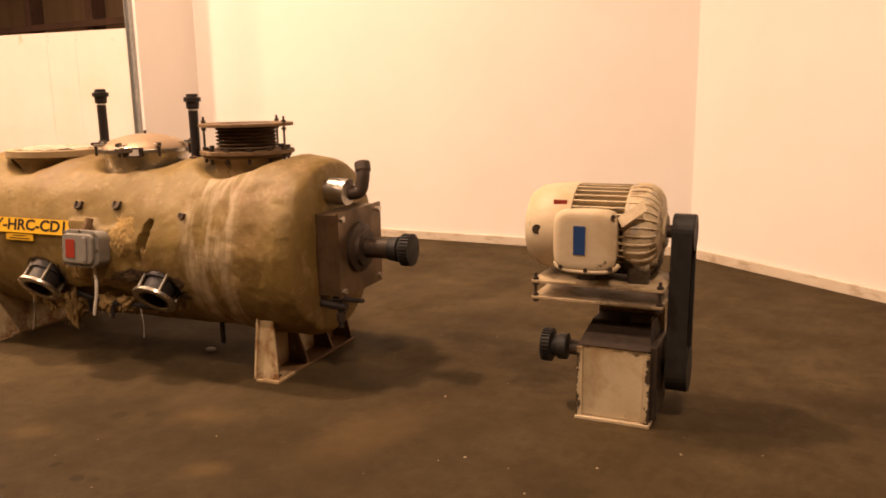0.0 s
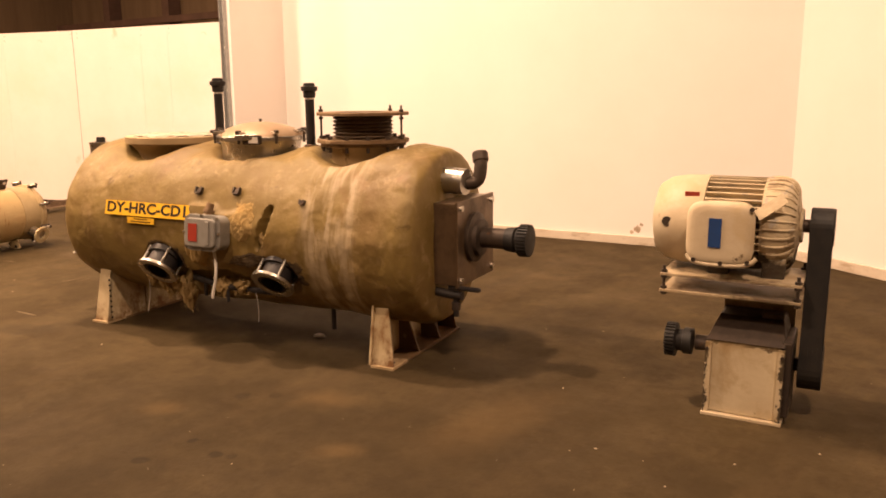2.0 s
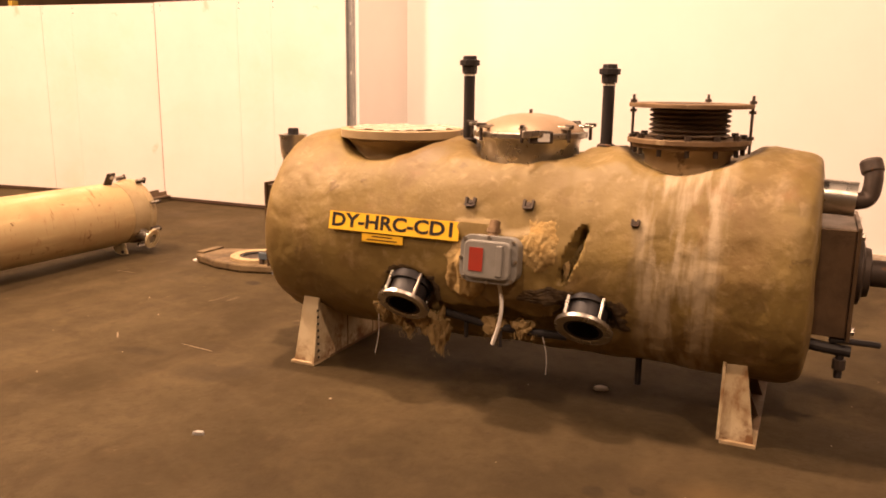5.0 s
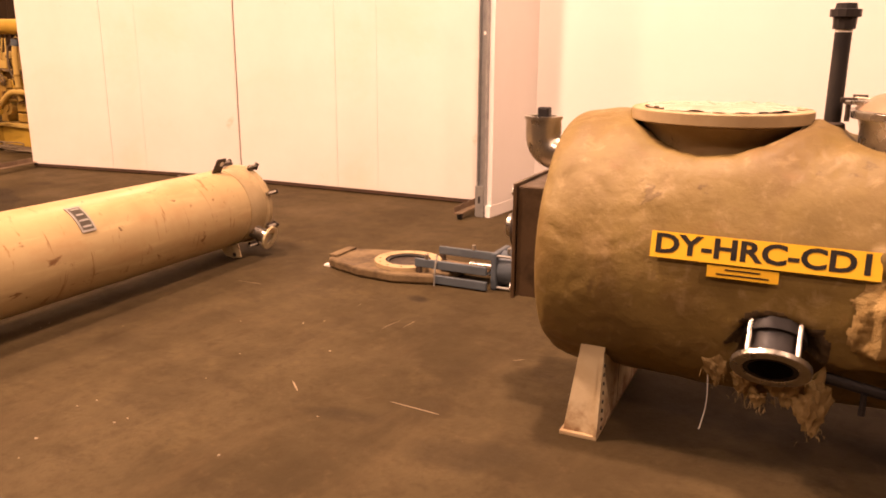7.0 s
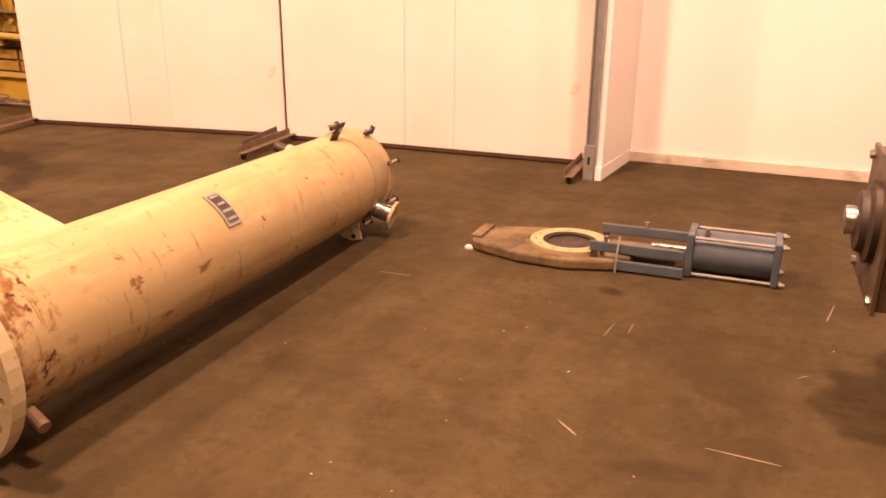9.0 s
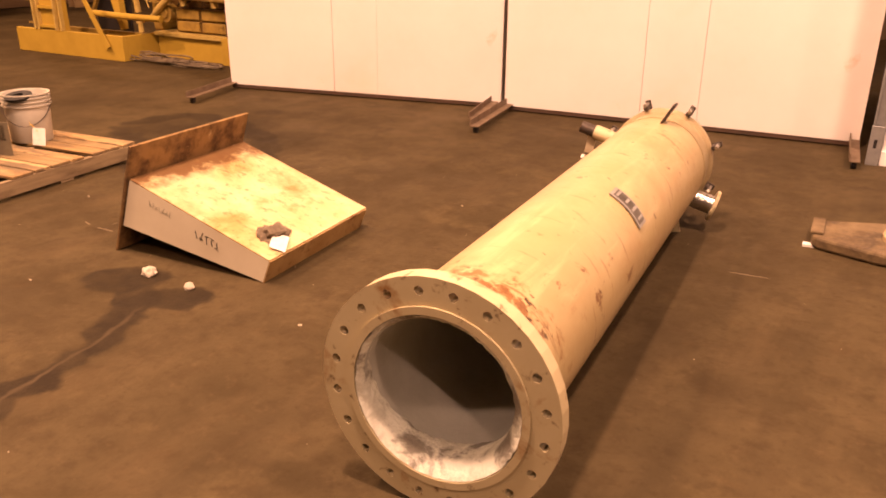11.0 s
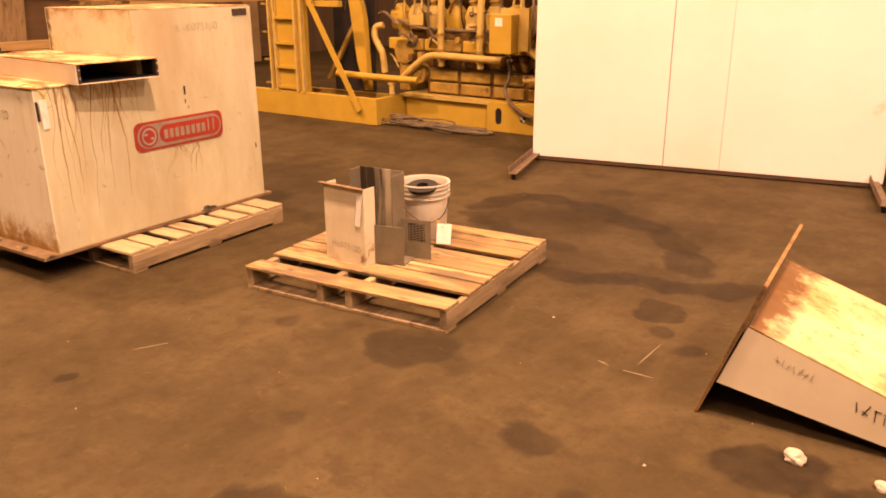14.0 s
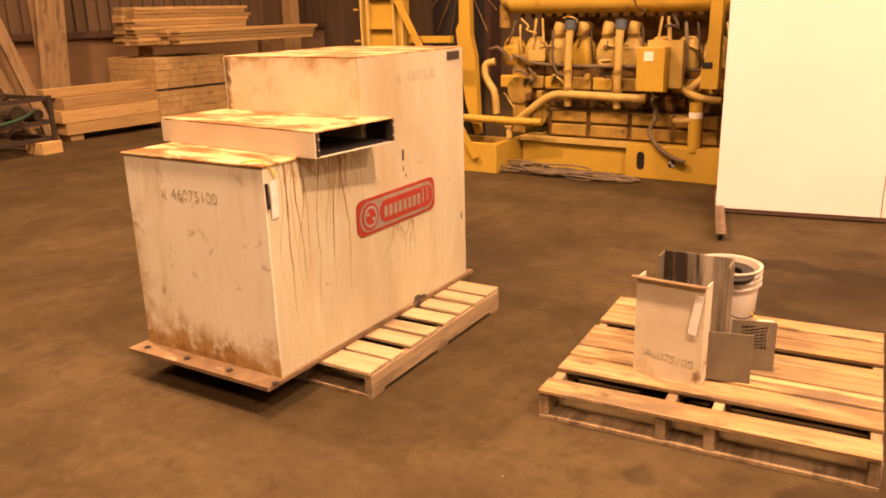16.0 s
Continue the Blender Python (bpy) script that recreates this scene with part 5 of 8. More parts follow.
part("shell", b, TUBE_PAINT, tube, "cream painted shell with rust spots", smooth=True)
b = BM()
drilled_flange(b, 0.222, 0.3125, 0.277, 0.0125, 20, 0.045, ALONG)
fl = part("flange", b, CREAM, tube, "drilled cream end flange")
b = BM()
ring(b, (0, -0.006, 0), (0, -0.0005, 0), 0.220, 0.240, 64)
part("raised_face", b, CREAM, fl, smooth=True)
b = BM()
lathe(b, [(0.204, 0.012), (0.2255, 0.012), (0.2255, 2.29), (0.204, 2.29)], ALONG, 48, close=True)
part("lining", b, TUBE_INSIDE, tube, "grey inner lining", smooth=True)
b = BM()
rings = []
for j in range(9):
    row = []
    for k in range(96):
        a = 2 * math.pi * k / 96
        low = 0.5 - 0.5 * math.sin(a - 0.6)
        deep = 0.035 + 0.11 * low + 0.012 * noise.fractal(Vector((math.cos(a) * 4, math.sin(a) * 4, 7)), 1.0, 2.0, 3)
        r = 0.219 - (0.010 + 0.014 * low) * min(1.0, j / 1.5) - 0.014 * low * math.sin(math.pi * j / 8) - 0.006 * abs(noise.fractal(Vector((math.cos(a) * 9, math.sin(a) * 9, j * 0.7)), 1.0, 2.0, 3)) * (j < 8)
        if j == 8:
            r = 0.2045
        row.append(b.verts.new((r * math.cos(a), -0.002 + max(0.02, deep) * j / 8, r * math.sin(a))))
    rings.append(row)
for p, q in zip(rings, rings[1:]):
    for k in range(96):
        b.faces.new((p[k], p[(k + 1) % 96], q[(k + 1) % 96], q[k]))
bmesh.ops.recalc_face_normals(b, faces=b.faces)
part("crumbling_lining", b, CRUMB, tube, "white crumbling lining at the open end", smooth=True)
b = BM()
lathe(b, [(0.20, 2.3005), (0.2405, 2.3005), (0.2415, 2.31), (0.236, 2.315), (0.234, 2.455), (0.250, 2.465), (0.250, 2.495), (0.236, 2.50), (0.21, 2.54), (0.12, 2.565), (0, 2.57)], ALONG, 56)
DULL_CAP = blotch(material("dull_cream_cap", (0.36, 0.275, 0.15), (0.27, 0.20, 0.105), rough=0.5, metal=0.0, scale=8, bump=0.1), 6.0, 0.55, 0.66, (0.10, 0.075, 0.045), 0.7)
cap = part("end_cap", b, DULL_CAP, tube, "dull cream end cap held by dark clamps", smooth=True)
for k in range(8):
    a = 2 * math.pi * k / 8 + 0.35
    m = Matrix.Rotation(-a, 4, "Y")
    b = BM()
    box(b, (0.262, 2.478, 0), (0.018, 0.065, 0.022), m)
    cl = part("clamp", b, DARK_STEEL, cap, "dark swing clamp", bevel=0.003)
    b = BM()
    cyl(b, m @ Vector((0.277, 2.44, 0)), m @ Vector((0.277, 2.525, 0)), 0.009, n=8)
    part("clamp_screw", b, STEEL, cl)
    b = BM()
    box(b, (0.270, 2.522, 0), (0.045, 0.012, 0.026), m)
    part("clamp_nut", b, DARK_STEEL, cl, bevel=0.003)
b = BM()
pipe(b, [(0.12, 2.38, -0.12), (0.20, 2.39, -0.15), (0.282, 2.40, -0.175)], 0.045, 20, 2)
nz = part("side_nozzle", b, STEEL, tube, "steel side nozzle with flange", smooth=True)
b = BM()
d = Vector((0.93, 0.10, -0.30)).normalized()
ring(b, Vector((0.28, 2.40, -0.174)), Vector((0.28, 2.40, -0.174)) + d * 0.016, 0.036, 0.075, 32)
part("flange", b, CREAM, nz, smooth=True, bevel=0.002)
b = BM()
LUG = pose(0.03, 2.24, 0.226, 0, 30, 0)
box(b, (0, 0, 0.045), (0.012, 0.075, 0.13), LUG)
lug = part("lifting_lug", b, DARK_STEEL, tube, "dark lifting lug with a hole", bevel=0.004)
b = BM()
cyl(b, LUG @ Vector((0.0062, 0.01, 0.075)), LUG @ Vector((0.0078, 0.01, 0.075)), 0.016, n=14)
cyl(b, LUG @ Vector((-0.0078, 0.01, 0.075)), LUG @ Vector((-0.0062, 0.01, 0.075)), 0.016, n=14)
part("eye", b, WHITE_SCRAP, lug)
b = BM()
prism(b, [(0.02, -0.245), (0.15, -0.20), (0.17, -0.285), (0.11, -0.297), (0.05, -0.285)], 0.014, pose(0, 2.26, 0))
ft = part("foot_lug", b, CREAM, tube, "cream foot lug", bevel=0.003)
b = BM()
cyl(b, (0.125, 2.259, -0.272), (0.125, 2.256, -0.272), 0.014, n=12)
part("eye", b, BLACK, ft)
b = BM()
cyl(b, (-0.20, 2.35, 0.10), (-0.305, 2.35, 0.13), 0.036, n=18)
sb = part("side_stub", b, CREAM, tube, "short cream pipe stub", smooth=True)
b = BM()
cyl(b, (-0.3055, 2.35, 0.13), (-0.375, 2.35, 0.15), 0.029, n=14)
part("plug", b, DARK_STEEL, sb, "dark screwed plug")
b = BM()
box(b, (0, 0, 0), (0.042, 0.003, 0.085), pose(-0.325, 2.352, 0.062, 0, 8, 0))
part("paper_tag", b, DIRTY_PAPER, sb, "pale paper tag")
for y, z, root, tip in ((2.44, -0.045, -0.225, -0.372), (2.27, -0.165, -0.165, -0.334)):
    b = BM()
    cyl(b, (root, y, z), (tip, y, z + 0.015), 0.012, n=12)
    stud = part("bolt_stub", b, STEEL, tube, "bright steel stud")
    b = BM()
    cyl(b, (tip - 0.0005, y, z + 0.015), (tip - 0.018, y, z + 0.016), 0.018, n=6)
    part("nut", b, STEEL, stud)
b = BM()
cyl(b, (0.19, 0.14, -0.16), (0.262, 0.125, -0.19), 0.020, n=12)
part("drain_stub", b, RUSTY_STEEL, tube)
# name plate bent to the shell
b = BM()
vs = []
for i in range(9):
    a = radians(28.5 + i * 4.6)
    vs.append([b.verts.new((r * math.cos(a), y, r * math.sin(a))) for r in (0.2415, 0.2455) for y in (1.085, 1.17)])
for p, q in zip(vs, vs[1:]):
    for f in ((2, 3), (0, 1)):
        b.faces.new((p[f[0]], p[f[1]], q[f[1]], q[f[0]]))
    b.faces.new((p[0], p[2], q[2], q[0]))
    b.faces.new((p[1], p[3], q[3], q[1]))
b.faces.new((vs[0][0], vs[0][1], vs[0][3], vs[0][2]))
b.faces.new((vs[-1][0], vs[-1][1], vs[-1][3], vs[-1][2]))
bmesh.ops.recalc_face_normals(b, faces=b.faces)
npl = part("name_plate", b, GREY_CAST, tube, "dark bent name plate with a worn pale rim and unreadable lines")
b = BM()
vs = []
for i in range(9):
    a = radians(31 + i * 3.95)
    vs.append([b.verts.new((0.2462 * math.cos(a), y, 0.2462 * math.sin(a))) for y in (1.096, 1.159)])
for p, q in zip(vs, vs[1:]):
    b.faces.new((p[0], p[1], q[1], q[0]))
bmesh.ops.recalc_face_normals(b, faces=b.faces)
part("dark_field", b, NAMEPLATE, npl)
for a0, w in ((60, 0.05), (51, 0.04), (43, 0.055), (35, 0.05)):
    b = BM()
    a = radians(a0)
    box(b, (0, 0, 0), (0.010, w, 0.001), Matrix.Translation((0.2472 * math.cos(a), 1.1275, 0.2472 * math.sin(a))) @ Matrix.Rotation(math.pi / 2 - a, 4, "Y"))
    part("text_bar", b, GREY_CAST, npl)

# ---------------------------------------------------------------- knife gate valve on the floor
valve = thing("knife_gate_valve", pose(-7.173, 5.138, 0, 0, 0, 7.5) @ Matrix.Scale(1.022, 4), "brown knife gate valve with blue air cylinder on the floor", "valve")
b = BM()
out = [(0.0, -0.12), (0.03, -0.15), (0.30, -0.245), (0.55, -0.26), (0.74, -0.20), (0.86, -0.15), (0.86, 0.15), (0.74, 0.20), (0.55, 0.26), (0.30, 0.245), (0.03, 0.15), (0.0, 0.12)]
lo = [b.verts.new((x, y, 0.004)) for x, y in out]
hi = [b.verts.new((x, y, 0.064)) for x, y in out]
n = len(out)
b.faces.new(lo[::-1])
b.faces.new(hi)
for i in range(n):
    b.faces.new((lo[i], lo[(i + 1) % n], hi[(i + 1) % n], hi[i]))
part("valve_body", b, BRONZE, valve, "brown cast valve body", bevel=0.014)
b = BM()
drilled_flange(b, 0.145, 0.212, 0.182, 0.009, 12, 0.022, pose(0.52, 0, 0.0645))
part("port_flange", b, PORT, valve, "pale drilled port flange")
b = BM()
lathe(b, [(0.0, 0.066), (0.10, 0.067), (0.138, 0.071), (0.144, 0.084)], pose(0.52, 0, 0), 40)
part("gate_blade", b, DARK_STEEL, valve, smooth=True)
b = BM()
ring(b, (0.52, 0, 0.068), (0.52, 0, 0.080), 0.118, 0.138, 40)
part("seat_ring", b, RUBBER, valve)
b = BM()
span(b, (-0.01, -0.10, 0.0645), (0.05, 0.14, 0.078))
part("tip_bar", b, BRONZE, valve, bevel=0.004)
b = BM()
span(b, (-0.035, -0.125, 0.0), (0.02, -0.085, 0.012))
part("foot_tab", b, WHITE_SCRAP, valve)
for y, z in ((-0.165, 0.010), (-0.165, 0.100), (0.165, 0.010), (0.165, 0.100)):
    b = BM()
    span(b, (0.66, y - 0.012, z), (1.13, y + 0.012, z + 0.052))
    part("yoke_bar", b, BLUE_PAINT, valve, "blue-grey yoke bar", bevel=0.005)
for x in (0.67,):
    for y in (-0.165, 0.165):
        b = BM()
        span(b, (x, y - 0.012, 0.0625), (x + 0.03, y + 0.012, 0.0995))
        part("yoke_spacer", b, DARK_STEEL, valve)
b = BM()
span(b, (0.78, -0.09, 0.075), (1.08, 0.09, 0.087))
part("gate_plate", b, RUSTY_STEEL, valve, bevel=0.002)
b = BM()
cyl(b, (0.95, 0, 0.11), (1.16, 0, 0.11), 0.016, n=14)
part("piston_rod", b, STEEL, valve, smooth=True)
for x in (1.13, 1.535):
    b = BM()
    span(b, (x, -0.115, 0.002), (x + 0.035, 0.115, 0.225))
    part("cylinder_head", b, BLUE_PAINT, valve, bevel=0.008)
b = BM()
cyl(b, (1.1655, 0, 0.113), (1.5345, 0, 0.113), 0.108, n=36)
part("air_cylinder", b, BLUE_PAINT, valve, "blue-grey air cylinder", smooth=True)
for y in (-0.098, 0.098):
    for z in (0.018, 0.208):
        b = BM()
        cyl(b, (1.1655, y, z), (1.60, y, z), 0.008, n=8)
        rod = part("tie_rod", b, GREY_CAST, valve)
        b = BM()
        bolt(b, (1.571, y, z), (1, 0, 0), 0.015, 0.014)
        part("nut", b, GREY_CAST, rod)
for p in ((0.74, -0.165, 0.153), (0.90, 0.165, 0.153), (1.22, -0.05, 0.218), (0.72, -0.12, 0.065)):
    b = BM()
    cyl(b, p, (p[0], p[1], p[2] + 0.03), 0.012, n=8)
    part("fitting", b, STEEL, valve)
b = BM()
pipe(b, [(0.80, -0.19, 0.0), (0.805, -0.195, 0.10), (0.81, -0.17, 0.19)], 0.005, 6)
part("wire", b, GREY_CAST, valve)

# ---------------------------------------------------------------- wedge chute
RUST_TOP = material("rust_worn_cream", (0.52, 0.40, 0.22), (0.40, 0.24, 0.085), rough=0.55, scale=3.5, bump=0.12, spots=(0.21, 0.09, 0.026), spot_scale=4.5, spot_cut=0.455, spot_soft=0.10, stretch=(1, 2.2, 1))
RUST_PLATE = material("rusty_plate", (0.25, 0.145, 0.055), (0.085, 0.045, 0.020), rough=0.8, width=0.12, scale=8, bump=0.25, spots=(0.36, 0.25, 0.12), spot_scale=11, spot_cut=0.6, spot_soft=0.1)
CHUTE_TOP = rust_shade_foot(material("rust_flecked_cream", (0.58, 0.465, 0.26), (0.44, 0.30, 0.115), rough=0.6, scale=3.0, bump=0.12, width=0.18, spots=(0.30, 0.155, 0.045), spot_scale=6.0, spot_cut=0.54, spot_soft=0.16), 0.13, 0.42, (0.15, 0.070, 0.024), 0, 0.34)
blotch(CHUTE_TOP, 24.0, 0.56, 0.68, (0.20, 0.09, 0.03), 0.7, (1, 1.4, 1), 3.0)
blotch(CHUTE_TOP, 1.6, 0.50, 0.62, (0.33, 0.185, 0.06), 0.6, shift=8.0)
CHUTE_LIP = blotch(material("rust_stained_lip", (0.42, 0.28, 0.12), (0.27, 0.145, 0.05), rough=0.6, scale=5, bump=0.12, spots=(0.20, 0.095, 0.03), spot_scale=7, spot_cut=0.56, spot_soft=0.1), 16.0, 0.58, 0.68, (0.10, 0.05, 0.02), 0.7)
SIDE_GREY = material("grey_cream_paint", (0.66, 0.585, 0.44), (0.56, 0.48, 0.345), rough=0.5, scale=3, bump=0.05)
chute = thing("wedge_chute", pose(-9.951, 2.965, 0, 0, 0, 8.65) @ Matrix.Scale(1.10, 4), "wedge chute of cream steel worn to rust, on its flange", "chute")
W = 0.745
EDGE = [(0.055, 0.125), (0.132, 0.342), (0.845, 0.100), (0.805, 0.002)]
for y, nm in ((0.0, "side_plate"), (W - 0.006, "side_plate")):
    b = BM()
    prism(b, EDGE, 0.006, pose(0, y, 0))
    part(nm, b, SIDE_GREY, chute, "grey-cream side plate with marker scribbles")
for (p, q), nm, mat in (((EDGE[1], EDGE[2]), "top_plate", CHUTE_TOP), ((EDGE[2], EDGE[3]), "end_plate", CHUTE_LIP), ((EDGE[0], EDGE[3]), "bottom_plate", SIDE_GREY)):
    d = Vector((q[0] - p[0], 0, q[1] - p[1]))
    nrm = Vector((-d.z, 0, d.x)).normalized() * 0.006
    b = BM()
    prism(b, [(p[0], p[1]), (q[0], q[1]), (q[0] + nrm.x, q[1] + nrm.z), (p[0] + nrm.x, p[1] + nrm.z)], W - 0.0002, pose(0, 0.0001, 0))
    part(nm, b, mat, chute, {"top_plate": "sloping top worn down to orange rust", "end_plate": "rusty end lip"}.get(nm, ""))
b = BM()
n = Vector((0.33, 0, 0.944))
prism(b, [(-0.006, 0.0), (0.006, -0.0), (0.176, 0.493), (0.164, 0.497)], W + 0.02, pose(0, -0.01, 0))
part("flange_plate", b, RUST_PLATE, chute, "rusty flange plate standing on edge", bevel=0.001)
rng = random.Random(11)
side = pose(0.40, -0.0012, 0.165, 90, 0, 0) @ pose(0, 0, 0, 0, 0, -18)
b = BM()
scribble(b, side @ pose(-0.13, 0.03, 0), 0.13, 0.035, 7, rng, 0.002)
part("marker_scribble", b, PENCIL, chute)
b = BM()
scribble(b, side @ pose(0.13, 0.012, 0), 0.14, 0.045, 5, rng, 0.003)
part("marker_scribble", b, INK, chute, "bold black marker strokes")
rag = thing("oily_rag", pose(-9.168, 3.263, 0.128, 0, 19, 9) @ Matrix.Scale(1.10, 4), "small crumpled oily rag with a white tag on the chute's slope", "rag")
b = BM()
bmesh.ops.create_icosphere(b, subdivisions=4, radius=0.058)
for v in b.verts:
    d = 1 + 0.55 * noise.fractal(v.co * 26, 1.0, 2.0, 3)
    v.co = Vector((v.co.x * 0.9 * d, v.co.y * 1.2 * d, max(-0.004, v.co.z * 0.75 * d + 0.022)))
part("cloth", b, material("oily_cloth", (0.10, 0.075, 0.05), (0.22, 0.165, 0.11), rough=0.9, scale=22, bump=0.5), rag, smooth=True)
b = BM()
box(b, (0.02, -0.055, 0.055), (0.07, 0.10, 0.002), pose(0, 0, 0, 10, 8, 30))
part("tag", b, WHITE_SCRAP, rag, "white paper tag")

# ---------------------------------------------------------------- pallets
blotch(WOOD, 2.4, 0.52, 0.66, (0.30, 0.165, 0.055), 0.6, (0.6, 2.0, 2.0), 3.0)
blotch(WOOD, 5.0, 0.60, 0.70, (0.10, 0.066, 0.036), 0.7, (0.5, 3.0, 3.0), 7.0)
STRINGER = blotch(material("stringer_wood", (0.31, 0.225, 0.125), (0.17, 0.118, 0.066), rough=0.8, scale=5, bump=0.3, bump_scale=30, stretch=(7, 0.5, 7), spots=(0.08, 0.05, 0.028), spot_scale=3.5, spot_cut=0.6, spot_soft=0.12, piece=0.2), 4.0, 0.5, 0.66, (0.09, 0.055, 0.03), 0.7, (3, 0.6, 3))


PALE_WOOD = blotch(material("pale_pallet_wood", (0.44, 0.34, 0.20), (0.32, 0.23, 0.125), rough=0.75, scale=5, bump=0.25, bump_scale=30, stretch=(0.5, 7, 7), piece=0.18), 3.0, 0.54, 0.68, (0.20, 0.13, 0.065), 0.7, (0.6, 3, 3))


def pallet(name, m, label, w, d, boards, stringers, seed, wood=WOOD):
    """A timber pallet: deck boards run along x, stringers along y; m is its front corner."""
    rng = random.Random(seed)
    p = thing(name, m, label, "pallet", "timber pallets on the floor")
    for x in stringers:
        b = BM()
        span(b, (x, 0.006, 0.016), (x + 0.036, d - 0.006, 0.098))
        part("stringer", b, STRINGER, p, bevel=0.003)
    for y, bw in boards:
        b = BM()
        vs = span(b, (0.001 * rng.random(), y, 0.0985), (w - 0.004 * rng.random(), y + bw, 0.1145))
        for v in vs:
            v.co.z += rng.uniform(-0.0, 0.003)
            v.co.y += rng.uniform(-0.003, 0.003)
        part("deck_board", b, wood, p, bevel=0.003)
    for y, bw in ((0.004, 0.09), (d / 2 - 0.045, 0.09), (d - 0.094, 0.09)):
        b = BM()
        span(b, (0.002, y, 0.0), (w - 0.002, y + bw, 0.0155))
        part("bottom_board", b, STRINGER, p, bevel=0.002)
    return p


pallet("timber_pallet", pose(-12.304, 2.685, 0, 0, 0, 9.89) @ Matrix.Scale(1.10, 4), "worn timber pallet holding loose steel parts and a bucket", 1.102, 1.078,
       ((0.0, 0.115), (0.20, 0.13), (0.345, 0.095), (0.455, 0.125), (0.59, 0.085), (0.735, 0.115), (0.86, 0.09), (0.965, 0.105)), (0.0, 0.42, 0.58, 1.066), 1)
pallet("timber_pallet", pose(-14.101, 2.265, 0, 0, 0, 7.31) @ Matrix.Scale(1.097, 4), "pale timber pallet under the steel cabinet", 1.05, 1.10,
       ((0.0, 0.125), (0.15, 0.09), (0.29, 0.10), (0.42, 0.085), (0.56, 0.11), (0.71, 0.10), (0.845, 0.10), (0.965, 0.135)), (0.0, 0.34, 0.68, 1.014), 2, PALE_WOOD)

# ---------------------------------------------------------------- parts on the pallet
TIN = material("dull_tinned_steel", (0.63, 0.565, 0.42), (0.50, 0.43, 0.29), rough=0.5, metal=0.1, scale=6, bump=0.08, spots=(0.24, 0.15, 0.07), spot_scale=7, spot_cut=0.64)
blotch(TIN, 5.0, 0.54, 0.68, (0.34, 0.235, 0.115), 0.6, (1, 1, 0.7), 3.0)
guard = thing("sheet_steel_guard", pose(-12.069, 3.05, 0.1275, 0, 0, 3.5) @ Matrix.Scale(1.10, 4), "tall open box of dull sheet steel standing on the pallet", "steel box")
for a, c, nm in (((0, 0, 0), (0.250, 0.004, 0.375), "front_sheet"), ((0.246, 0.0045, 0), (0.250, 0.08, 0.375), "side_sheet"), ((0, 0.0045, 0), (0.004, 0.08, 0.375), "side_sheet"), ((0.0045, 0.0045, 0), (0.2455, 0.08, 0.004), "bottom_sheet")):
    b = BM()
    span(b, a, c)
    part(nm, b, TIN, guard)
b = BM()
span(b, (-0.018, -0.020, 0.3755), (0.253, 0.004, 0.380))
part("top_lip", b, RUSTY_STEEL, guard, "rusty bent lip")
b = BM()
scribble(b, pose(0.045, -0.0012, 0.09, 90, 0, 0), 0.02, 0.035, 2, random.Random(5), 0.0035)
part("marker_stroke", b, PENCIL, guard)
lettering("marker_number", "46075100", 0.044, pose(0.135, -0.0008, 0.082, 90, 0, 0) @ pose(0, 0, 0, 0, 0, -4) @ Matrix.Shear("XY", 4, (0.25, 0)), PENCIL, guard, "faded marker number", weight=-0.012)
# white strip paints the bright light on the guard's curled edge
b = BM()
box(b, (0, 0, 0), (0.03, 0.002, 0.15), pose(0.222, -0.006, 0.27, 0, 8, 0))
part("white_tag", b, WHITE_SCRAP, guard, "white strip standing in for the lit curled edge")
DULL_GREY = material("oily_grey_steel", (0.19, 0.16, 0.11), (0.12, 0.097, 0.064), rough=0.5, metal=0.2, scale=7, bump=0.08)
chan = thing("steel_channel", pose(-12.023, 3.221, 0.1275, 0, 0, 8.5) @ Matrix.Scale(1.10, 4), "upright oil-streaked sheet steel channel standing on the pallet", "steel part")
STREAK = material("oil_streaked_steel", (0.36, 0.31, 0.23), (0.03, 0.022, 0.015), rough=0.5, metal=0.1, width=0.12, scale=9, bump=0.08, mix=0.6, stretch=(1.2, 1, 0.12))
b = BM()
span(b, (-0.03, 0.10, 0), (0.225, 0.105, 0.412))
part("web", b, STREAK, chan)
b = BM()
span(b, (0.225, 0.0, 0), (0.230, 0.105, 0.408))
part("flange", b, DULL_GREY, chan)
b = BM()
span(b, (-0.035, 0.02, 0), (-0.030, 0.105, 0.408))
part("flange", b, DULL_GREY, chan)
brk = thing("slotted_bracket", pose(-11.803, 3.142, 0.1275, 0, 0, 19) @ Matrix.Scale(1.10, 4), "low bent grey steel bracket with a grille window", "bracket")
b = BM()
span(b, (0, 0, 0), (0.155, 0.004, 0.190))
part("front_sheet", b, DULL_GREY, brk, bevel=0.001)
b = BM()
span(b, (0.085, 0.0045, 0.0), (0.155, 0.13, 0.004))
part("base_sheet", b, DULL_GREY, brk)
b = BM()
for a0, a1 in (((0.085, 0.1305, 0), (0.240, 0.1345, 0.085)), ((0.085, 0.1305, 0.175), (0.240, 0.1345, 0.195)), ((0.085, 0.1305, 0.0855), (0.118, 0.1345, 0.1745)), ((0.210, 0.1305, 0.0855), (0.240, 0.1345, 0.1745))):
    span(b, a0, a1)
win = part("grille_sheet", b, DULL_GREY, brk, "grey sheet with a small grille in its window")
for k in range(7):
    b = BM()
    box(b, (0, 0, 0), (0.094, 0.002, 0.005), pose(0.164, 0.1315, 0.092 + k * 0.0125, 0, -14, 0))
    part("grille_bar", b, DULL_GREY, win)
b = BM()
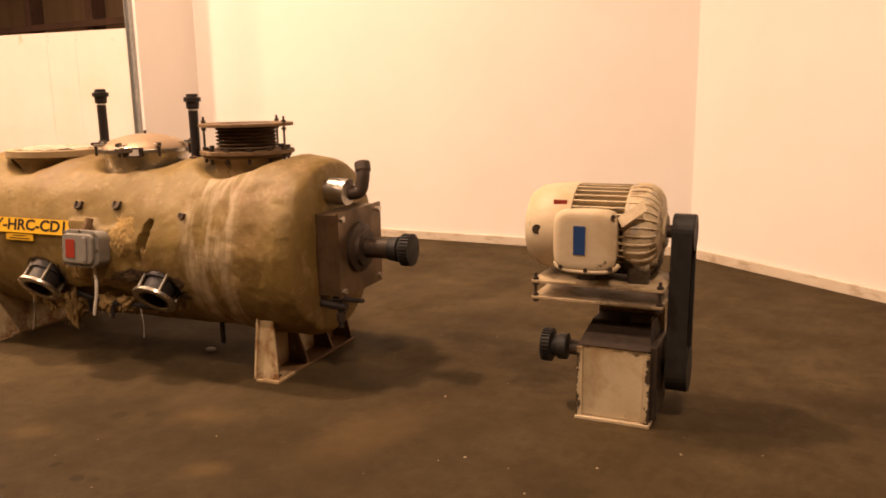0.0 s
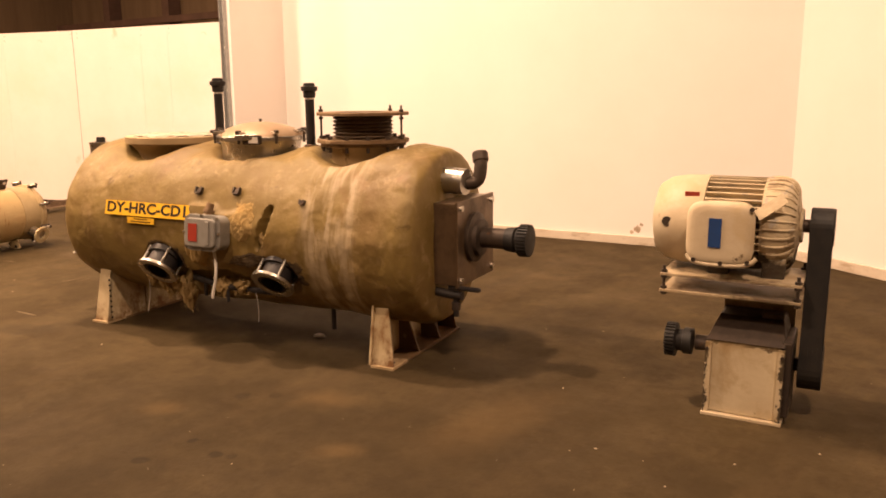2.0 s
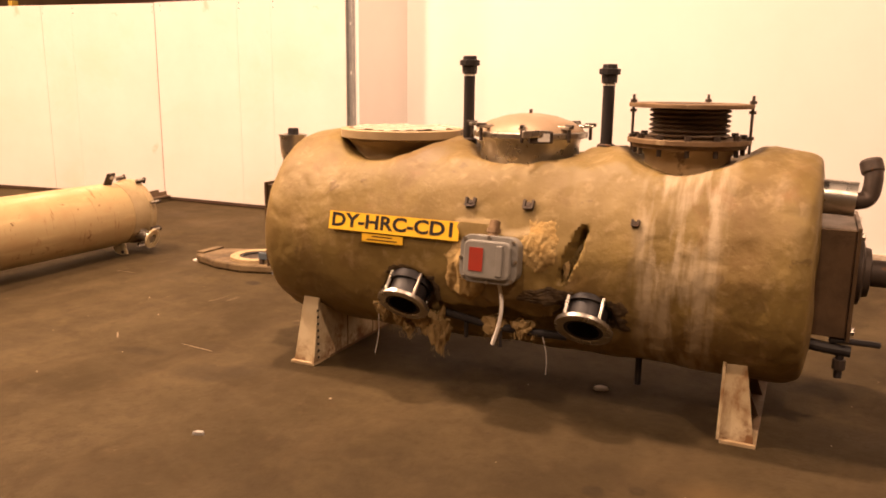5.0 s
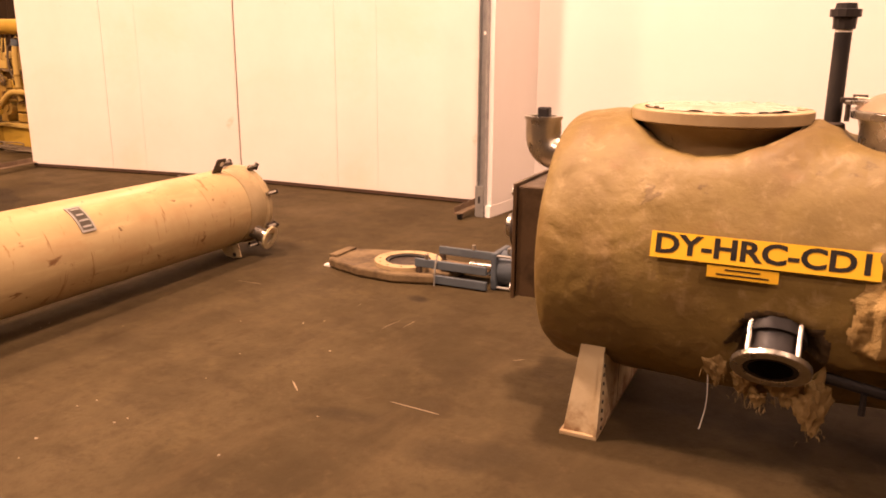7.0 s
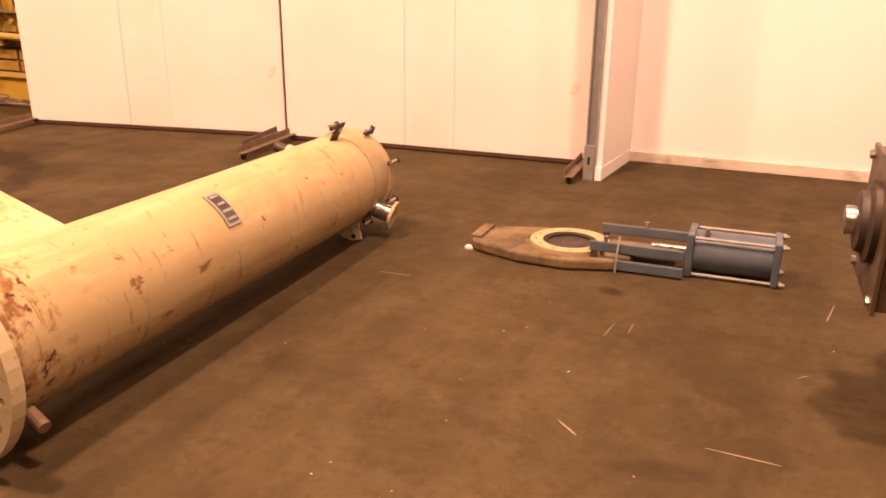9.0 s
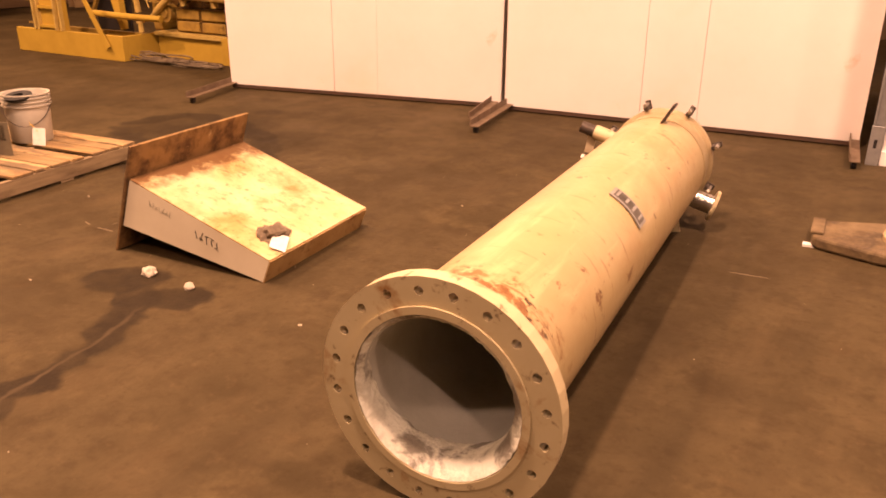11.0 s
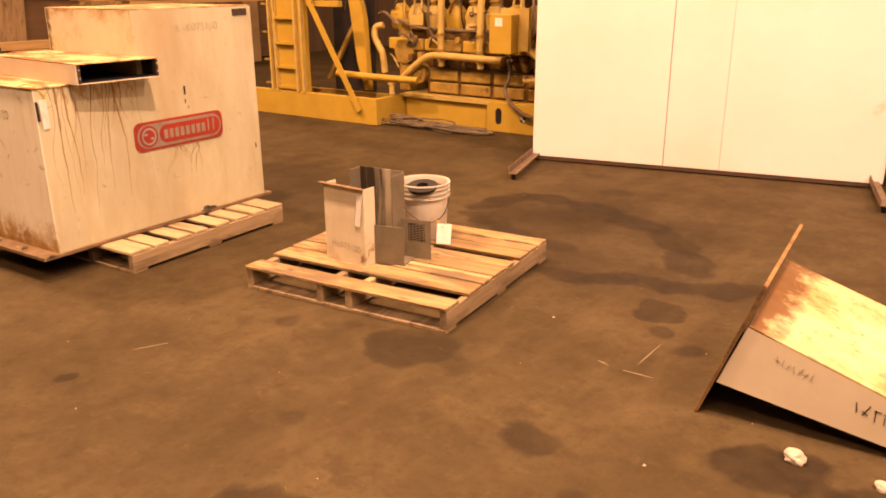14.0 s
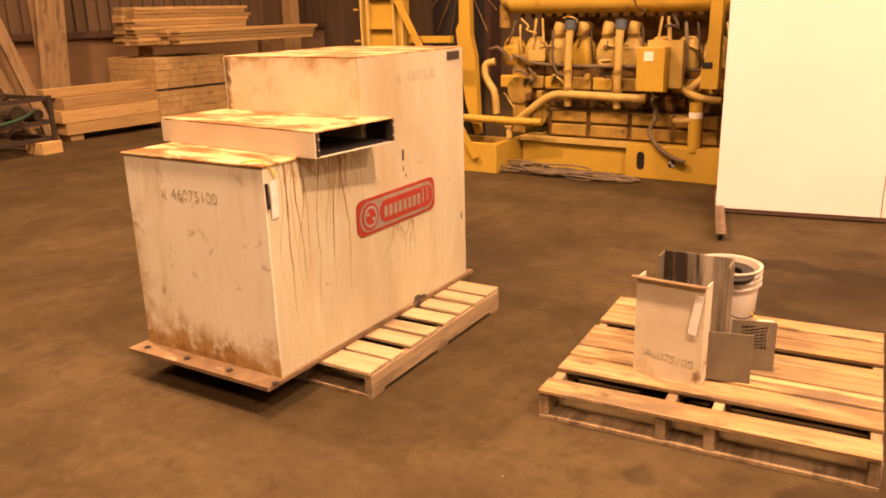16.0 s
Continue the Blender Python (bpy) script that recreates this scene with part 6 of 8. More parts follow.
span(b, (0.1185, 0.1365, 0.0855), (0.2095, 0.139, 0.1745))
part("grille_backing", b, DARK_STEEL, win)
for k in range(5):
    b = BM()
    box(b, (0, 0, 0), (0.003, 0.002, 0.088), pose(0.128 + k * 0.018, 0.1335, 0.130, 0, 0, 0))
    part("grille_bar", b, DULL_GREY, win)
bucket = thing("plastic_bucket", pose(-11.92, 3.678, 0.1275) @ Matrix.Diagonal((1.10, 1.10, 0.93, 1)), "dirty white plastic bucket with a wire handle, standing on the pallet", "bucket")
PAIL = material("dirty_white_plastic", (0.56, 0.52, 0.44), (0.44, 0.39, 0.31), rough=0.4, scale=7, bump=0.03, spots=(0.30, 0.24, 0.17), spot_scale=6, spot_cut=0.64, spot_soft=0.12)
b = BM()
lathe(b, [(0, 0.0), (0.114, 0.0), (0.118, 0.006), (0.130, 0.30), (0.132, 0.345), (0.127, 0.345), (0.125, 0.30), (0.113, 0.012), (0, 0.010)], None, 48)
bk = part("pail", b, PAIL, bucket, smooth=True)
for z in (0.262, 0.290, 0.318, 0.341):
    b = BM()
    ring(b, (0, 0, z), (0, 0, z + 0.008), 0.129 + (z - 0.262) * 0.05, 0.140, 48)
    part("rim_ring", b, PAIL, bk, smooth=True)
b = BM()
pts = [(0.140 * math.cos(a), 0.140 * math.sin(a) - 0.03 * math.sin(a + 2.0), 0.27 - 0.14 * math.sin((a + 1.9) / 2.9 * math.pi)) for a in [-1.9 + 2.9 * k / 8 for k in range(9)]]
pipe(b, pts, 0.003, 6, 2)
part("wire_handle", b, DARK_STEEL, bucket)
b = BM()
lathe(b, [(0, 0.30), (0.09, 0.31), (0.122, 0.305)], None, 24)
part("contents", b, DARK_STEEL, bucket, "dark oily metal pieces inside")
b = BM()
lathe(b, [(0.03, 0.32), (0.075, 0.322), (0.08, 0.345), (0.03, 0.348)], pose(0.02, 0.0, 0.01, 12, 6, 0), 20, close=True)
part("black_ring", b, RUBBER, bucket, "black ring lying on top")
b = BM()
box(b, (0, 0, 0), (0.074, 0.002, 0.122), pose(0.187, -0.06, 0.064, -8, 4, 40))
part("paper_tag", b, WHITE_SCRAP, bucket, "white paper tag tied to the handle")
b = BM()
pipe(b, [(0.12, -0.07, 0.16), (0.16, -0.065, 0.13), (0.183, -0.06, 0.10)], 0.002, 5)
part("tag_string", b, YELLOW_SIGN, bucket)

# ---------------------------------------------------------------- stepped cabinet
# same white paint as the front, darkened: the sides' weaker light is in the colour
CAB = blotch(material("rust_run_white_paint_shaded", (0.50, 0.478, 0.335), (0.43, 0.395, 0.26), rough=0.48, scale=2.2, bump=0.05, spots=(0.40, 0.26, 0.12), spot_scale=2.0, spot_cut=0.68, spot_soft=0.13, stretch=(4, 4, 0.8)), 1.5, 0.48, 0.68, (0.37, 0.28, 0.16), 0.6, (1, 1, 0.6), 3.0)
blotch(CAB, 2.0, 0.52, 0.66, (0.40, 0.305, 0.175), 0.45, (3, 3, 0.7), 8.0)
blotch(CAB, 16.0, 0.62, 0.70, (0.30, 0.20, 0.10), 0.6, shift=2.0)
# front paint is kept lighter than the sides for the stronger light it gets
CAB_FRONT = rust_shade_foot(material("rust_foot_white_paint", (0.77, 0.735, 0.60), (0.69, 0.635, 0.49), rough=0.48, scale=3.0, bump=0.05, spots=(0.40, 0.25, 0.10), spot_scale=2.6, spot_cut=0.70, spot_soft=0.12, stretch=(1.6, 1.6, 0.9)), 0.0, 0.42, (0.36, 0.20, 0.06))
rust_shade_foot(CAB_FRONT, 0.0, 0.34, (0.24, 0.125, 0.038), 2, 0.16, (9.0, 22.0), (0.54, 0.66))
rust_shade_foot(CAB_FRONT, -0.80, -0.35, (0.36, 0.25, 0.085), 0, 0.26, (3.0, 9.0), (0.56, 0.76))
CAB_RISER = rust_shade_foot(material("rust_edged_white_paint", (0.66, 0.595, 0.42), (0.57, 0.49, 0.32), rough=0.48, scale=3.0, bump=0.05), -0.79, -0.58, (0.09, 0.05, 0.022), 0, 0.26, (5.0, 14.0), (0.50, 0.62))
rust_shade_foot(CAB_RISER, 1.20, 0.95, (0.34, 0.20, 0.07), 2, 0.28, (4.0, 12.0), (0.52, 0.68))
blotch(CAB_RISER, 7.0, 0.54, 0.68, (0.42, 0.29, 0.13), 0.6, (1, 1, 0.8))
DULL_SILVER = material("dull_silver", (0.30, 0.25, 0.20), (0.22, 0.175, 0.13), rough=0.5, metal=0.2, scale=14, bump=0.05)
RUN = material("rust_run", (0.20, 0.118, 0.044), (0.36, 0.255, 0.12), rough=0.75, scale=14, bump=0.05)
cab = thing("stepped_cabinet", pose(-13.196, 2.134, 0.1285, 0, 0, 6.71) @ Matrix.Scale(1.097, 4), "heavy stepped steel cabinet, white paint streaked with rust, on a pallet", "cabinet")
WX, D0, D1, H0, H1 = -0.735, 0.575, 1.40, 0.815, 1.150
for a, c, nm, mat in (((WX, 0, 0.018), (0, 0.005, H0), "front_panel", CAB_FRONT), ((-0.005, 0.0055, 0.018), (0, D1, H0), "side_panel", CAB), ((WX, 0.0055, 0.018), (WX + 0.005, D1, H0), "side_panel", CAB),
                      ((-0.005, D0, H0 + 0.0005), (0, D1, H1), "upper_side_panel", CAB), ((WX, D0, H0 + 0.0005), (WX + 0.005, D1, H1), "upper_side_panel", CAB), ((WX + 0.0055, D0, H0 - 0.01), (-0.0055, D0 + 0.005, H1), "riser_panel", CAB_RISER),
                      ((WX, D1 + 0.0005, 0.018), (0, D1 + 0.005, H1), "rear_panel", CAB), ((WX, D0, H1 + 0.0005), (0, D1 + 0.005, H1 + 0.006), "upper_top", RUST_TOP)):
    b = BM()
    span(b, a, c)
    part(nm, b, mat, cab, "white panel streaked with brown rust runs" if nm == "side_panel" else "")
b = BM()
span(b, (WX - 0.008, -0.008, H0 + 0.0005), (0.006, D0 - 0.0005, H0 + 0.010))
part("lower_top", b, RUST_TOP, cab, "rust-worn lower top", bevel=0.003)
b = BM()
span(b, (WX - 0.03, -0.085, 0.0), (0.012, D1 + 0.06, 0.0175))
bp = part("base_plate", b, RUSTY_STEEL, cab, "rusty base plate with bolt holes", bevel=0.002)
for k in range(4):
    b = BM()
    cyl(b, (WX + 0.04 + k * 0.235, -0.045, 0.018), (WX + 0.04 + k * 0.235, -0.045, 0.0205), 0.014, n=12)
    part("bolt_hole", b, BLACK, bp)
blotch(CAB_FRONT, 2.2, 0.54, 0.70, (0.46, 0.34, 0.16), 0.5, (3.5, 3.5, 0.5), 4.0)
blotch(CAB_FRONT, 14.0, 0.61, 0.70, (0.30, 0.18, 0.08), 0.6, shift=6.0)
# rust runs down the side under the step
RUN_WASH = material("pale_rust_wash", (0.38, 0.29, 0.16), (0.44, 0.37, 0.23), rough=0.6, scale=20, bump=0.03)
rng = random.Random(8)
for k in range(44):
    wash = k < 9
    if k < 34:
        y, z = rng.choice((0.12, 0.15, 0.20, 0.27, 0.34, 0.42, 0.52)) + rng.gauss(0, 0.03), H0
        n = rng.uniform(0.05, 0.16) if wash else rng.choice((0.12, 0.25, 0.45, 0.62, 0.76)) * rng.uniform(0.7, 1.0)
    else:
        y, z, n = rng.uniform(0.76, 0.94), 0.42, rng.uniform(0.06, 0.24)
    w = rng.uniform(0.010, 0.022) if wash else rng.choice((0.0014, 0.0018, 0.0024, 0.0034, 0.0050))
    drift, lean, vs = 0.0, rng.gauss(0, 0.0018), []
    b = BM()
    for i in range(15):
        ww = w * (1 - i / 16) * rng.uniform(0.6, 1.25)
        vs.append([b.verts.new((0.0006 if wash else 0.0009, yy, z - n * i / 14)) for yy in (y - ww, y + ww)])
        drift = drift * 0.6 + rng.gauss(0, 0.0035)
        y += drift + lean
    for p, q in zip(vs, vs[1:]):
        b.faces.new((p[0], p[1], q[1], q[0]))
    part("rust_run", b, RUN_WASH if wash else RUN, cab)
# maker's plate: plain shapes only
mp = pose(0.003, 0.81, 0.505, 90, 0, 90)


b = BM()
rounded(b, mp, 0, 0.60, 0.155, 0.04, -0.003, 0.0025)
pl = part("maker_plate", b, RED, cab, "red and silver maker's plate")
b = BM()
rounded(b, mp, 0, 0.57, 0.128, 0.062, 0.0027, 0.0045)
part("silver_border", b, DULL_SILVER, pl)
b = BM()
rounded(b, mp, 0.065, 0.42, 0.098, 0.047, 0.0047, 0.0065)
part("red_field", b, RED, pl)
b = BM()
ring(b, mp @ Vector((-0.215, 0, 0.005)), mp @ Vector((-0.215, 0, 0.0068)), 0.0, 0.058, 28)
part("red_disc", b, RED, pl)
b = BM()
ring(b, mp @ Vector((-0.215, 0, 0.0072)), mp @ Vector((-0.215, 0, 0.0085)), 0.036, 0.046, 28)
part("silver_ring", b, GREY_CAST, pl)
for dx, dy, s in ((-0.235, 0.012, 0.02), (-0.195, -0.012, 0.02)):
    b = BM()
    box(b, (dx, dy, 0.0078), (s, 0.012, 0.0015), mp)
    part("emblem_bar", b, GREY_CAST, pl)
for k in range(10):
    b = BM()
    box(b, (-0.105 + k * 0.037, 0.008 if k in (8, 9) else -0.002, 0.0072), (0.024 if k < 8 else 0.009, 0.066 if k in (8, 9) else 0.048, 0.0015), mp)
    part("letter_block", b, DULL_SILVER, pl)
rng = random.Random(21)
for m, n in ((pose(-0.36, -0.0008, 0.68, 90, 0, 0), 0.26), (pose(0.0008, 1.02, 1.05, 90, 0, 90), 0.26)):
    lettering("marker_number", "46075100", 0.062, m @ Matrix.Shear("XY", 4, (0.25, 0)), PENCIL, cab, "faded marker number", weight=-0.012)
    b = BM()
    scribble(b, m @ pose(-n / 2 - 0.035, 0, 0), 0.03, 0.045, 2, rng, 0.004)
    part("marker_stroke", b, PENCIL, cab)
b = BM()
span(b, (0.0005, 1.26, H1 - 0.05), (0.004, 1.37, H1 - 0.012))
part("lifting_slot", b, DARK_STEEL, cab, "dark slot near the upper edge")
for y, z, s in ((0.86, 0.72, 0.012), (0.862, 0.66, 0.006), (0.88, 0.01 + H0 - 0.2, 0.004), (1.36, 0.33, 0.008)):
    b = BM()
    span(b, (0.0005, y, z - s * 2), (0.002, y + s, z + s * 2))
    part("chip", b, BLACK, cab)
b = BM()
box(b, (0, 0, 0), (0.008, 0.008, 0.09), pose(-0.014, 0.006, 0.715, 0, -3, 0))
for v in b.verts:
    v.co.x += 0.022
part("edge_notch", b, BLACK, cab)
tag = BM()
box(tag, (0, 0, 0), (0.002, 0.036, 0.14), pose(0.012, 0.035, 0.70, 4, 5, 0))
part("hanging_tag", tag, WHITE_SCRAP, cab, "white paper tag hanging on a yellow tie")
b = BM()
pipe(b, [(-0.09, -0.01, H0 + 0.015), (-0.02, 0.01, H0 + 0.03), (0.014, 0.045, H0 - 0.02), (0.013, 0.05, 0.76)], 0.003, 6)
part("yellow_tie", b, YELLOW_SIGN, cab)
# duct on the lower top
duct = thing("rectangular_duct", pose(-14.095, 2.304, 1.0345, 0, 0, 1.51) @ Matrix.Scale(1.097, 4), "flat open steel duct, cream worn to rust, on the cabinet", "duct")
for a, c, nm, mat in (((0, 0, 0), (0.90, 0.44, 0.005), "bottom_sheet", SIDE_GREY), ((0, 0, 0.0925), (0.90, 0.44, 0.098), "top_sheet", RUST_TOP), ((0, 0, 0.0055), (0.90, 0.005, 0.092), "side_sheet", SIDE_GREY), ((0, 0.435, 0.0055), (0.90, 0.44, 0.092), "side_sheet", SIDE_GREY),
                      ((0, 0.0055, 0.0055), (0.005, 0.4345, 0.092), "end_sheet", SIDE_GREY)):
    b = BM()
    span(b, a, c)
    part(nm, b, mat, duct, "rust-worn cream top" if nm == "top_sheet" else "", bevel=0.001)
for y in (0.012, 0.428):
    b = BM()
    span(b, (0.87, y - 0.006, 0.006), (0.905, y + 0.006, 0.091))
    fg = part("end_angle", b, DARK_STEEL, duct)
    for z in (0.03, 0.07):
        b = BM()
        bolt(b, (0.9055, y, z), (1, 0, 0), 0.006, 0.004)
        part("bolt", b, STEEL, fg)
# black sheets and a black end paint the deep shade inside the duct
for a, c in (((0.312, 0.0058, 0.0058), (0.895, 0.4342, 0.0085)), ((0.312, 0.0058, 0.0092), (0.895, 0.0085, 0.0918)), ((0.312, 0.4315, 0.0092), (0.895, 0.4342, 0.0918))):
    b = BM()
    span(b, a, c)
    part("inner_lining", b, BLACK, duct, "black sheet standing in for the shade inside the duct")
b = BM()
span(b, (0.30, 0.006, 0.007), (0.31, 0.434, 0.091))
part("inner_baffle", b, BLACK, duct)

# ---------------------------------------------------------------- partitions on stands
FOOT = material("worn_angle_iron", (0.20, 0.14, 0.09), (0.12, 0.08, 0.05), rough=0.6, metal=0.2, scale=9, bump=0.15)


def partition(p, q, cuts, feet, label, seam):
    """A tall white partition from p to q: boards, base rail, and feet with castors."""
    p, q = Vector((*p, 0)), Vector((*q, 0))
    n = (q - p).length
    t = thing("partition_panel", Matrix.Translation(p) @ Matrix.Rotation(math.atan2(q.y - p.y, q.x - p.x), 4, "Z"), label, "partition", "white partitions on castors")
    edges = [0.0, *cuts, n]
    gaps = [0.0005, seam, 0.0012, 0.0005]
    for k, (a, c) in enumerate(zip(edges, edges[1:])):
        b = BM()
        span(b, (a + gaps[k], 0, 0.045), (c - gaps[k + 1], 0.06, 2.30))
        part("board", b, WHITE_PANEL, t, bevel=0.0015)
    for k, x in enumerate(cuts):
        b = BM()
        span(b, (x - gaps[k + 1] + 0.0002, 0.012, 0.05), (x + gaps[k + 1] - 0.0002, 0.05, 2.29))
        part("seam_filler", b, BASE_RAIL, t, "dark brown seam between two boards")
    b = BM()
    span(b, (0.004, 0.004, 0.012), (n - 0.004, 0.056, 0.0445))
    part("base_rail", b, BASE_RAIL, t)
    for x in (0.06, *cuts, n - 0.06):
        for z in (2.20, 2.26):
            b = BM()
            cyl(b, (x + 0.03, -0.001, z), (x + 0.03, 0.004, z), 0.006, n=8)
            part("screw", b, BASE_RAIL, t)
    for x, y0, y1, dx in feet:
        b = BM()
        m = pose(x, 0, 0, 0, 0, dx)
        span(b, (-0.035, -y0, 0.055), (0.035, y1, 0.062), m)
        span(b, (-0.035, -y0, 0.0625), (-0.029, y1, 0.11), m)
        f = part("foot", b, FOOT, t, "rusty angle-iron foot")
        for y in (-y0 + 0.05, y1 - 0.05):
            b = BM()
            cyl(b, m @ Vector((-0.014, y, 0.027)), m @ Vector((0.014, y, 0.027)), 0.027, n=16)
            part("castor", b, RUBBER, f, "small black castor")
            b = BM()
            span(b, (-0.02, y - 0.015, 0.02), (-0.016, y + 0.02, 0.055), m)
            span(b, (0.016, y - 0.015, 0.02), (0.02, y + 0.02, 0.055), m)
            part("castor_fork", b, DARK_STEEL, f)
        b = BM()
        span(b, (-0.02, 0.062, 0.062), (0.02, 0.10, 2.25), m)
        part("upright", b, BASE_RAIL, f)
    return t


partition((-12.875, 6.28), (-10.175, 7.03), (1.147, 1.60), ((0.03, 0.83, 0.35, 4.5), (2.74, 0.75, 0.3, 2)), "tall white sheet partition with brown base rail standing on castor feet", 0.0028)
partition((-10.115, 6.985), (-7.30, 7.385), (1.20, 1.66), ((0.05, 0.95, 0.3, 5), (2.81, 0.69, 0.3, 1)), "tall white sheet partition with brown base rail, smudged near its edges", 0.0014)

# added brown strip draws the shadow line where the two partitions overlap
trim = bpy.data.objects["partition_panel.001"]
b = BM()
span(b, (-0.005, -0.001, 0.045), (0.0, 0.061, 2.3))
part("edge_trim", b, BASE_RAIL, trim, "thin brown strip painting the shadow line between the partitions")

# end post of the return wall
b = BM()
m = pose(POST[0], POST[1], 0, 0, 0, 1.5)
span(b, (-0.125, -0.045, 0.03), (-0.115, 0.0, 4.2), m)
span(b, (-0.055, -0.045, 0.03), (-0.045, 0.0, 4.2), m)
span(b, (-0.1145, -0.012, 0.03), (-0.0555, -0.004, 4.2), m)
tagged(part("wall_post", b, GALV), "grey steel channel capping the return wall's end", "trim", kind="structure")
b = BM()
for z in (1.52, 1.98):
    box(b, (-0.085, -0.014, z), (0.02, 0.004, 0.03), m)
part("bolt_hole", b, WHITE_SCRAP, bpy.data.objects["wall_post"])
b = BM()
span(b, (-0.13, -0.056, 0.0), (-0.05, -0.046, 0.27), m)
fb = part("foot_bracket", b, GALV, bpy.data.objects["wall_post"], "short galvanised bracket with a slot", bevel=0.002)
b = BM()
span(b, (-0.10, -0.0575, 0.12), (-0.08, -0.0562, 0.18), m)
part("slot", b, BLACK, fb)
b = BM()
span(b, (-0.045, -0.03, 0.0), (0.004, 0.79, 0.10), m)
tagged(part("wall_kerb", b, WALL_PAINT), "white kick kerb along the return wall", "trim", kind="structure")
# ---------------------------------------------------------------- hall behind: west wall, columns
WALL_BOARD = material("brown_boarding", (0.24, 0.145, 0.075), (0.16, 0.095, 0.048), rough=0.75, scale=2.0, bump=0.15, stretch=(1, 0.3, 2.5))
b = BM()
span(b, (-23.55, -12, 0), (-23.15, 15, 9))
west = tagged(part("wall_west", b, HALL_WALL), "dark corrugated hall wall", "wall", kind="structure")
b = BM()
span(b, (-23.145, 2.6, 0.02), (-23.05, 12.0, 1.30))
tagged(part("wall_dado", b, WALL_BOARD), "brown board lining along the lower hall wall", "wall", kind="structure")
b = BM()
span(b, (-23.145, 2.6, 1.301), (-22.95, 12.0, 1.40))
tagged(part("wall_rail", b, BASE_RAIL), "dark ledge above the board lining", "trim", kind="structure")
for k in range(46):
    b = BM()
    y = 3.0 + k * 0.2
    span(b, (-23.1495, y, 1.402), (-23.10, y + 0.10, 6.0))
    part("cladding_rib", b, HALL_WALL, west)
COL = material("column_paint", (0.36, 0.24, 0.12), (0.26, 0.165, 0.08), rough=0.7, scale=3, bump=0.1)
for x, y in ((-22.45, 5.95), (-22.45, 10.6), (-22.45, 2.2)):
    b = BM()
    for a, c in (((-0.10, -0.11, 0), (0.10, -0.095, 7)), ((-0.10, 0.095, 0), (0.10, 0.11, 7)), ((-0.008, -0.0945, 0), (0.008, 0.0945, 7))):
        span(b, a, c, pose(x, y, 0, 0, 0, 90))
    tagged(part("steel_column", b, COL), "brown steel hall column", "column", kind="structure")
# dark framing seen above the partitions
FRAME_DARK = material("dark_framing", (0.10, 0.055, 0.04), (0.055, 0.032, 0.026), rough=0.8, scale=2, bump=0.1)
for x in (-21.0, -18.4, -15.8, -13.2, -10.6, -8.0):
    b = BM()
    span(b, (x, 14.6, 0), (x + 0.28, 14.98, 9))
    tagged(part("wall_stud", b, FRAME_DARK), "dark brown wall stanchion", "column", kind="structure")
for z in (3.3, 4.6, 6.0):
    b = BM()
    span(b, (-34, 14.45, z), (-6, 14.59, z + 0.16))
    tagged(part("wall_girt", b, FRAME_DARK), "dark brown wall girt", "beam", kind="structure")
for x0, x1 in ((-13.0, -10.4), (-15.6, -13.0), (-10.4, -7.8)):
    b = BM()
    pipe(b, [(x0, 14.4, 3.4), (x1, 14.4, 5.9)], 0.05, 8)
    tagged(part("wall_brace", b, FRAME_DARK), "dark diagonal wall brace", "beam", kind="structure")

# ---------------------------------------------------------------- yellow generating set
CAT = material("machine_yellow", (0.46, 0.300, 0.045), (0.37, 0.235, 0.034), rough=0.45, scale=3, bump=0.06, spots=(0.16, 0.085, 0.02), spot_scale=6, spot_cut=0.66, spot_soft=0.1)
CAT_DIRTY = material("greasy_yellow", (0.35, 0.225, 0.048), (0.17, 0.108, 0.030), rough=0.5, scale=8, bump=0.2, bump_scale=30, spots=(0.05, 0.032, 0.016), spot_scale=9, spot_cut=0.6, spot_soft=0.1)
CAT_PALE = material("faded_yellow", (0.50, 0.365, 0.115), (0.38, 0.255, 0.065), rough=0.45, scale=9, bump=0.1)
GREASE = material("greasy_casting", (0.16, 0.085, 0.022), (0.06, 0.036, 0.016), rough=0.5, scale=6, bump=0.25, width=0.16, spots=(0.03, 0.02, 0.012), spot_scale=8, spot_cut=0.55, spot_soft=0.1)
LINE = material("dusty_hose", (0.15, 0.11, 0.065), (0.08, 0.057, 0.035), rough=0.6, scale=10, bump=0.1)
HOSE = material("dark_hose", (0.07, 0.051, 0.036), (0.04, 0.029, 0.022), rough=0.6, scale=10, bump=0.1)
gen = thing("engine_on_skid", pose(-14.631, 7.239, 0, 0, 0, 3.94) @ Matrix.Scale(1.067, 4), "large yellow industrial engine with cylinder covers on a low skid", "engine")
b = BM()
span(b, (-0.58, 0.02, 0.0), (0.50, 1.3, 0.25))
sk = part("skid", b, CAT, gen, "greasy yellow skid beam", bevel=0.004)
b = BM()
span(b, (-0.60, -0.02, 0.2505), (0.505, 1.3, 0.29))
part("skid_ledge", b, CAT_PALE, sk)
b = BM()
span(b, (0.51, -0.06, 0.0), (2.6, 1.3, 0.29))
sb = part("skid_box", b, CAT, gen, "yellow skid end with slotted lifting hole", bevel=0.004)
b = BM()
cyl(b, (0.65, -0.0605, 0.20), (0.65, -0.063, 0.20), 0.035, n=14)
cyl(b, (0.65, -0.0605, 0.11), (0.65, -0.063, 0.11), 0.035, n=14)
span(b, (0.615, -0.063, 0.11), (0.685, -0.0605, 0.20))
part("lifting_slot", b, BLACK, sb)
b = BM()
cyl(b, (0.93, -0.0605, 0.145), (0.93, -0.063, 0.145), 0.035, n=16)
rd = part("round_mark", b, BLACK, sb)
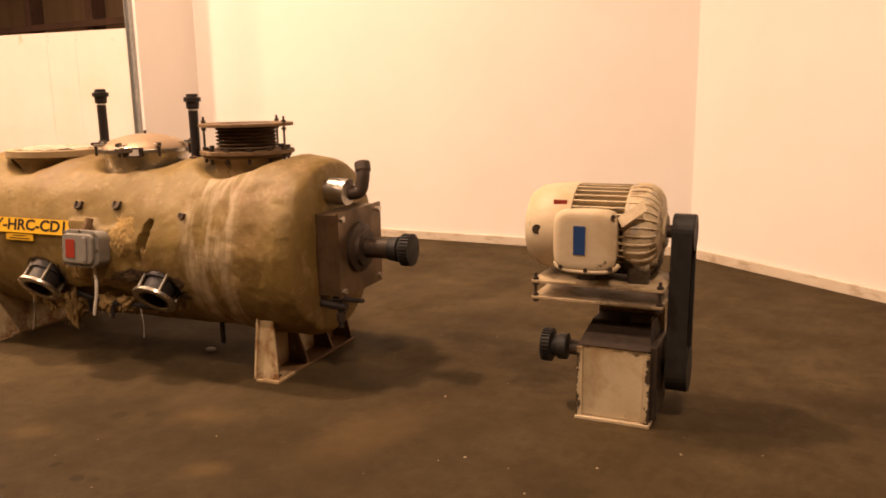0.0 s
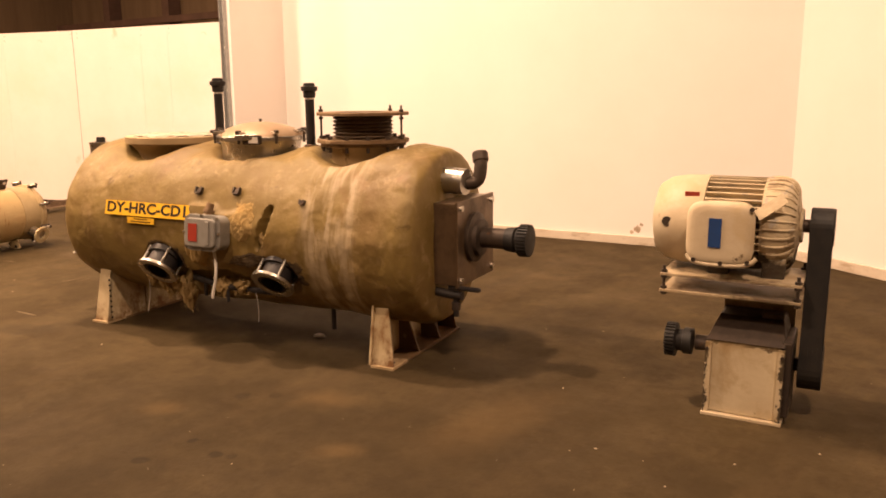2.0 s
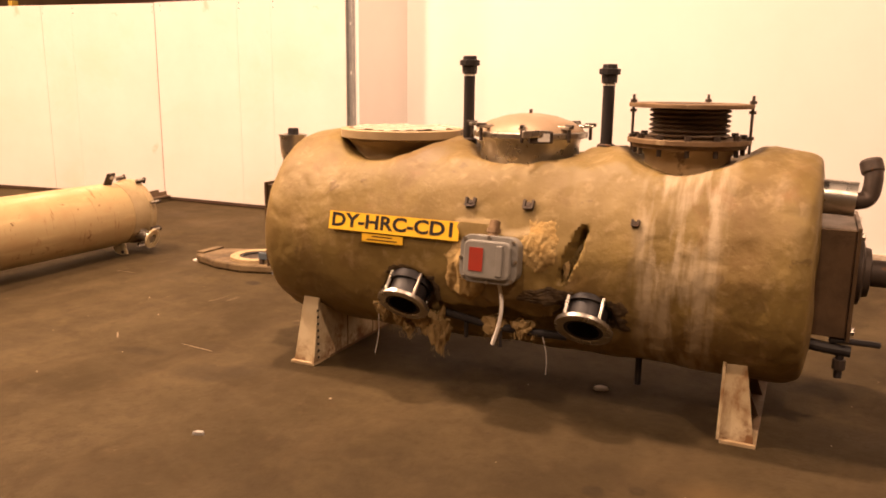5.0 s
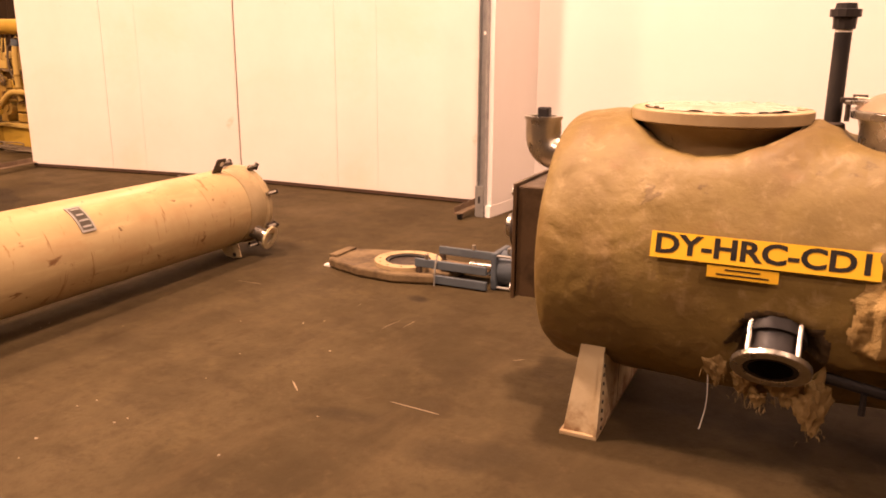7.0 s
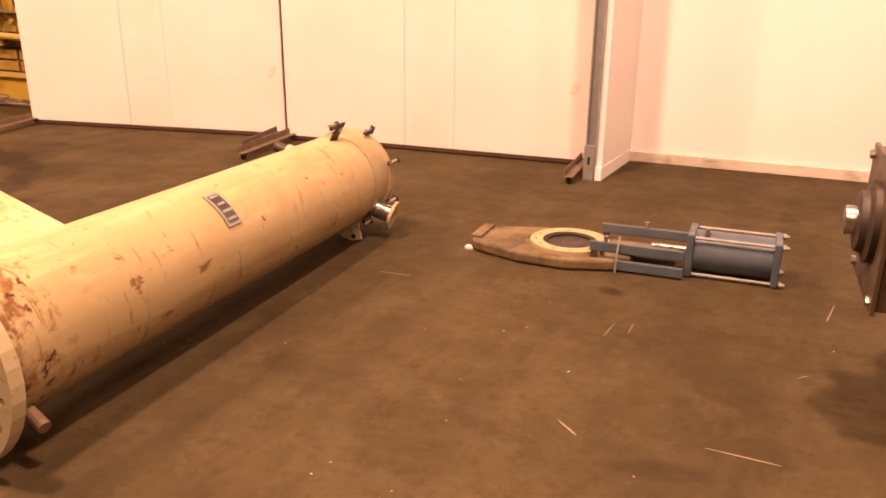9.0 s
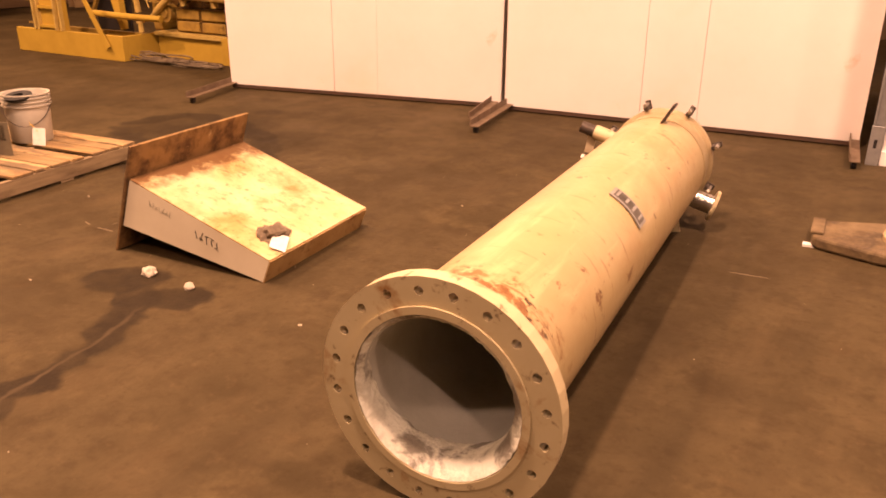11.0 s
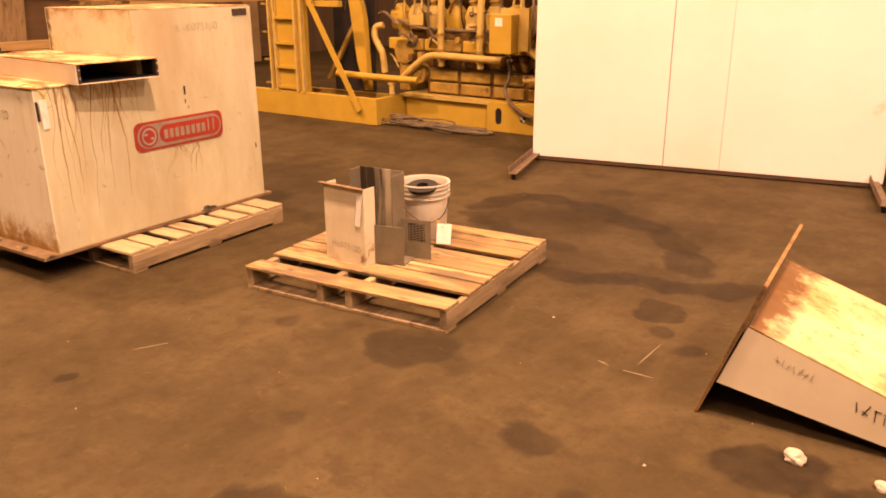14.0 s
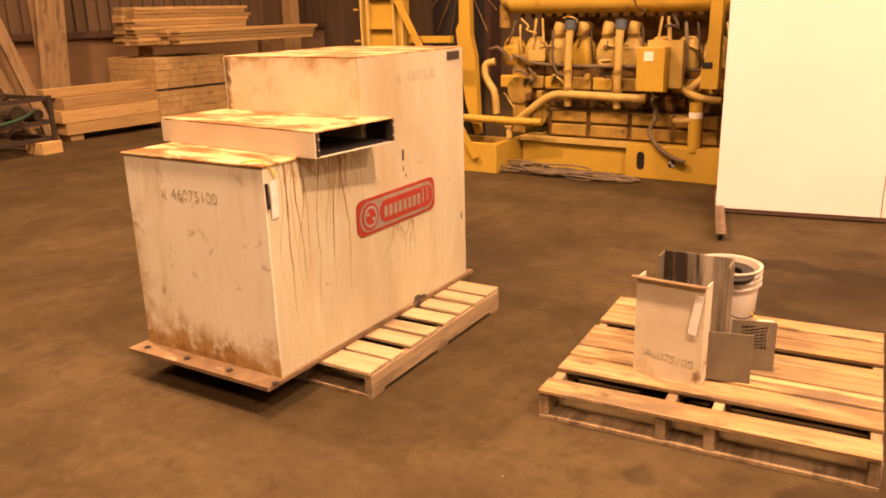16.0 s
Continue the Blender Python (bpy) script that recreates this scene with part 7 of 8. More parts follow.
b = BM()
span(b, (0.903, -0.0655, 0.145), (0.9295, -0.0632, 0.17))
span(b, (0.9305, -0.0655, 0.12), (0.957, -0.0632, 0.1445))
part("mark_quarter", b, WHITE_SCRAP, rd)
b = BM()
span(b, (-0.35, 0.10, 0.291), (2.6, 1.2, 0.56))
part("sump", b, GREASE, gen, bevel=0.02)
for k in range(7):
    b = BM()
    x = -0.30 + k * 0.40
    span(b, (x, 0.075, 0.31), (x + 0.36, 0.0995, 0.42))
    part("sump_cover", b, CAT_DIRTY, gen, bevel=0.012)
    b = BM()
    span(b, (x, 0.075, 0.44), (x + 0.36, 0.0995, 0.55))
    part("crankcase_cover", b, CAT_DIRTY, gen, bevel=0.012)
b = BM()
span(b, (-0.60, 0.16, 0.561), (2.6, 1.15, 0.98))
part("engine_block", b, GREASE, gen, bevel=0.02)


def cylinder_cover(x, tall, mat):
    """A squarish rounded cover that narrows to a shoulder; the tall ones carry a round neck with a bent cap."""
    m = pose(x, 0.22, 0.965, 12, 0, 0)
    b = BM()
    rows = []
    for z, w in ((0.0, 0.090), (0.012, 0.101), (0.115, 0.103), (0.155, 0.099), (0.19, 0.084), (0.225, 0.066), (0.24, 0.056)):
        row = []
        for i in range(28):
            a = 2 * math.pi * i / 28
            ca, sa = math.cos(a), math.sin(a)
            row.append(b.verts.new(m @ Vector((w * math.copysign(abs(ca) ** 0.6, ca), w * math.copysign(abs(sa) ** 0.6, sa), z))))
        rows.append(row)
    for p, q in zip(rows, rows[1:]):
        for i in range(28):
            b.faces.new((p[i], p[(i + 1) % 28], q[(i + 1) % 28], q[i]))
    b.faces.new(rows[0][::-1])
    b.faces.new(rows[-1])
    bmesh.ops.recalc_face_normals(b, faces=b.faces)
    cover = part("cylinder_cover", b, mat, gen, "squarish yellow cylinder cover with rounded shoulders", smooth=True)
    b = BM()
    ring(b, m @ Vector((0, 0, 0.158)), m @ Vector((0, 0, 0.166)), 0.06, 0.1035, 24)
    part("cover_flange", b, CAT_DIRTY, cover, smooth=True)
    if tall:
        b = BM()
        pipe(b, [m @ Vector((0, 0, 0.241)), m @ Vector((0, 0, 0.31)), m @ Vector((0.012, 0.03, 0.37))], 0.050, 16, 3)
        neck = part("neck", b, CAT_PALE, cover, smooth=True)
        b = BM()
        ring(b, m @ Vector((0, 0, 0.272)), m @ Vector((0, 0, 0.290)), 0.04, 0.060, 20)
        part("clamp", b, CAT_DIRTY, neck, smooth=True)
    if x < -0.6 or x > 0.6 or 0 < x < 0.3:
        b = BM()
        box(b, (0, -0.1045, 0.07), (0.06, 0.003, 0.035), m)
        part("label_plate", b, DIRTY_PAPER, cover)


for k in range(9):
    x = -0.762 + k * 0.2435
    b = BM()
    span(b, (x - 0.112, 0.10, 0.735), (x + 0.112, 0.1595, 0.855))
    part("side_cover", b, CAT_DIRTY if k % 2 else CAT, gen, bevel=0.015)
    cylinder_cover(x, k in (2, 3, 4, 5), CAT_PALE if k % 3 else CAT)
    b = BM()
    pipe(b, [(x + 0.115, 0.16, 0.96), (x + 0.12, 0.10, 1.10), (x + 0.10, 0.12, 1.25), (x + 0.06, 0.2, 1.32)], 0.010, 8, 3)
    part("fuel_line", b, HOSE if k % 2 else CAT_PALE, gen)
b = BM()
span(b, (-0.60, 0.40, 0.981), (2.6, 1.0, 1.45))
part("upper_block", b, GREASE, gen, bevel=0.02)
for x in (-0.100, 0.380):
    b = BM()
    pipe(b, [(x, 0.02, 0.60), (x, 0.0, 0.70), (x + 0.005, 0.0, 1.20), (x + 0.01, 0.03, 1.34)], 0.036, 14, 2)
    ri = part("riser_pipe", b, CAT_PALE, gen, "upright yellow pipe with a dark top coupling", smooth=True)
    b = BM()
    cyl(b, (x + 0.008, 0.02, 1.28), (x + 0.01, 0.03, 1.36), 0.052, n=16)
    part("coupling", b, BLUE_PAINT, ri, smooth=True)
    for z in (0.66, 0.74, 0.90):
        b = BM()
        ring(b, (x, 0.0, z), (x, 0.0, z + 0.03), 0.034, 0.046, 16)
        part("collar", b, CAT_DIRTY, ri, smooth=True)
for xs, w in (((-0.52, -0.37), 0.012), ((0.69, 0.82), 0.012)):
    b = BM()
    xm = sum(xs) / 2
    for x in xs:
        pipe(b, [(x, 0.06, 1.02), (xm + (x - xm) * 0.4, 0.10, 1.38)], w, 8)
    span(b, (xs[0] - 0.01, 0.045, 1.0), (xs[1] + 0.01, 0.06, 1.10))
    part("lifting_bracket", b, CAT_PALE, gen)
b = BM()
pipe(b, [(-0.60, 0.0, 0.45), (-0.49, -0.02, 0.53), (-0.35, -0.02, 0.64), (-0.22, -0.02, 0.705), (0.0, -0.02, 0.705), (0.66, -0.02, 0.69)], 0.038, 14, 3)
part("water_pipe", b, CAT_PALE, gen, "bent yellow water pipe along the side", smooth=True)
b = BM()
pipe(b, [(-1.35, -0.22, 0.475), (-0.9, -0.22, 0.462), (-0.28, -0.16, 0.455)], 0.036, 14, 2)
lp = part("low_pipe", b, CAT, gen, "low yellow suction pipe", smooth=True)
b = BM()
cyl(b, (-0.62, -0.17, 0.40), (-0.62, -0.17, 0.295), 0.03, n=12)
cyl(b, (-0.62, -0.17, 0.395), (-0.62, -0.17, 0.415), 0.048, n=12)
part("pipe_leg", b, CAT_PALE, lp)
b = BM()
pipe(b, [(-0.90, 0.05, 0.985), (-1.00, 0.02, 0.965), (-0.99, 0.0, 0.86), (-0.93, 0.0, 0.77), (-0.872, 0.0, 0.70), (-0.87, 0.02, 0.49)], 0.036, 14, 3)
part("bypass_pipe", b, CAT_PALE, gen, "bent yellow bypass pipe", smooth=True)
b = BM()
cyl(b, (-0.42, 0.02, 0.50), (-0.42, 0.14, 0.50), 0.10, n=24)
cyl(b, (-0.42, 0.0, 0.50), (-0.42, 0.019, 0.50), 0.05, n=16)
part("water_pump", b, CAT_DIRTY, gen, smooth=True)
b = BM()
cyl(b, (-0.66, 0.1, 0.72), (-0.66, 0.158, 0.72), 0.13, n=28)
part("front_cover", b, CAT_DIRTY, gen, smooth=True)
b = BM()
span(b, (-0.75, 0.12, 0.291), (-0.6005, 1.0, 1.05))
part("front_housing", b, CAT_DIRTY, gen, bevel=0.02)
b = BM()
cyl(b, (-0.76, 0.16, 1.525), (2.6, 0.16, 1.50), 0.098, n=24)
ex = part("exhaust_manifold", b, CAT, gen, "long yellow exhaust manifold along the top", smooth=True)
b = BM()
pipe(b, [(-0.90, 0.2, 1.75), (-0.84, 0.16, 1.53), (-0.76, 0.16, 1.525)], 0.06, 14, 3)
part("manifold_elbow", b, CAT_DIRTY, ex, smooth=True)
b = BM()
cyl(b, (-0.87, 0.2, 1.30), (-0.87, 0.2, 1.52), 0.055, n=16)
part("thermostat", b, CAT_DIRTY, gen, smooth=True)
b = BM()
span(b, (0.641, -0.24, 0.778), (0.880, -0.10, 1.139))
cbx = part("control_box", b, CAT, gen, "yellow control box with a small white label", bevel=0.006)
b = BM()
span(b, (0.705, -0.2435, 1.03), (0.785, -0.2405, 1.105))
part("label_plate", b, WHITE_SCRAP, cbx)
b = BM()
span(b, (0.68, -0.0995, 0.80), (0.985, -0.04, 1.19))
part("back_board", b, CAT_PALE, cbx)
b = BM()
cyl(b, (1.10, -0.02, 0.26), (1.10, -0.02, 0.68), 0.055, n=20)
fb = part("filter_body", b, CAT, gen, "upright yellow filter", smooth=True)
b = BM()
ring(b, (1.10, -0.02, 0.55), (1.10, -0.02, 0.60), 0.05, 0.0565, 20)
part("white_band", b, WHITE_SCRAP, fb)
b = BM()
pipe(b, [(0.70, 0.02, 0.70), (0.78, -0.05, 0.55), (0.70, -0.06, 0.42), (0.80, -0.1, 0.30), (0.97, -0.12, 0.20), (1.06, -0.10, 0.18)], 0.019, 10, 3)
part("hose", b, LINE, gen, "dusty black hose")
for pts, r in (([(-0.72, 0.08, 1.05), (-0.45, 0.05, 0.965), (0.1, 0.05, 0.955), (0.7, 0.05, 0.965), (1.2, 0.05, 0.93)], 0.016), ([(-0.80, 0.10, 1.15), (-0.72, 0.06, 1.22), (-0.68, 0.06, 1.36)], 0.012), ([(0.95, -0.02, 0.80), (1.10, -0.05, 0.72), (1.3, -0.02, 0.70)], 0.03),
               ([(0.92, -0.05, 0.52), (1.1, -0.04, 0.53)], 0.025), ([(-0.26, 0.02, 1.28), (-0.27, 0.01, 1.05), (-0.24, 0.02, 0.90), (-0.17, 0.05, 0.86)], 0.013), ([(0.95, 0.05, 1.33), (0.98, 0.0, 1.20), (0.99, 0.0, 0.95), (0.90, 0.0, 0.80)], 0.016),
               ([(-0.95, 0.05, 1.10), (-0.82, 0.0, 1.13), (-0.75, 0.05, 1.02)], 0.018), ([(1.2, 0.0, 1.05), (1.15, -0.02, 0.88), (1.05, -0.02, 0.80), (1.0, 0.0, 0.76)], 0.035)):
    b = BM()
    pipe(b, pts, r, 8, 3)
    part("service_line", b, LINE if r < 0.02 else CAT_PALE, gen, smooth=True)
for k in range(7):
    b = BM()
    x = -0.5 + k * 0.28
    cyl(b, (x, 0.06, 0.86), (x, 0.0995, 0.86), 0.045 if k % 2 else 0.03, n=14)
    part("breather_cap", b, CAT_DIRTY, gen, smooth=True)
b = BM()
prism(b, [(1.20, 0.82), (1.34, 0.82), (1.34, 2.3), (1.25, 2.3), (1.24, 1.05), (1.20, 1.0)], 0.08, pose(0, -0.30, 0))
ub = part("end_upright", b, CAT, gen, "yellow upright bracket", bevel=0.004)
b = BM()
span(b, (1.205, -0.303, 0.98), (1.29, -0.3005, 1.03))
part("dark_clip", b, BLACK, ub)
# wiring and small lines over the engine's flank
rng = random.Random(31)
for k in range(34):
    x, z = rng.uniform(-0.75, 1.35), rng.choice((0.60, 0.78, 0.98, 1.12, 1.38))
    pts = [(x, 0.09, z)]
    for _ in range(rng.choice((2, 3))):
        pts.append((pts[-1][0] + rng.uniform(-0.10, 0.12), rng.uniform(0.0, 0.10), pts[-1][2] + rng.uniform(-0.10, 0.12)))
    b = BM()
    pipe(b, pts, rng.choice((0.006, 0.009, 0.013)), 6, 2)
    part("small_line", b, rng.choice((HOSE, LINE, GREASE, CAT_PALE)), gen)
for k in range(16):
    b = BM()
    x = -0.55 + k * 0.125
    span(b, (x - 0.03, 0.06, 0.625 + 0.03 * (k % 3)), (x + 0.03, 0.158, 0.70 + 0.02 * (k % 2)))
    part("flank_casting", b, CAT_DIRTY if k % 2 else GREASE, gen, bevel=0.01)
for k in range(20):
    b = BM()
    cyl(b, (-0.7 + k * 0.11, 0.25, 1.38), (-0.7 + k * 0.11, 0.25, 1.46), 0.02, n=8)
    part("injector", b, HOSE if k % 3 else GREASE, gen)
# radiator frame at the engine's end
rad = thing("radiator_frame", pose(-15.22, 6.69, 0, 0, 0, 4.95) @ Matrix.Scale(1.063, 4), "yellow radiator frame with ribbed panel and long diagonal brace", "radiator frame")
b = BM()
span(b, (-1.90, 0.0, 0.0), (0.0, 0.06, 0.275))
part("base_face", b, CAT, rad, bevel=0.004)
b = BM()
span(b, (-0.06, 0.0605, 0.0), (0.0, 0.62, 0.275))
part("base_end", b, CAT, rad, bevel=0.004)
b = BM()
span(b, (-1.90, 0.55, 0.0), (-0.0605, 0.62, 0.24))
span(b, (-1.90, 0.0605, 0.0), (-0.0605, 0.5495, 0.06))
part("base_floor", b, CAT_DIRTY, rad)
b = BM()
span(b, (-1.53, 0.03, 0.276), (-1.00, 0.09, 2.6))
pn = part("side_panel", b, CAT, rad, "ribbed yellow side panel")
for x in (-1.52, -1.44, -1.13, -1.03):
    b = BM()
    span(b, (x, -0.015, 0.276), (x + 0.025, 0.0295, 2.6))
    part("upright_rib", b, CAT_PALE, pn)
for z in (0.30, 0.52, 0.78, 1.05, 1.32, 1.60, 1.9):
    b = BM()
    span(b, (-1.41, -0.01, z), (-1.135, 0.0295, z + 0.03))
    part("cross_rib", b, CAT, pn)
for z in (0.34, 0.6, 0.9, 1.2, 1.5):
    b = BM()
    span(b, (-1.60, -0.02, z), (-1.535, 0.02, z + 0.02))
    part("hinge_tab", b, CAT_DIRTY, pn)
b = BM()
prism(b, [(-0.12, 0.60), (-0.02, 0.30), (0.03, 0.30), (-0.01, 1.05), (-0.06, 1.25), (-0.06, 2.6), (-0.18, 2.6), (-0.18, 1.37), (-0.22, 1.30), (-0.20, 1.15)], 0.08, pose(-0.42, 0.35, 0))
part("end_column", b, CAT, rad, "tapered yellow end column", bevel=0.004)
b = BM()
span(b, (-1.0, 0.06, 1.19), (-0.52, 0.12, 1.25))
part("cross_beam", b, CAT, rad)
b = BM()
span(b, (-1.0, 0.06, 2.3), (-0.60, 0.12, 2.4))
part("cross_beam", b, CAT, rad)
dirv = pose(-0.20, -0.045, 0.14) @ Matrix.Rotation(math.atan2(-0.74, 1.26), 4, "Y")
b = BM()
span(b, (-0.035, 0, 0), (0.035, 0.012, 2.9), dirv)
span(b, (-0.035, 0.0125, 0), (-0.023, 0.04, 2.9), dirv)
part("diagonal_brace", b, CAT, rad, "long yellow angle brace", bevel=0.002)
b = BM()
span(b, (-0.30, 0.30, 0.28), (-0.26, 0.34, 1.1), pose(-0.95, 0.1, 0, 0, 34, 0))
part("inner_brace", b, CAT_DIRTY, rad)
b = BM()
span(b, (-1.0, 0.5, 0.26), (-0.42, 0.53, 2.6))
part("radiator_core", b, BLACK, rad, "dark radiator core")
for k in range(9):
    b = BM()
    a = radians(-10 + k * 20)
    pipe(b, [(-0.64, 0.47, 1.85), (-0.64 + 0.75 * math.cos(a) * 0.6, 0.47, 1.85 - 0.75 * math.sin(a))], 0.006, 6)
    part("guard_wire", b, GREASE, rad)
# heap of cable on the floor
rng = random.Random(3)
cables = thing("cable_heap", pose(-14.631, 6.972, 0, 0, 0, 5) @ Matrix.Scale(1.067, 4), "loose heap of grey cable on the floor beside the skid", "cable")
for k in range(26):
    b = BM()
    c = rng.uniform(-0.50, 0.55)
    rr = rng.uniform(0.08, 0.26)
    pts = []
    for s in range(12):
        a = s / 11 * 2 * math.pi * rng.uniform(0.8, 1.0) + k
        pts.append((c + rr * 1.5 * math.cos(a) + rng.gauss(0, 0.015), -0.05 + rr * 0.55 * math.sin(a), 0.012 + 0.006 * (k % 5) + 0.09 * max(0, math.sin(a * 0.5 + k)) * rng.uniform(0.6, 1.0) * max(0.25, 0.9 - abs(c + 0.25))))
    pipe(b, pts, rng.choice((0.005, 0.006, 0.008)), 6, 2)
    part("cable_loop", b, material("grey_cable_%d" % k, (0.19, 0.145, 0.095), (0.09, 0.066, 0.042), rough=0.6, scale=10, bump=0.0) if k == 0 else bpy.data.materials["grey_cable_0"], cables)

# ---------------------------------------------------------------- timber store
TIMBER = material("sawn_timber", (0.41, 0.272, 0.115), (0.28, 0.170, 0.068), rough=0.75, scale=4, bump=0.25, bump_scale=25, stretch=(6, 0.5, 6), spots=(0.20, 0.11, 0.05), spot_scale=3, spot_cut=0.58, spot_soft=0.1, piece=0.3)


def stack(name, m, label, rows, seed):
    """Boards laid in rows: y along the board, z up. rows: (z, thickness, [(x, width, y0, y1)...])."""
    rng = random.Random(seed)
    t = thing(name, m, label, "timber")
    for z, th, cells in rows:
        for x, w, y0, y1 in cells:
            b = BM()
            span(b, (x, y0 + rng.uniform(-0.05, 0.05), z), (x + w - 0.006, y1 + rng.uniform(-0.08, 0.08), z + th - 0.006))
            part("board", b, TIMBER, t, bevel=0.003)
    return t


stack("beam_stack", pose(-21.376, 5.529, 0, 0, 0, 2.57), "stack of heavy pale timber beams on bearers against the hall wall", [(0.0, 0.09, [(-0.5, 0.45, 0.1, 0.2), (-0.5, 0.45, 1.6, 1.7)]), (0.09, 0.16, [(-0.25, 0.25, 0, 2.4), (-0.52, 0.26, 0, 2.4)]), (0.25, 0.17, [(-0.25, 0.25, 0, 2.3), (-0.52, 0.26, 0, 2.3)]),
      (0.42, 0.16, [(-0.28, 0.25, 0.0, 2.0), (-0.55, 0.26, 0, 2.1)]), (0.58, 0.12, [(-0.45, 0.25, -0.1, 1.9)])], 1)
END_GRAIN = blotch(material("end_grain_timber", (0.43, 0.295, 0.13), (0.33, 0.205, 0.085), rough=0.8, scale=9, bump=0.2, piece=0.10), 7.0, 0.56, 0.66, (0.24, 0.135, 0.055), 0.7)
bundle = thing("board_bundle", pose(-21.40, 6.99, 0, 0, 0, 2.0), "banded bundle of pale boards stacked end on by the hall wall", "timber")
rng = random.Random(12)
for y in (0.1, 1.0):
    b = BM()
    span(b, (-1.2, y, 0.0), (-0.05, y + 0.12, 0.10))
    part("bearer", b, TIMBER, bundle)
for layer_ in range(10):
    z, y = 0.1005 + layer_ * 0.088 + (0.03 if layer_ > 4 else 0), 0.0
    while y < 1.20:
        w = min(rng.choice((0.14, 0.19, 0.24)), 1.30 - y)
        b = BM()
        span(b, (-1.2, y, z), (rng.uniform(-0.012, 0.0), y + w - 0.004, z + 0.085))
        part("board", b, END_GRAIN, bundle, bevel=0.003)
        y += w
for z in (0.545,):
    b = BM()
    span(b, (0.001, -0.004, z), (0.004, 1.30, z + 0.022))
    part("steel_band", b, BLACK, bundle, "black steel band")
stack("long_board_rack", pose(-21.423, 6.89, 0, 0, 0, 2.57), "long rough boards stacked on a rack above the floor", [(0.0, 1.19, [(-0.75, 0.12, 0.4, 0.55), (-0.75, 0.12, 2.8, 2.95)])] + [(1.19 + k * 0.055, 0.055, [(-0.02, 0.2, 0.45, 3.3), (-0.24, 0.2, 0.4, 3.35)]) for k in range(4)] +
      [(1.19 + k * 0.055, 0.055, [(-0.75, 0.25, 0.0, 2.2), (-0.48, 0.2, 0.05, 2.2)]) for k in range(10)], 3)
WEATHERED = blotch(material("weathered_plank", (0.26, 0.175, 0.09), (0.15, 0.095, 0.048), rough=0.8, scale=4, bump=0.3, stretch=(6, 6, 0.5)), 4.0, 0.5, 0.64, (0.07, 0.045, 0.025), 0.8, (3, 3, 0.7))
for x, y, w, h, lean, roll, k in ((-21.95, 5.70, 0.40, 3.0, -3, -6, 2), (-21.461, 5.38, 0.15, 2.6, -10, 13, 0), (-21.666, 5.234, 0.13, 2.5, -8, 17, 1)):
    t = thing("leaning_plank", pose(x, y, 0, roll, lean, 0), "tall rough plank leaning against the hall wall", "plank", "leaning planks")
    b = BM()
    span(b, (-0.03, -w / 2, 0.0), (0.03, w / 2, h))
    part("plank", b, WEATHERED, t, bevel=0.004)
# rack with machine parts
rack = thing("parts_rack", pose(-20.64, 4.205, 0, 0, 0, 9.0) @ Matrix.Scale(1.025, 4), "low dark steel rack holding greasy machine parts on timber blocks", "rack")
b = BM()
for z in (0.62, 0.34, 0.14):
    span(b, (-0.03, -1.6, z), (0.0, 0.85, z + 0.05))
    span(b, (-0.8, -1.6, z), (-0.77, 0.85, z + 0.05))
    for y in (-1.0, -0.2, 0.8):
        span(b, (-0.7695, y, z), (-0.0305, y + 0.05, z + 0.05))
part("rail", b, DARK_STEEL, rack)
for x in (-0.04, -0.8):
    for y in (-1.6, -0.4, 0.80):
        b = BM()
        span(b, (x + 0.0405 if x > -0.1 else x - 0.0405, y, 0.1), (x + 0.08 if x > -0.1 else x - 0.001, y + 0.05, 0.68))
        part("upright", b, DARK_STEEL, rack)
for k in range(9):
    b = BM()
    y = -1.4 + k * 0.26
    cyl(b, (-0.6, y, 0.45 + 0.05 * (k % 3)), (-0.08, y + 0.05, 0.45 + 0.04 * (k % 2)), 0.07 + 0.03 * (k % 2), n=14)
    part("machine_part", b, HOSE if k % 3 else DARK_STEEL, rack)
for y in (0.72, -0.6):
    b = BM()
    span(b, (-0.2, y - 0.15, 0.0), (0.12, y + 0.12, 0.14))
    part("timber_block", b, TIMBER, rack, "pale timber block", bevel=0.004)
b = BM()
pipe(b, [(0.02, -1.0, 0.5), (0.06, -0.5, 0.42), (0.08, 0.0, 0.40), (0.04, 0.4, 0.44), (-0.1, 0.7, 0.5)], 0.018, 8, 3)
part("green_hose", b, material("green_hose", (0.03, 0.09, 0.05), (0.02, 0.05, 0.03), rough=0.5, scale=10, bump=0.0), rack)

# ---------------------------------------------------------------- litter
DAMP_WOOL = blotch(material("damp_white_wool", (0.44, 0.38, 0.30), (0.30, 0.25, 0.19), rough=0.9, scale=20, bump=0.8, width=0.16), 14.0, 0.52, 0.62, (0.20, 0.15, 0.10), 0.7)


def flake(name, x, y, sx, sy, turn, mat, label, cat="scrap", h=0.004):
    b = BM()
    n = 9
    rng = random.Random(int(x * 1000) ^ int(y * 977))
    lo = []
    for k in range(n):
        a = 2 * math.pi * k / n
        r = rng.uniform(0.7, 1.1)
        lo.append((sx / 2 * r * math.cos(a), sy / 2 * r * math.sin(a)))
    v0 = [b.verts.new((px, py, 0)) for px, py in lo]
    v1 = [b.verts.new((px * 0.85, py * 0.85, h * rng.uniform(0.6, 1.2))) for px, py in lo]
    b.faces.new(v1)
    b.faces.new(v0[::-1])
    for k in range(n):
        b.faces.new((v0[k], v0[(k + 1) % n], v1[(k + 1) % n], v1[k]))
    ob = part(name, b, mat)
    ob.matrix_world = pose(x, y, 0.0005, 0, 0, turn)
    return tagged(ob, label, cat)


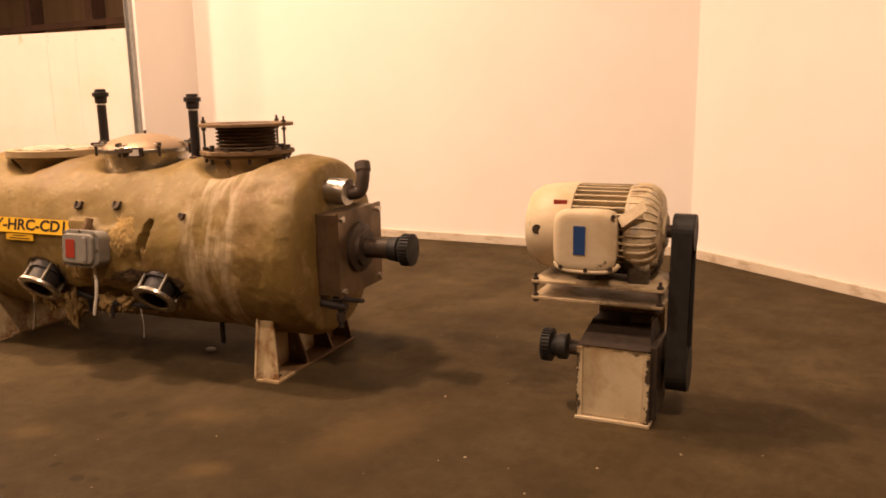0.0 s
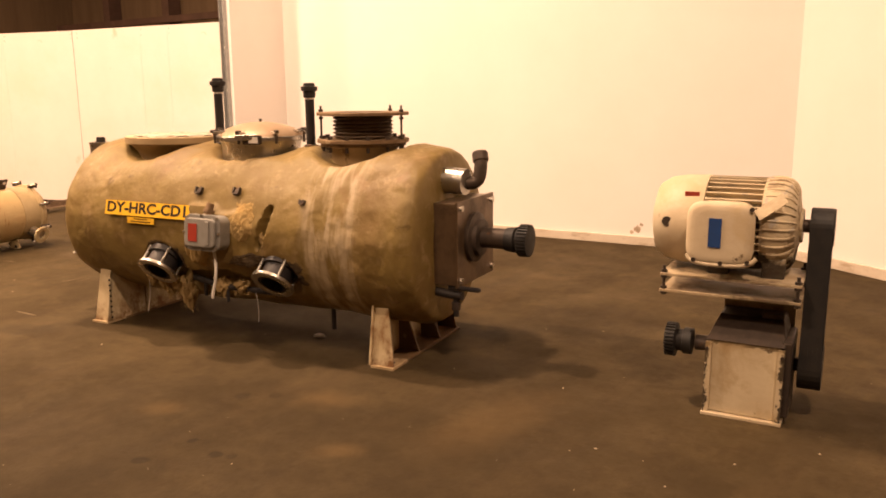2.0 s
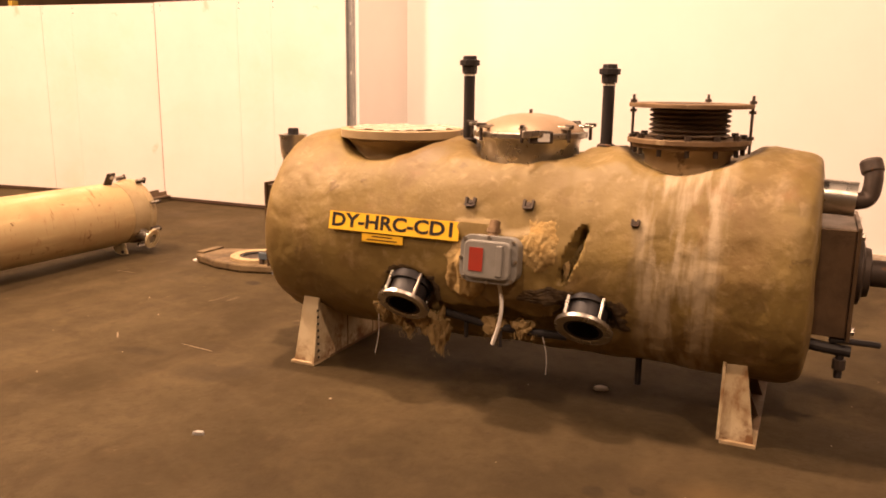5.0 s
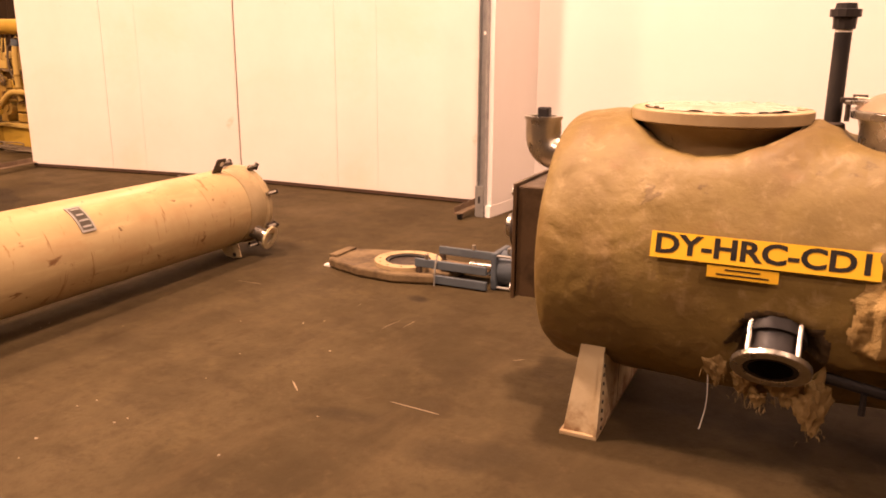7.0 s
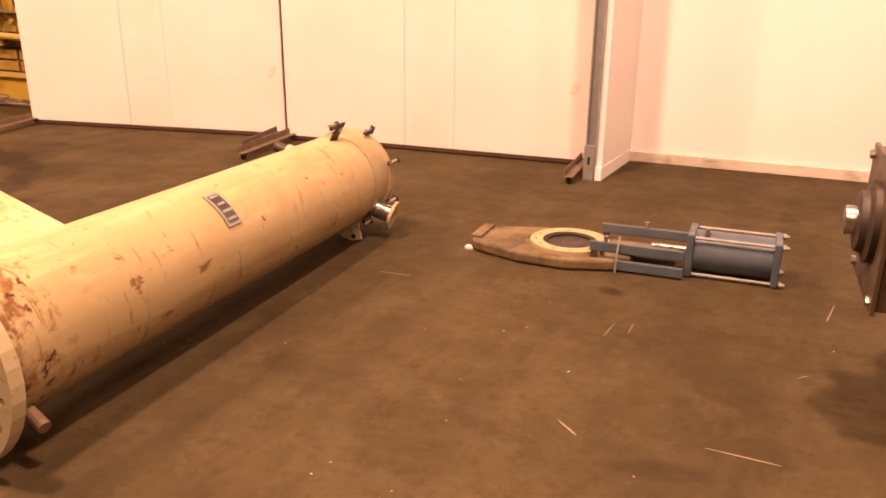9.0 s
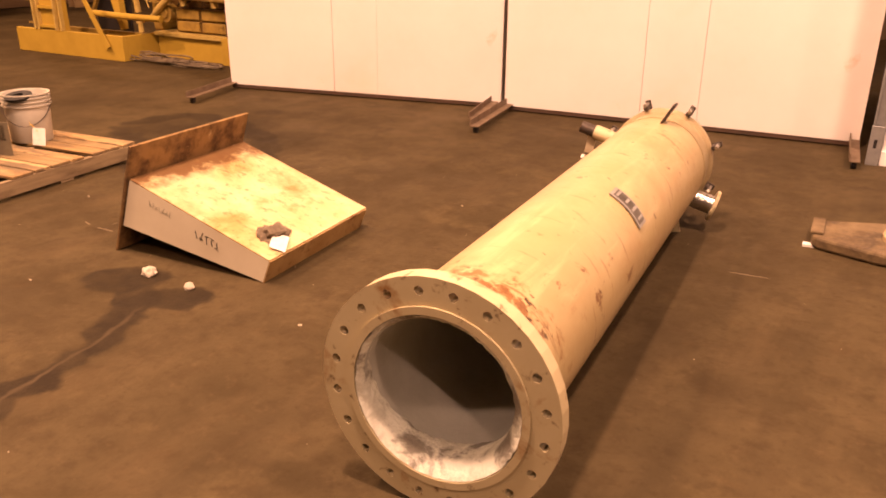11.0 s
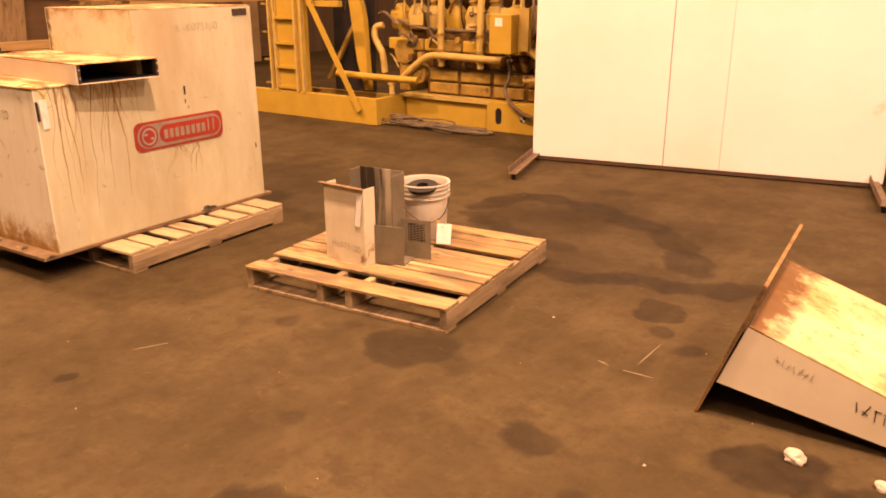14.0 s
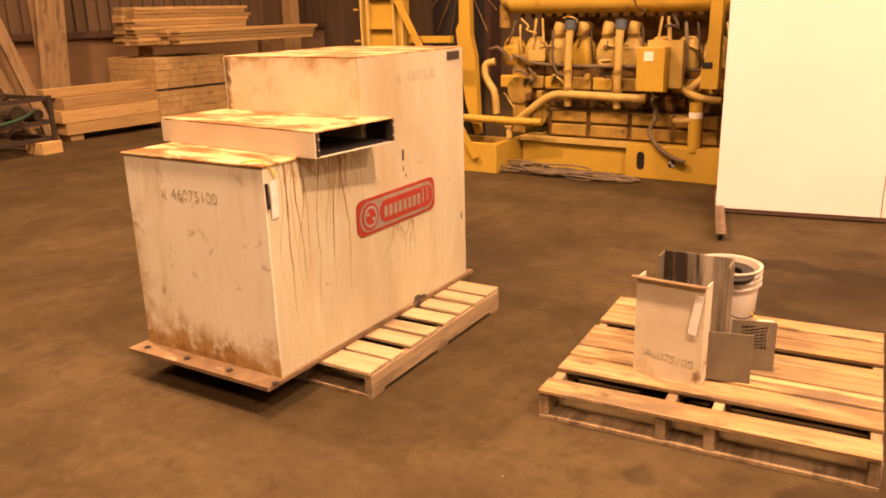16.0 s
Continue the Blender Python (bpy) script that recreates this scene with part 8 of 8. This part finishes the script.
for x, y, s in ((-9.56, 2.858, 0.075), (-9.289, 2.865, 0.051)):
    b = BM()
    bmesh.ops.create_icosphere(b, subdivisions=4, radius=s / 2)
    for v in b.verts:
        d = 1 + 0.45 * noise.fractal(v.co * 24 + Vector((x, y, 0)), 1.0, 2.0, 3)
        v.co = Vector((v.co.x * d, v.co.y * 0.8 * d, max(0.0, v.co.z * 0.6 * d + s * 0.18)))
    ob = part("wool_lump", b, DAMP_WOOL, smooth=True)
    ob.matrix_world = pose(x, y, 0.0)
    tagged(ob, "lump of white insulating wool on the wet floor", "wool")
FLAKE = material("dull_flake", (0.40, 0.33, 0.23), (0.28, 0.22, 0.15), rough=0.8, scale=40, bump=0.2)
SCRATCH = material("chalky_scratch", (0.26, 0.20, 0.13), (0.15, 0.11, 0.07), rough=0.8, scale=30, bump=0.1)
for x, y, n, w, turn in ((-5.45, 3.618, 0.28, 0.010, 4), (-6.007, 3.502, 0.12, 0.014, -35), (-6.136, 4.341, 0.19, 0.007, 90), (-6.058, 4.416, 0.14, 0.006, 95), (-10.418, 3.098, 0.075, 0.010, -10),
                       (-10.254, 3.096, 0.13, 0.010, 8), (-10.298, 3.289, 0.27, 0.007, 92), (-12.062, 1.965, 0.18, 0.008, 66), (-7.314, 4.464, 0.21, 0.006, 10), (-5.346, 4.308, 0.065, 0.007, 51), (-5.312, 5.025, 0.30, 0.012, 86)):
    flake("floor_scratch", x, y, n, w * 0.7, turn, SCRATCH, "pale scratch scored into the concrete floor", "scratch", 0.001)
for x, y, s, mat, label in ((-4.574, 2.897, 0.050, GREY_CAST, "small grey metal offcut on the floor"), (-3.394, 4.34, 0.085, WHITE_SCRAP, "scrap of pale wool on the floor"),
                            *((x, y, n * 0.62, FLAKE, "small pale flake on the floor") for x, y, n in ((-6.588, 2.854, 0.018), (-6.574, 2.933, 0.016), (-6.339, 2.852, 0.018), (-6.327, 2.903, 0.014), (-6.466, 2.612, 0.022), (-6.525, 4.1, 0.018), (-6.147, 3.886, 0.022), (-5.265, 4.607, 0.016), (-9.94, 2.51, 0.024), (-8.645, 2.889, 0.036), (-10.045, 1.619, 0.022), (-8.942, 4.524, 0.022), (-1.74, 4.368, 0.02), (-1.318, 3.813, 0.024), (-0.527, 4.275, 0.02), (-0.793, 3.987, 0.018), (-0.965, 3.652, 0.018), (-5.808, 2.908, 0.02), (-4.377, 3.496, 0.026), (-5.423, 2.357, 0.02), (-10.833, 3.374, 0.022)))):
    flake("paint_flake" if "flake" in label else "floor_scrap", x, y, s, s * 0.6, 30, mat, label, "scrap", 0.012 if s > 0.04 else 0.004)
rng = random.Random(77)
b = BM()
for _ in range(150):
    x, y = rng.uniform(-12.5, 0), rng.uniform(1.4, 5.5)
    s = rng.uniform(0.001, 0.0035)
    box(b, (x, y, s * 0.3), (s * rng.uniform(0.8, 2), s, s * 0.6), None)
tagged(part("floor_grit", b, FLAKE), "scattered pale grit on the concrete floor", "grit", kind="stuff")

# ---------------------------------------------------------------- floodlight behind the partitions
flood = thing("floodlight", pose(-8.232, 12.741, 0, 0, 0, 4.7) @ Matrix.Scale(1.045, 4), "small lit white floodlight on a dark stand behind the partitions", "floodlight")
b = BM()
span(b, (-0.015, 0.02, 0.0), (0.015, 0.05, 0.46))
part("stand", b, DARK_STEEL, flood)
b = BM()
span(b, (-0.16, 0.0, 0.0), (0.16, 0.10, 0.02))
part("base", b, DARK_STEEL, flood)
b = BM()
span(b, (-0.13, 0.0, 0.44), (0.13, 0.08, 0.64))
hs = part("housing", b, DARK_STEEL, flood, bevel=0.006)
GLOW = bpy.data.materials.new("lit_lens")
GLOW.use_nodes = True
GLOW.node_tree.nodes["Principled BSDF"].inputs["Emission Color"].default_value = (1.0, 0.98, 1.0, 1)
GLOW.node_tree.nodes["Principled BSDF"].inputs["Emission Strength"].default_value = 6.0
b = BM()
span(b, (-0.12, -0.006, 0.45), (0.12, -0.001, 0.63))
part("lens", b, GLOW, hs, "bright white lens")

# oily scrap wedged between the cabinet and its pallet
b = BM()
bmesh.ops.create_icosphere(b, subdivisions=3, radius=0.045)
for v in b.verts:
    d = 1 + 0.5 * noise.fractal(v.co * 30, 1.0, 2.0, 3)
    v.co = Vector((v.co.x * 0.7 * d, v.co.y * 1.3 * d, max(0.0, v.co.z * 0.7 * d + 0.02)))
scrap = part("oily_scrap", b, DARK_STEEL, smooth=True)
scrap.matrix_world = pose(-13.326, 3.163, 0.1265, 0, 0, 8)
tagged(scrap, "small dark oily scrap lying on the pallet's deck", "scrap")
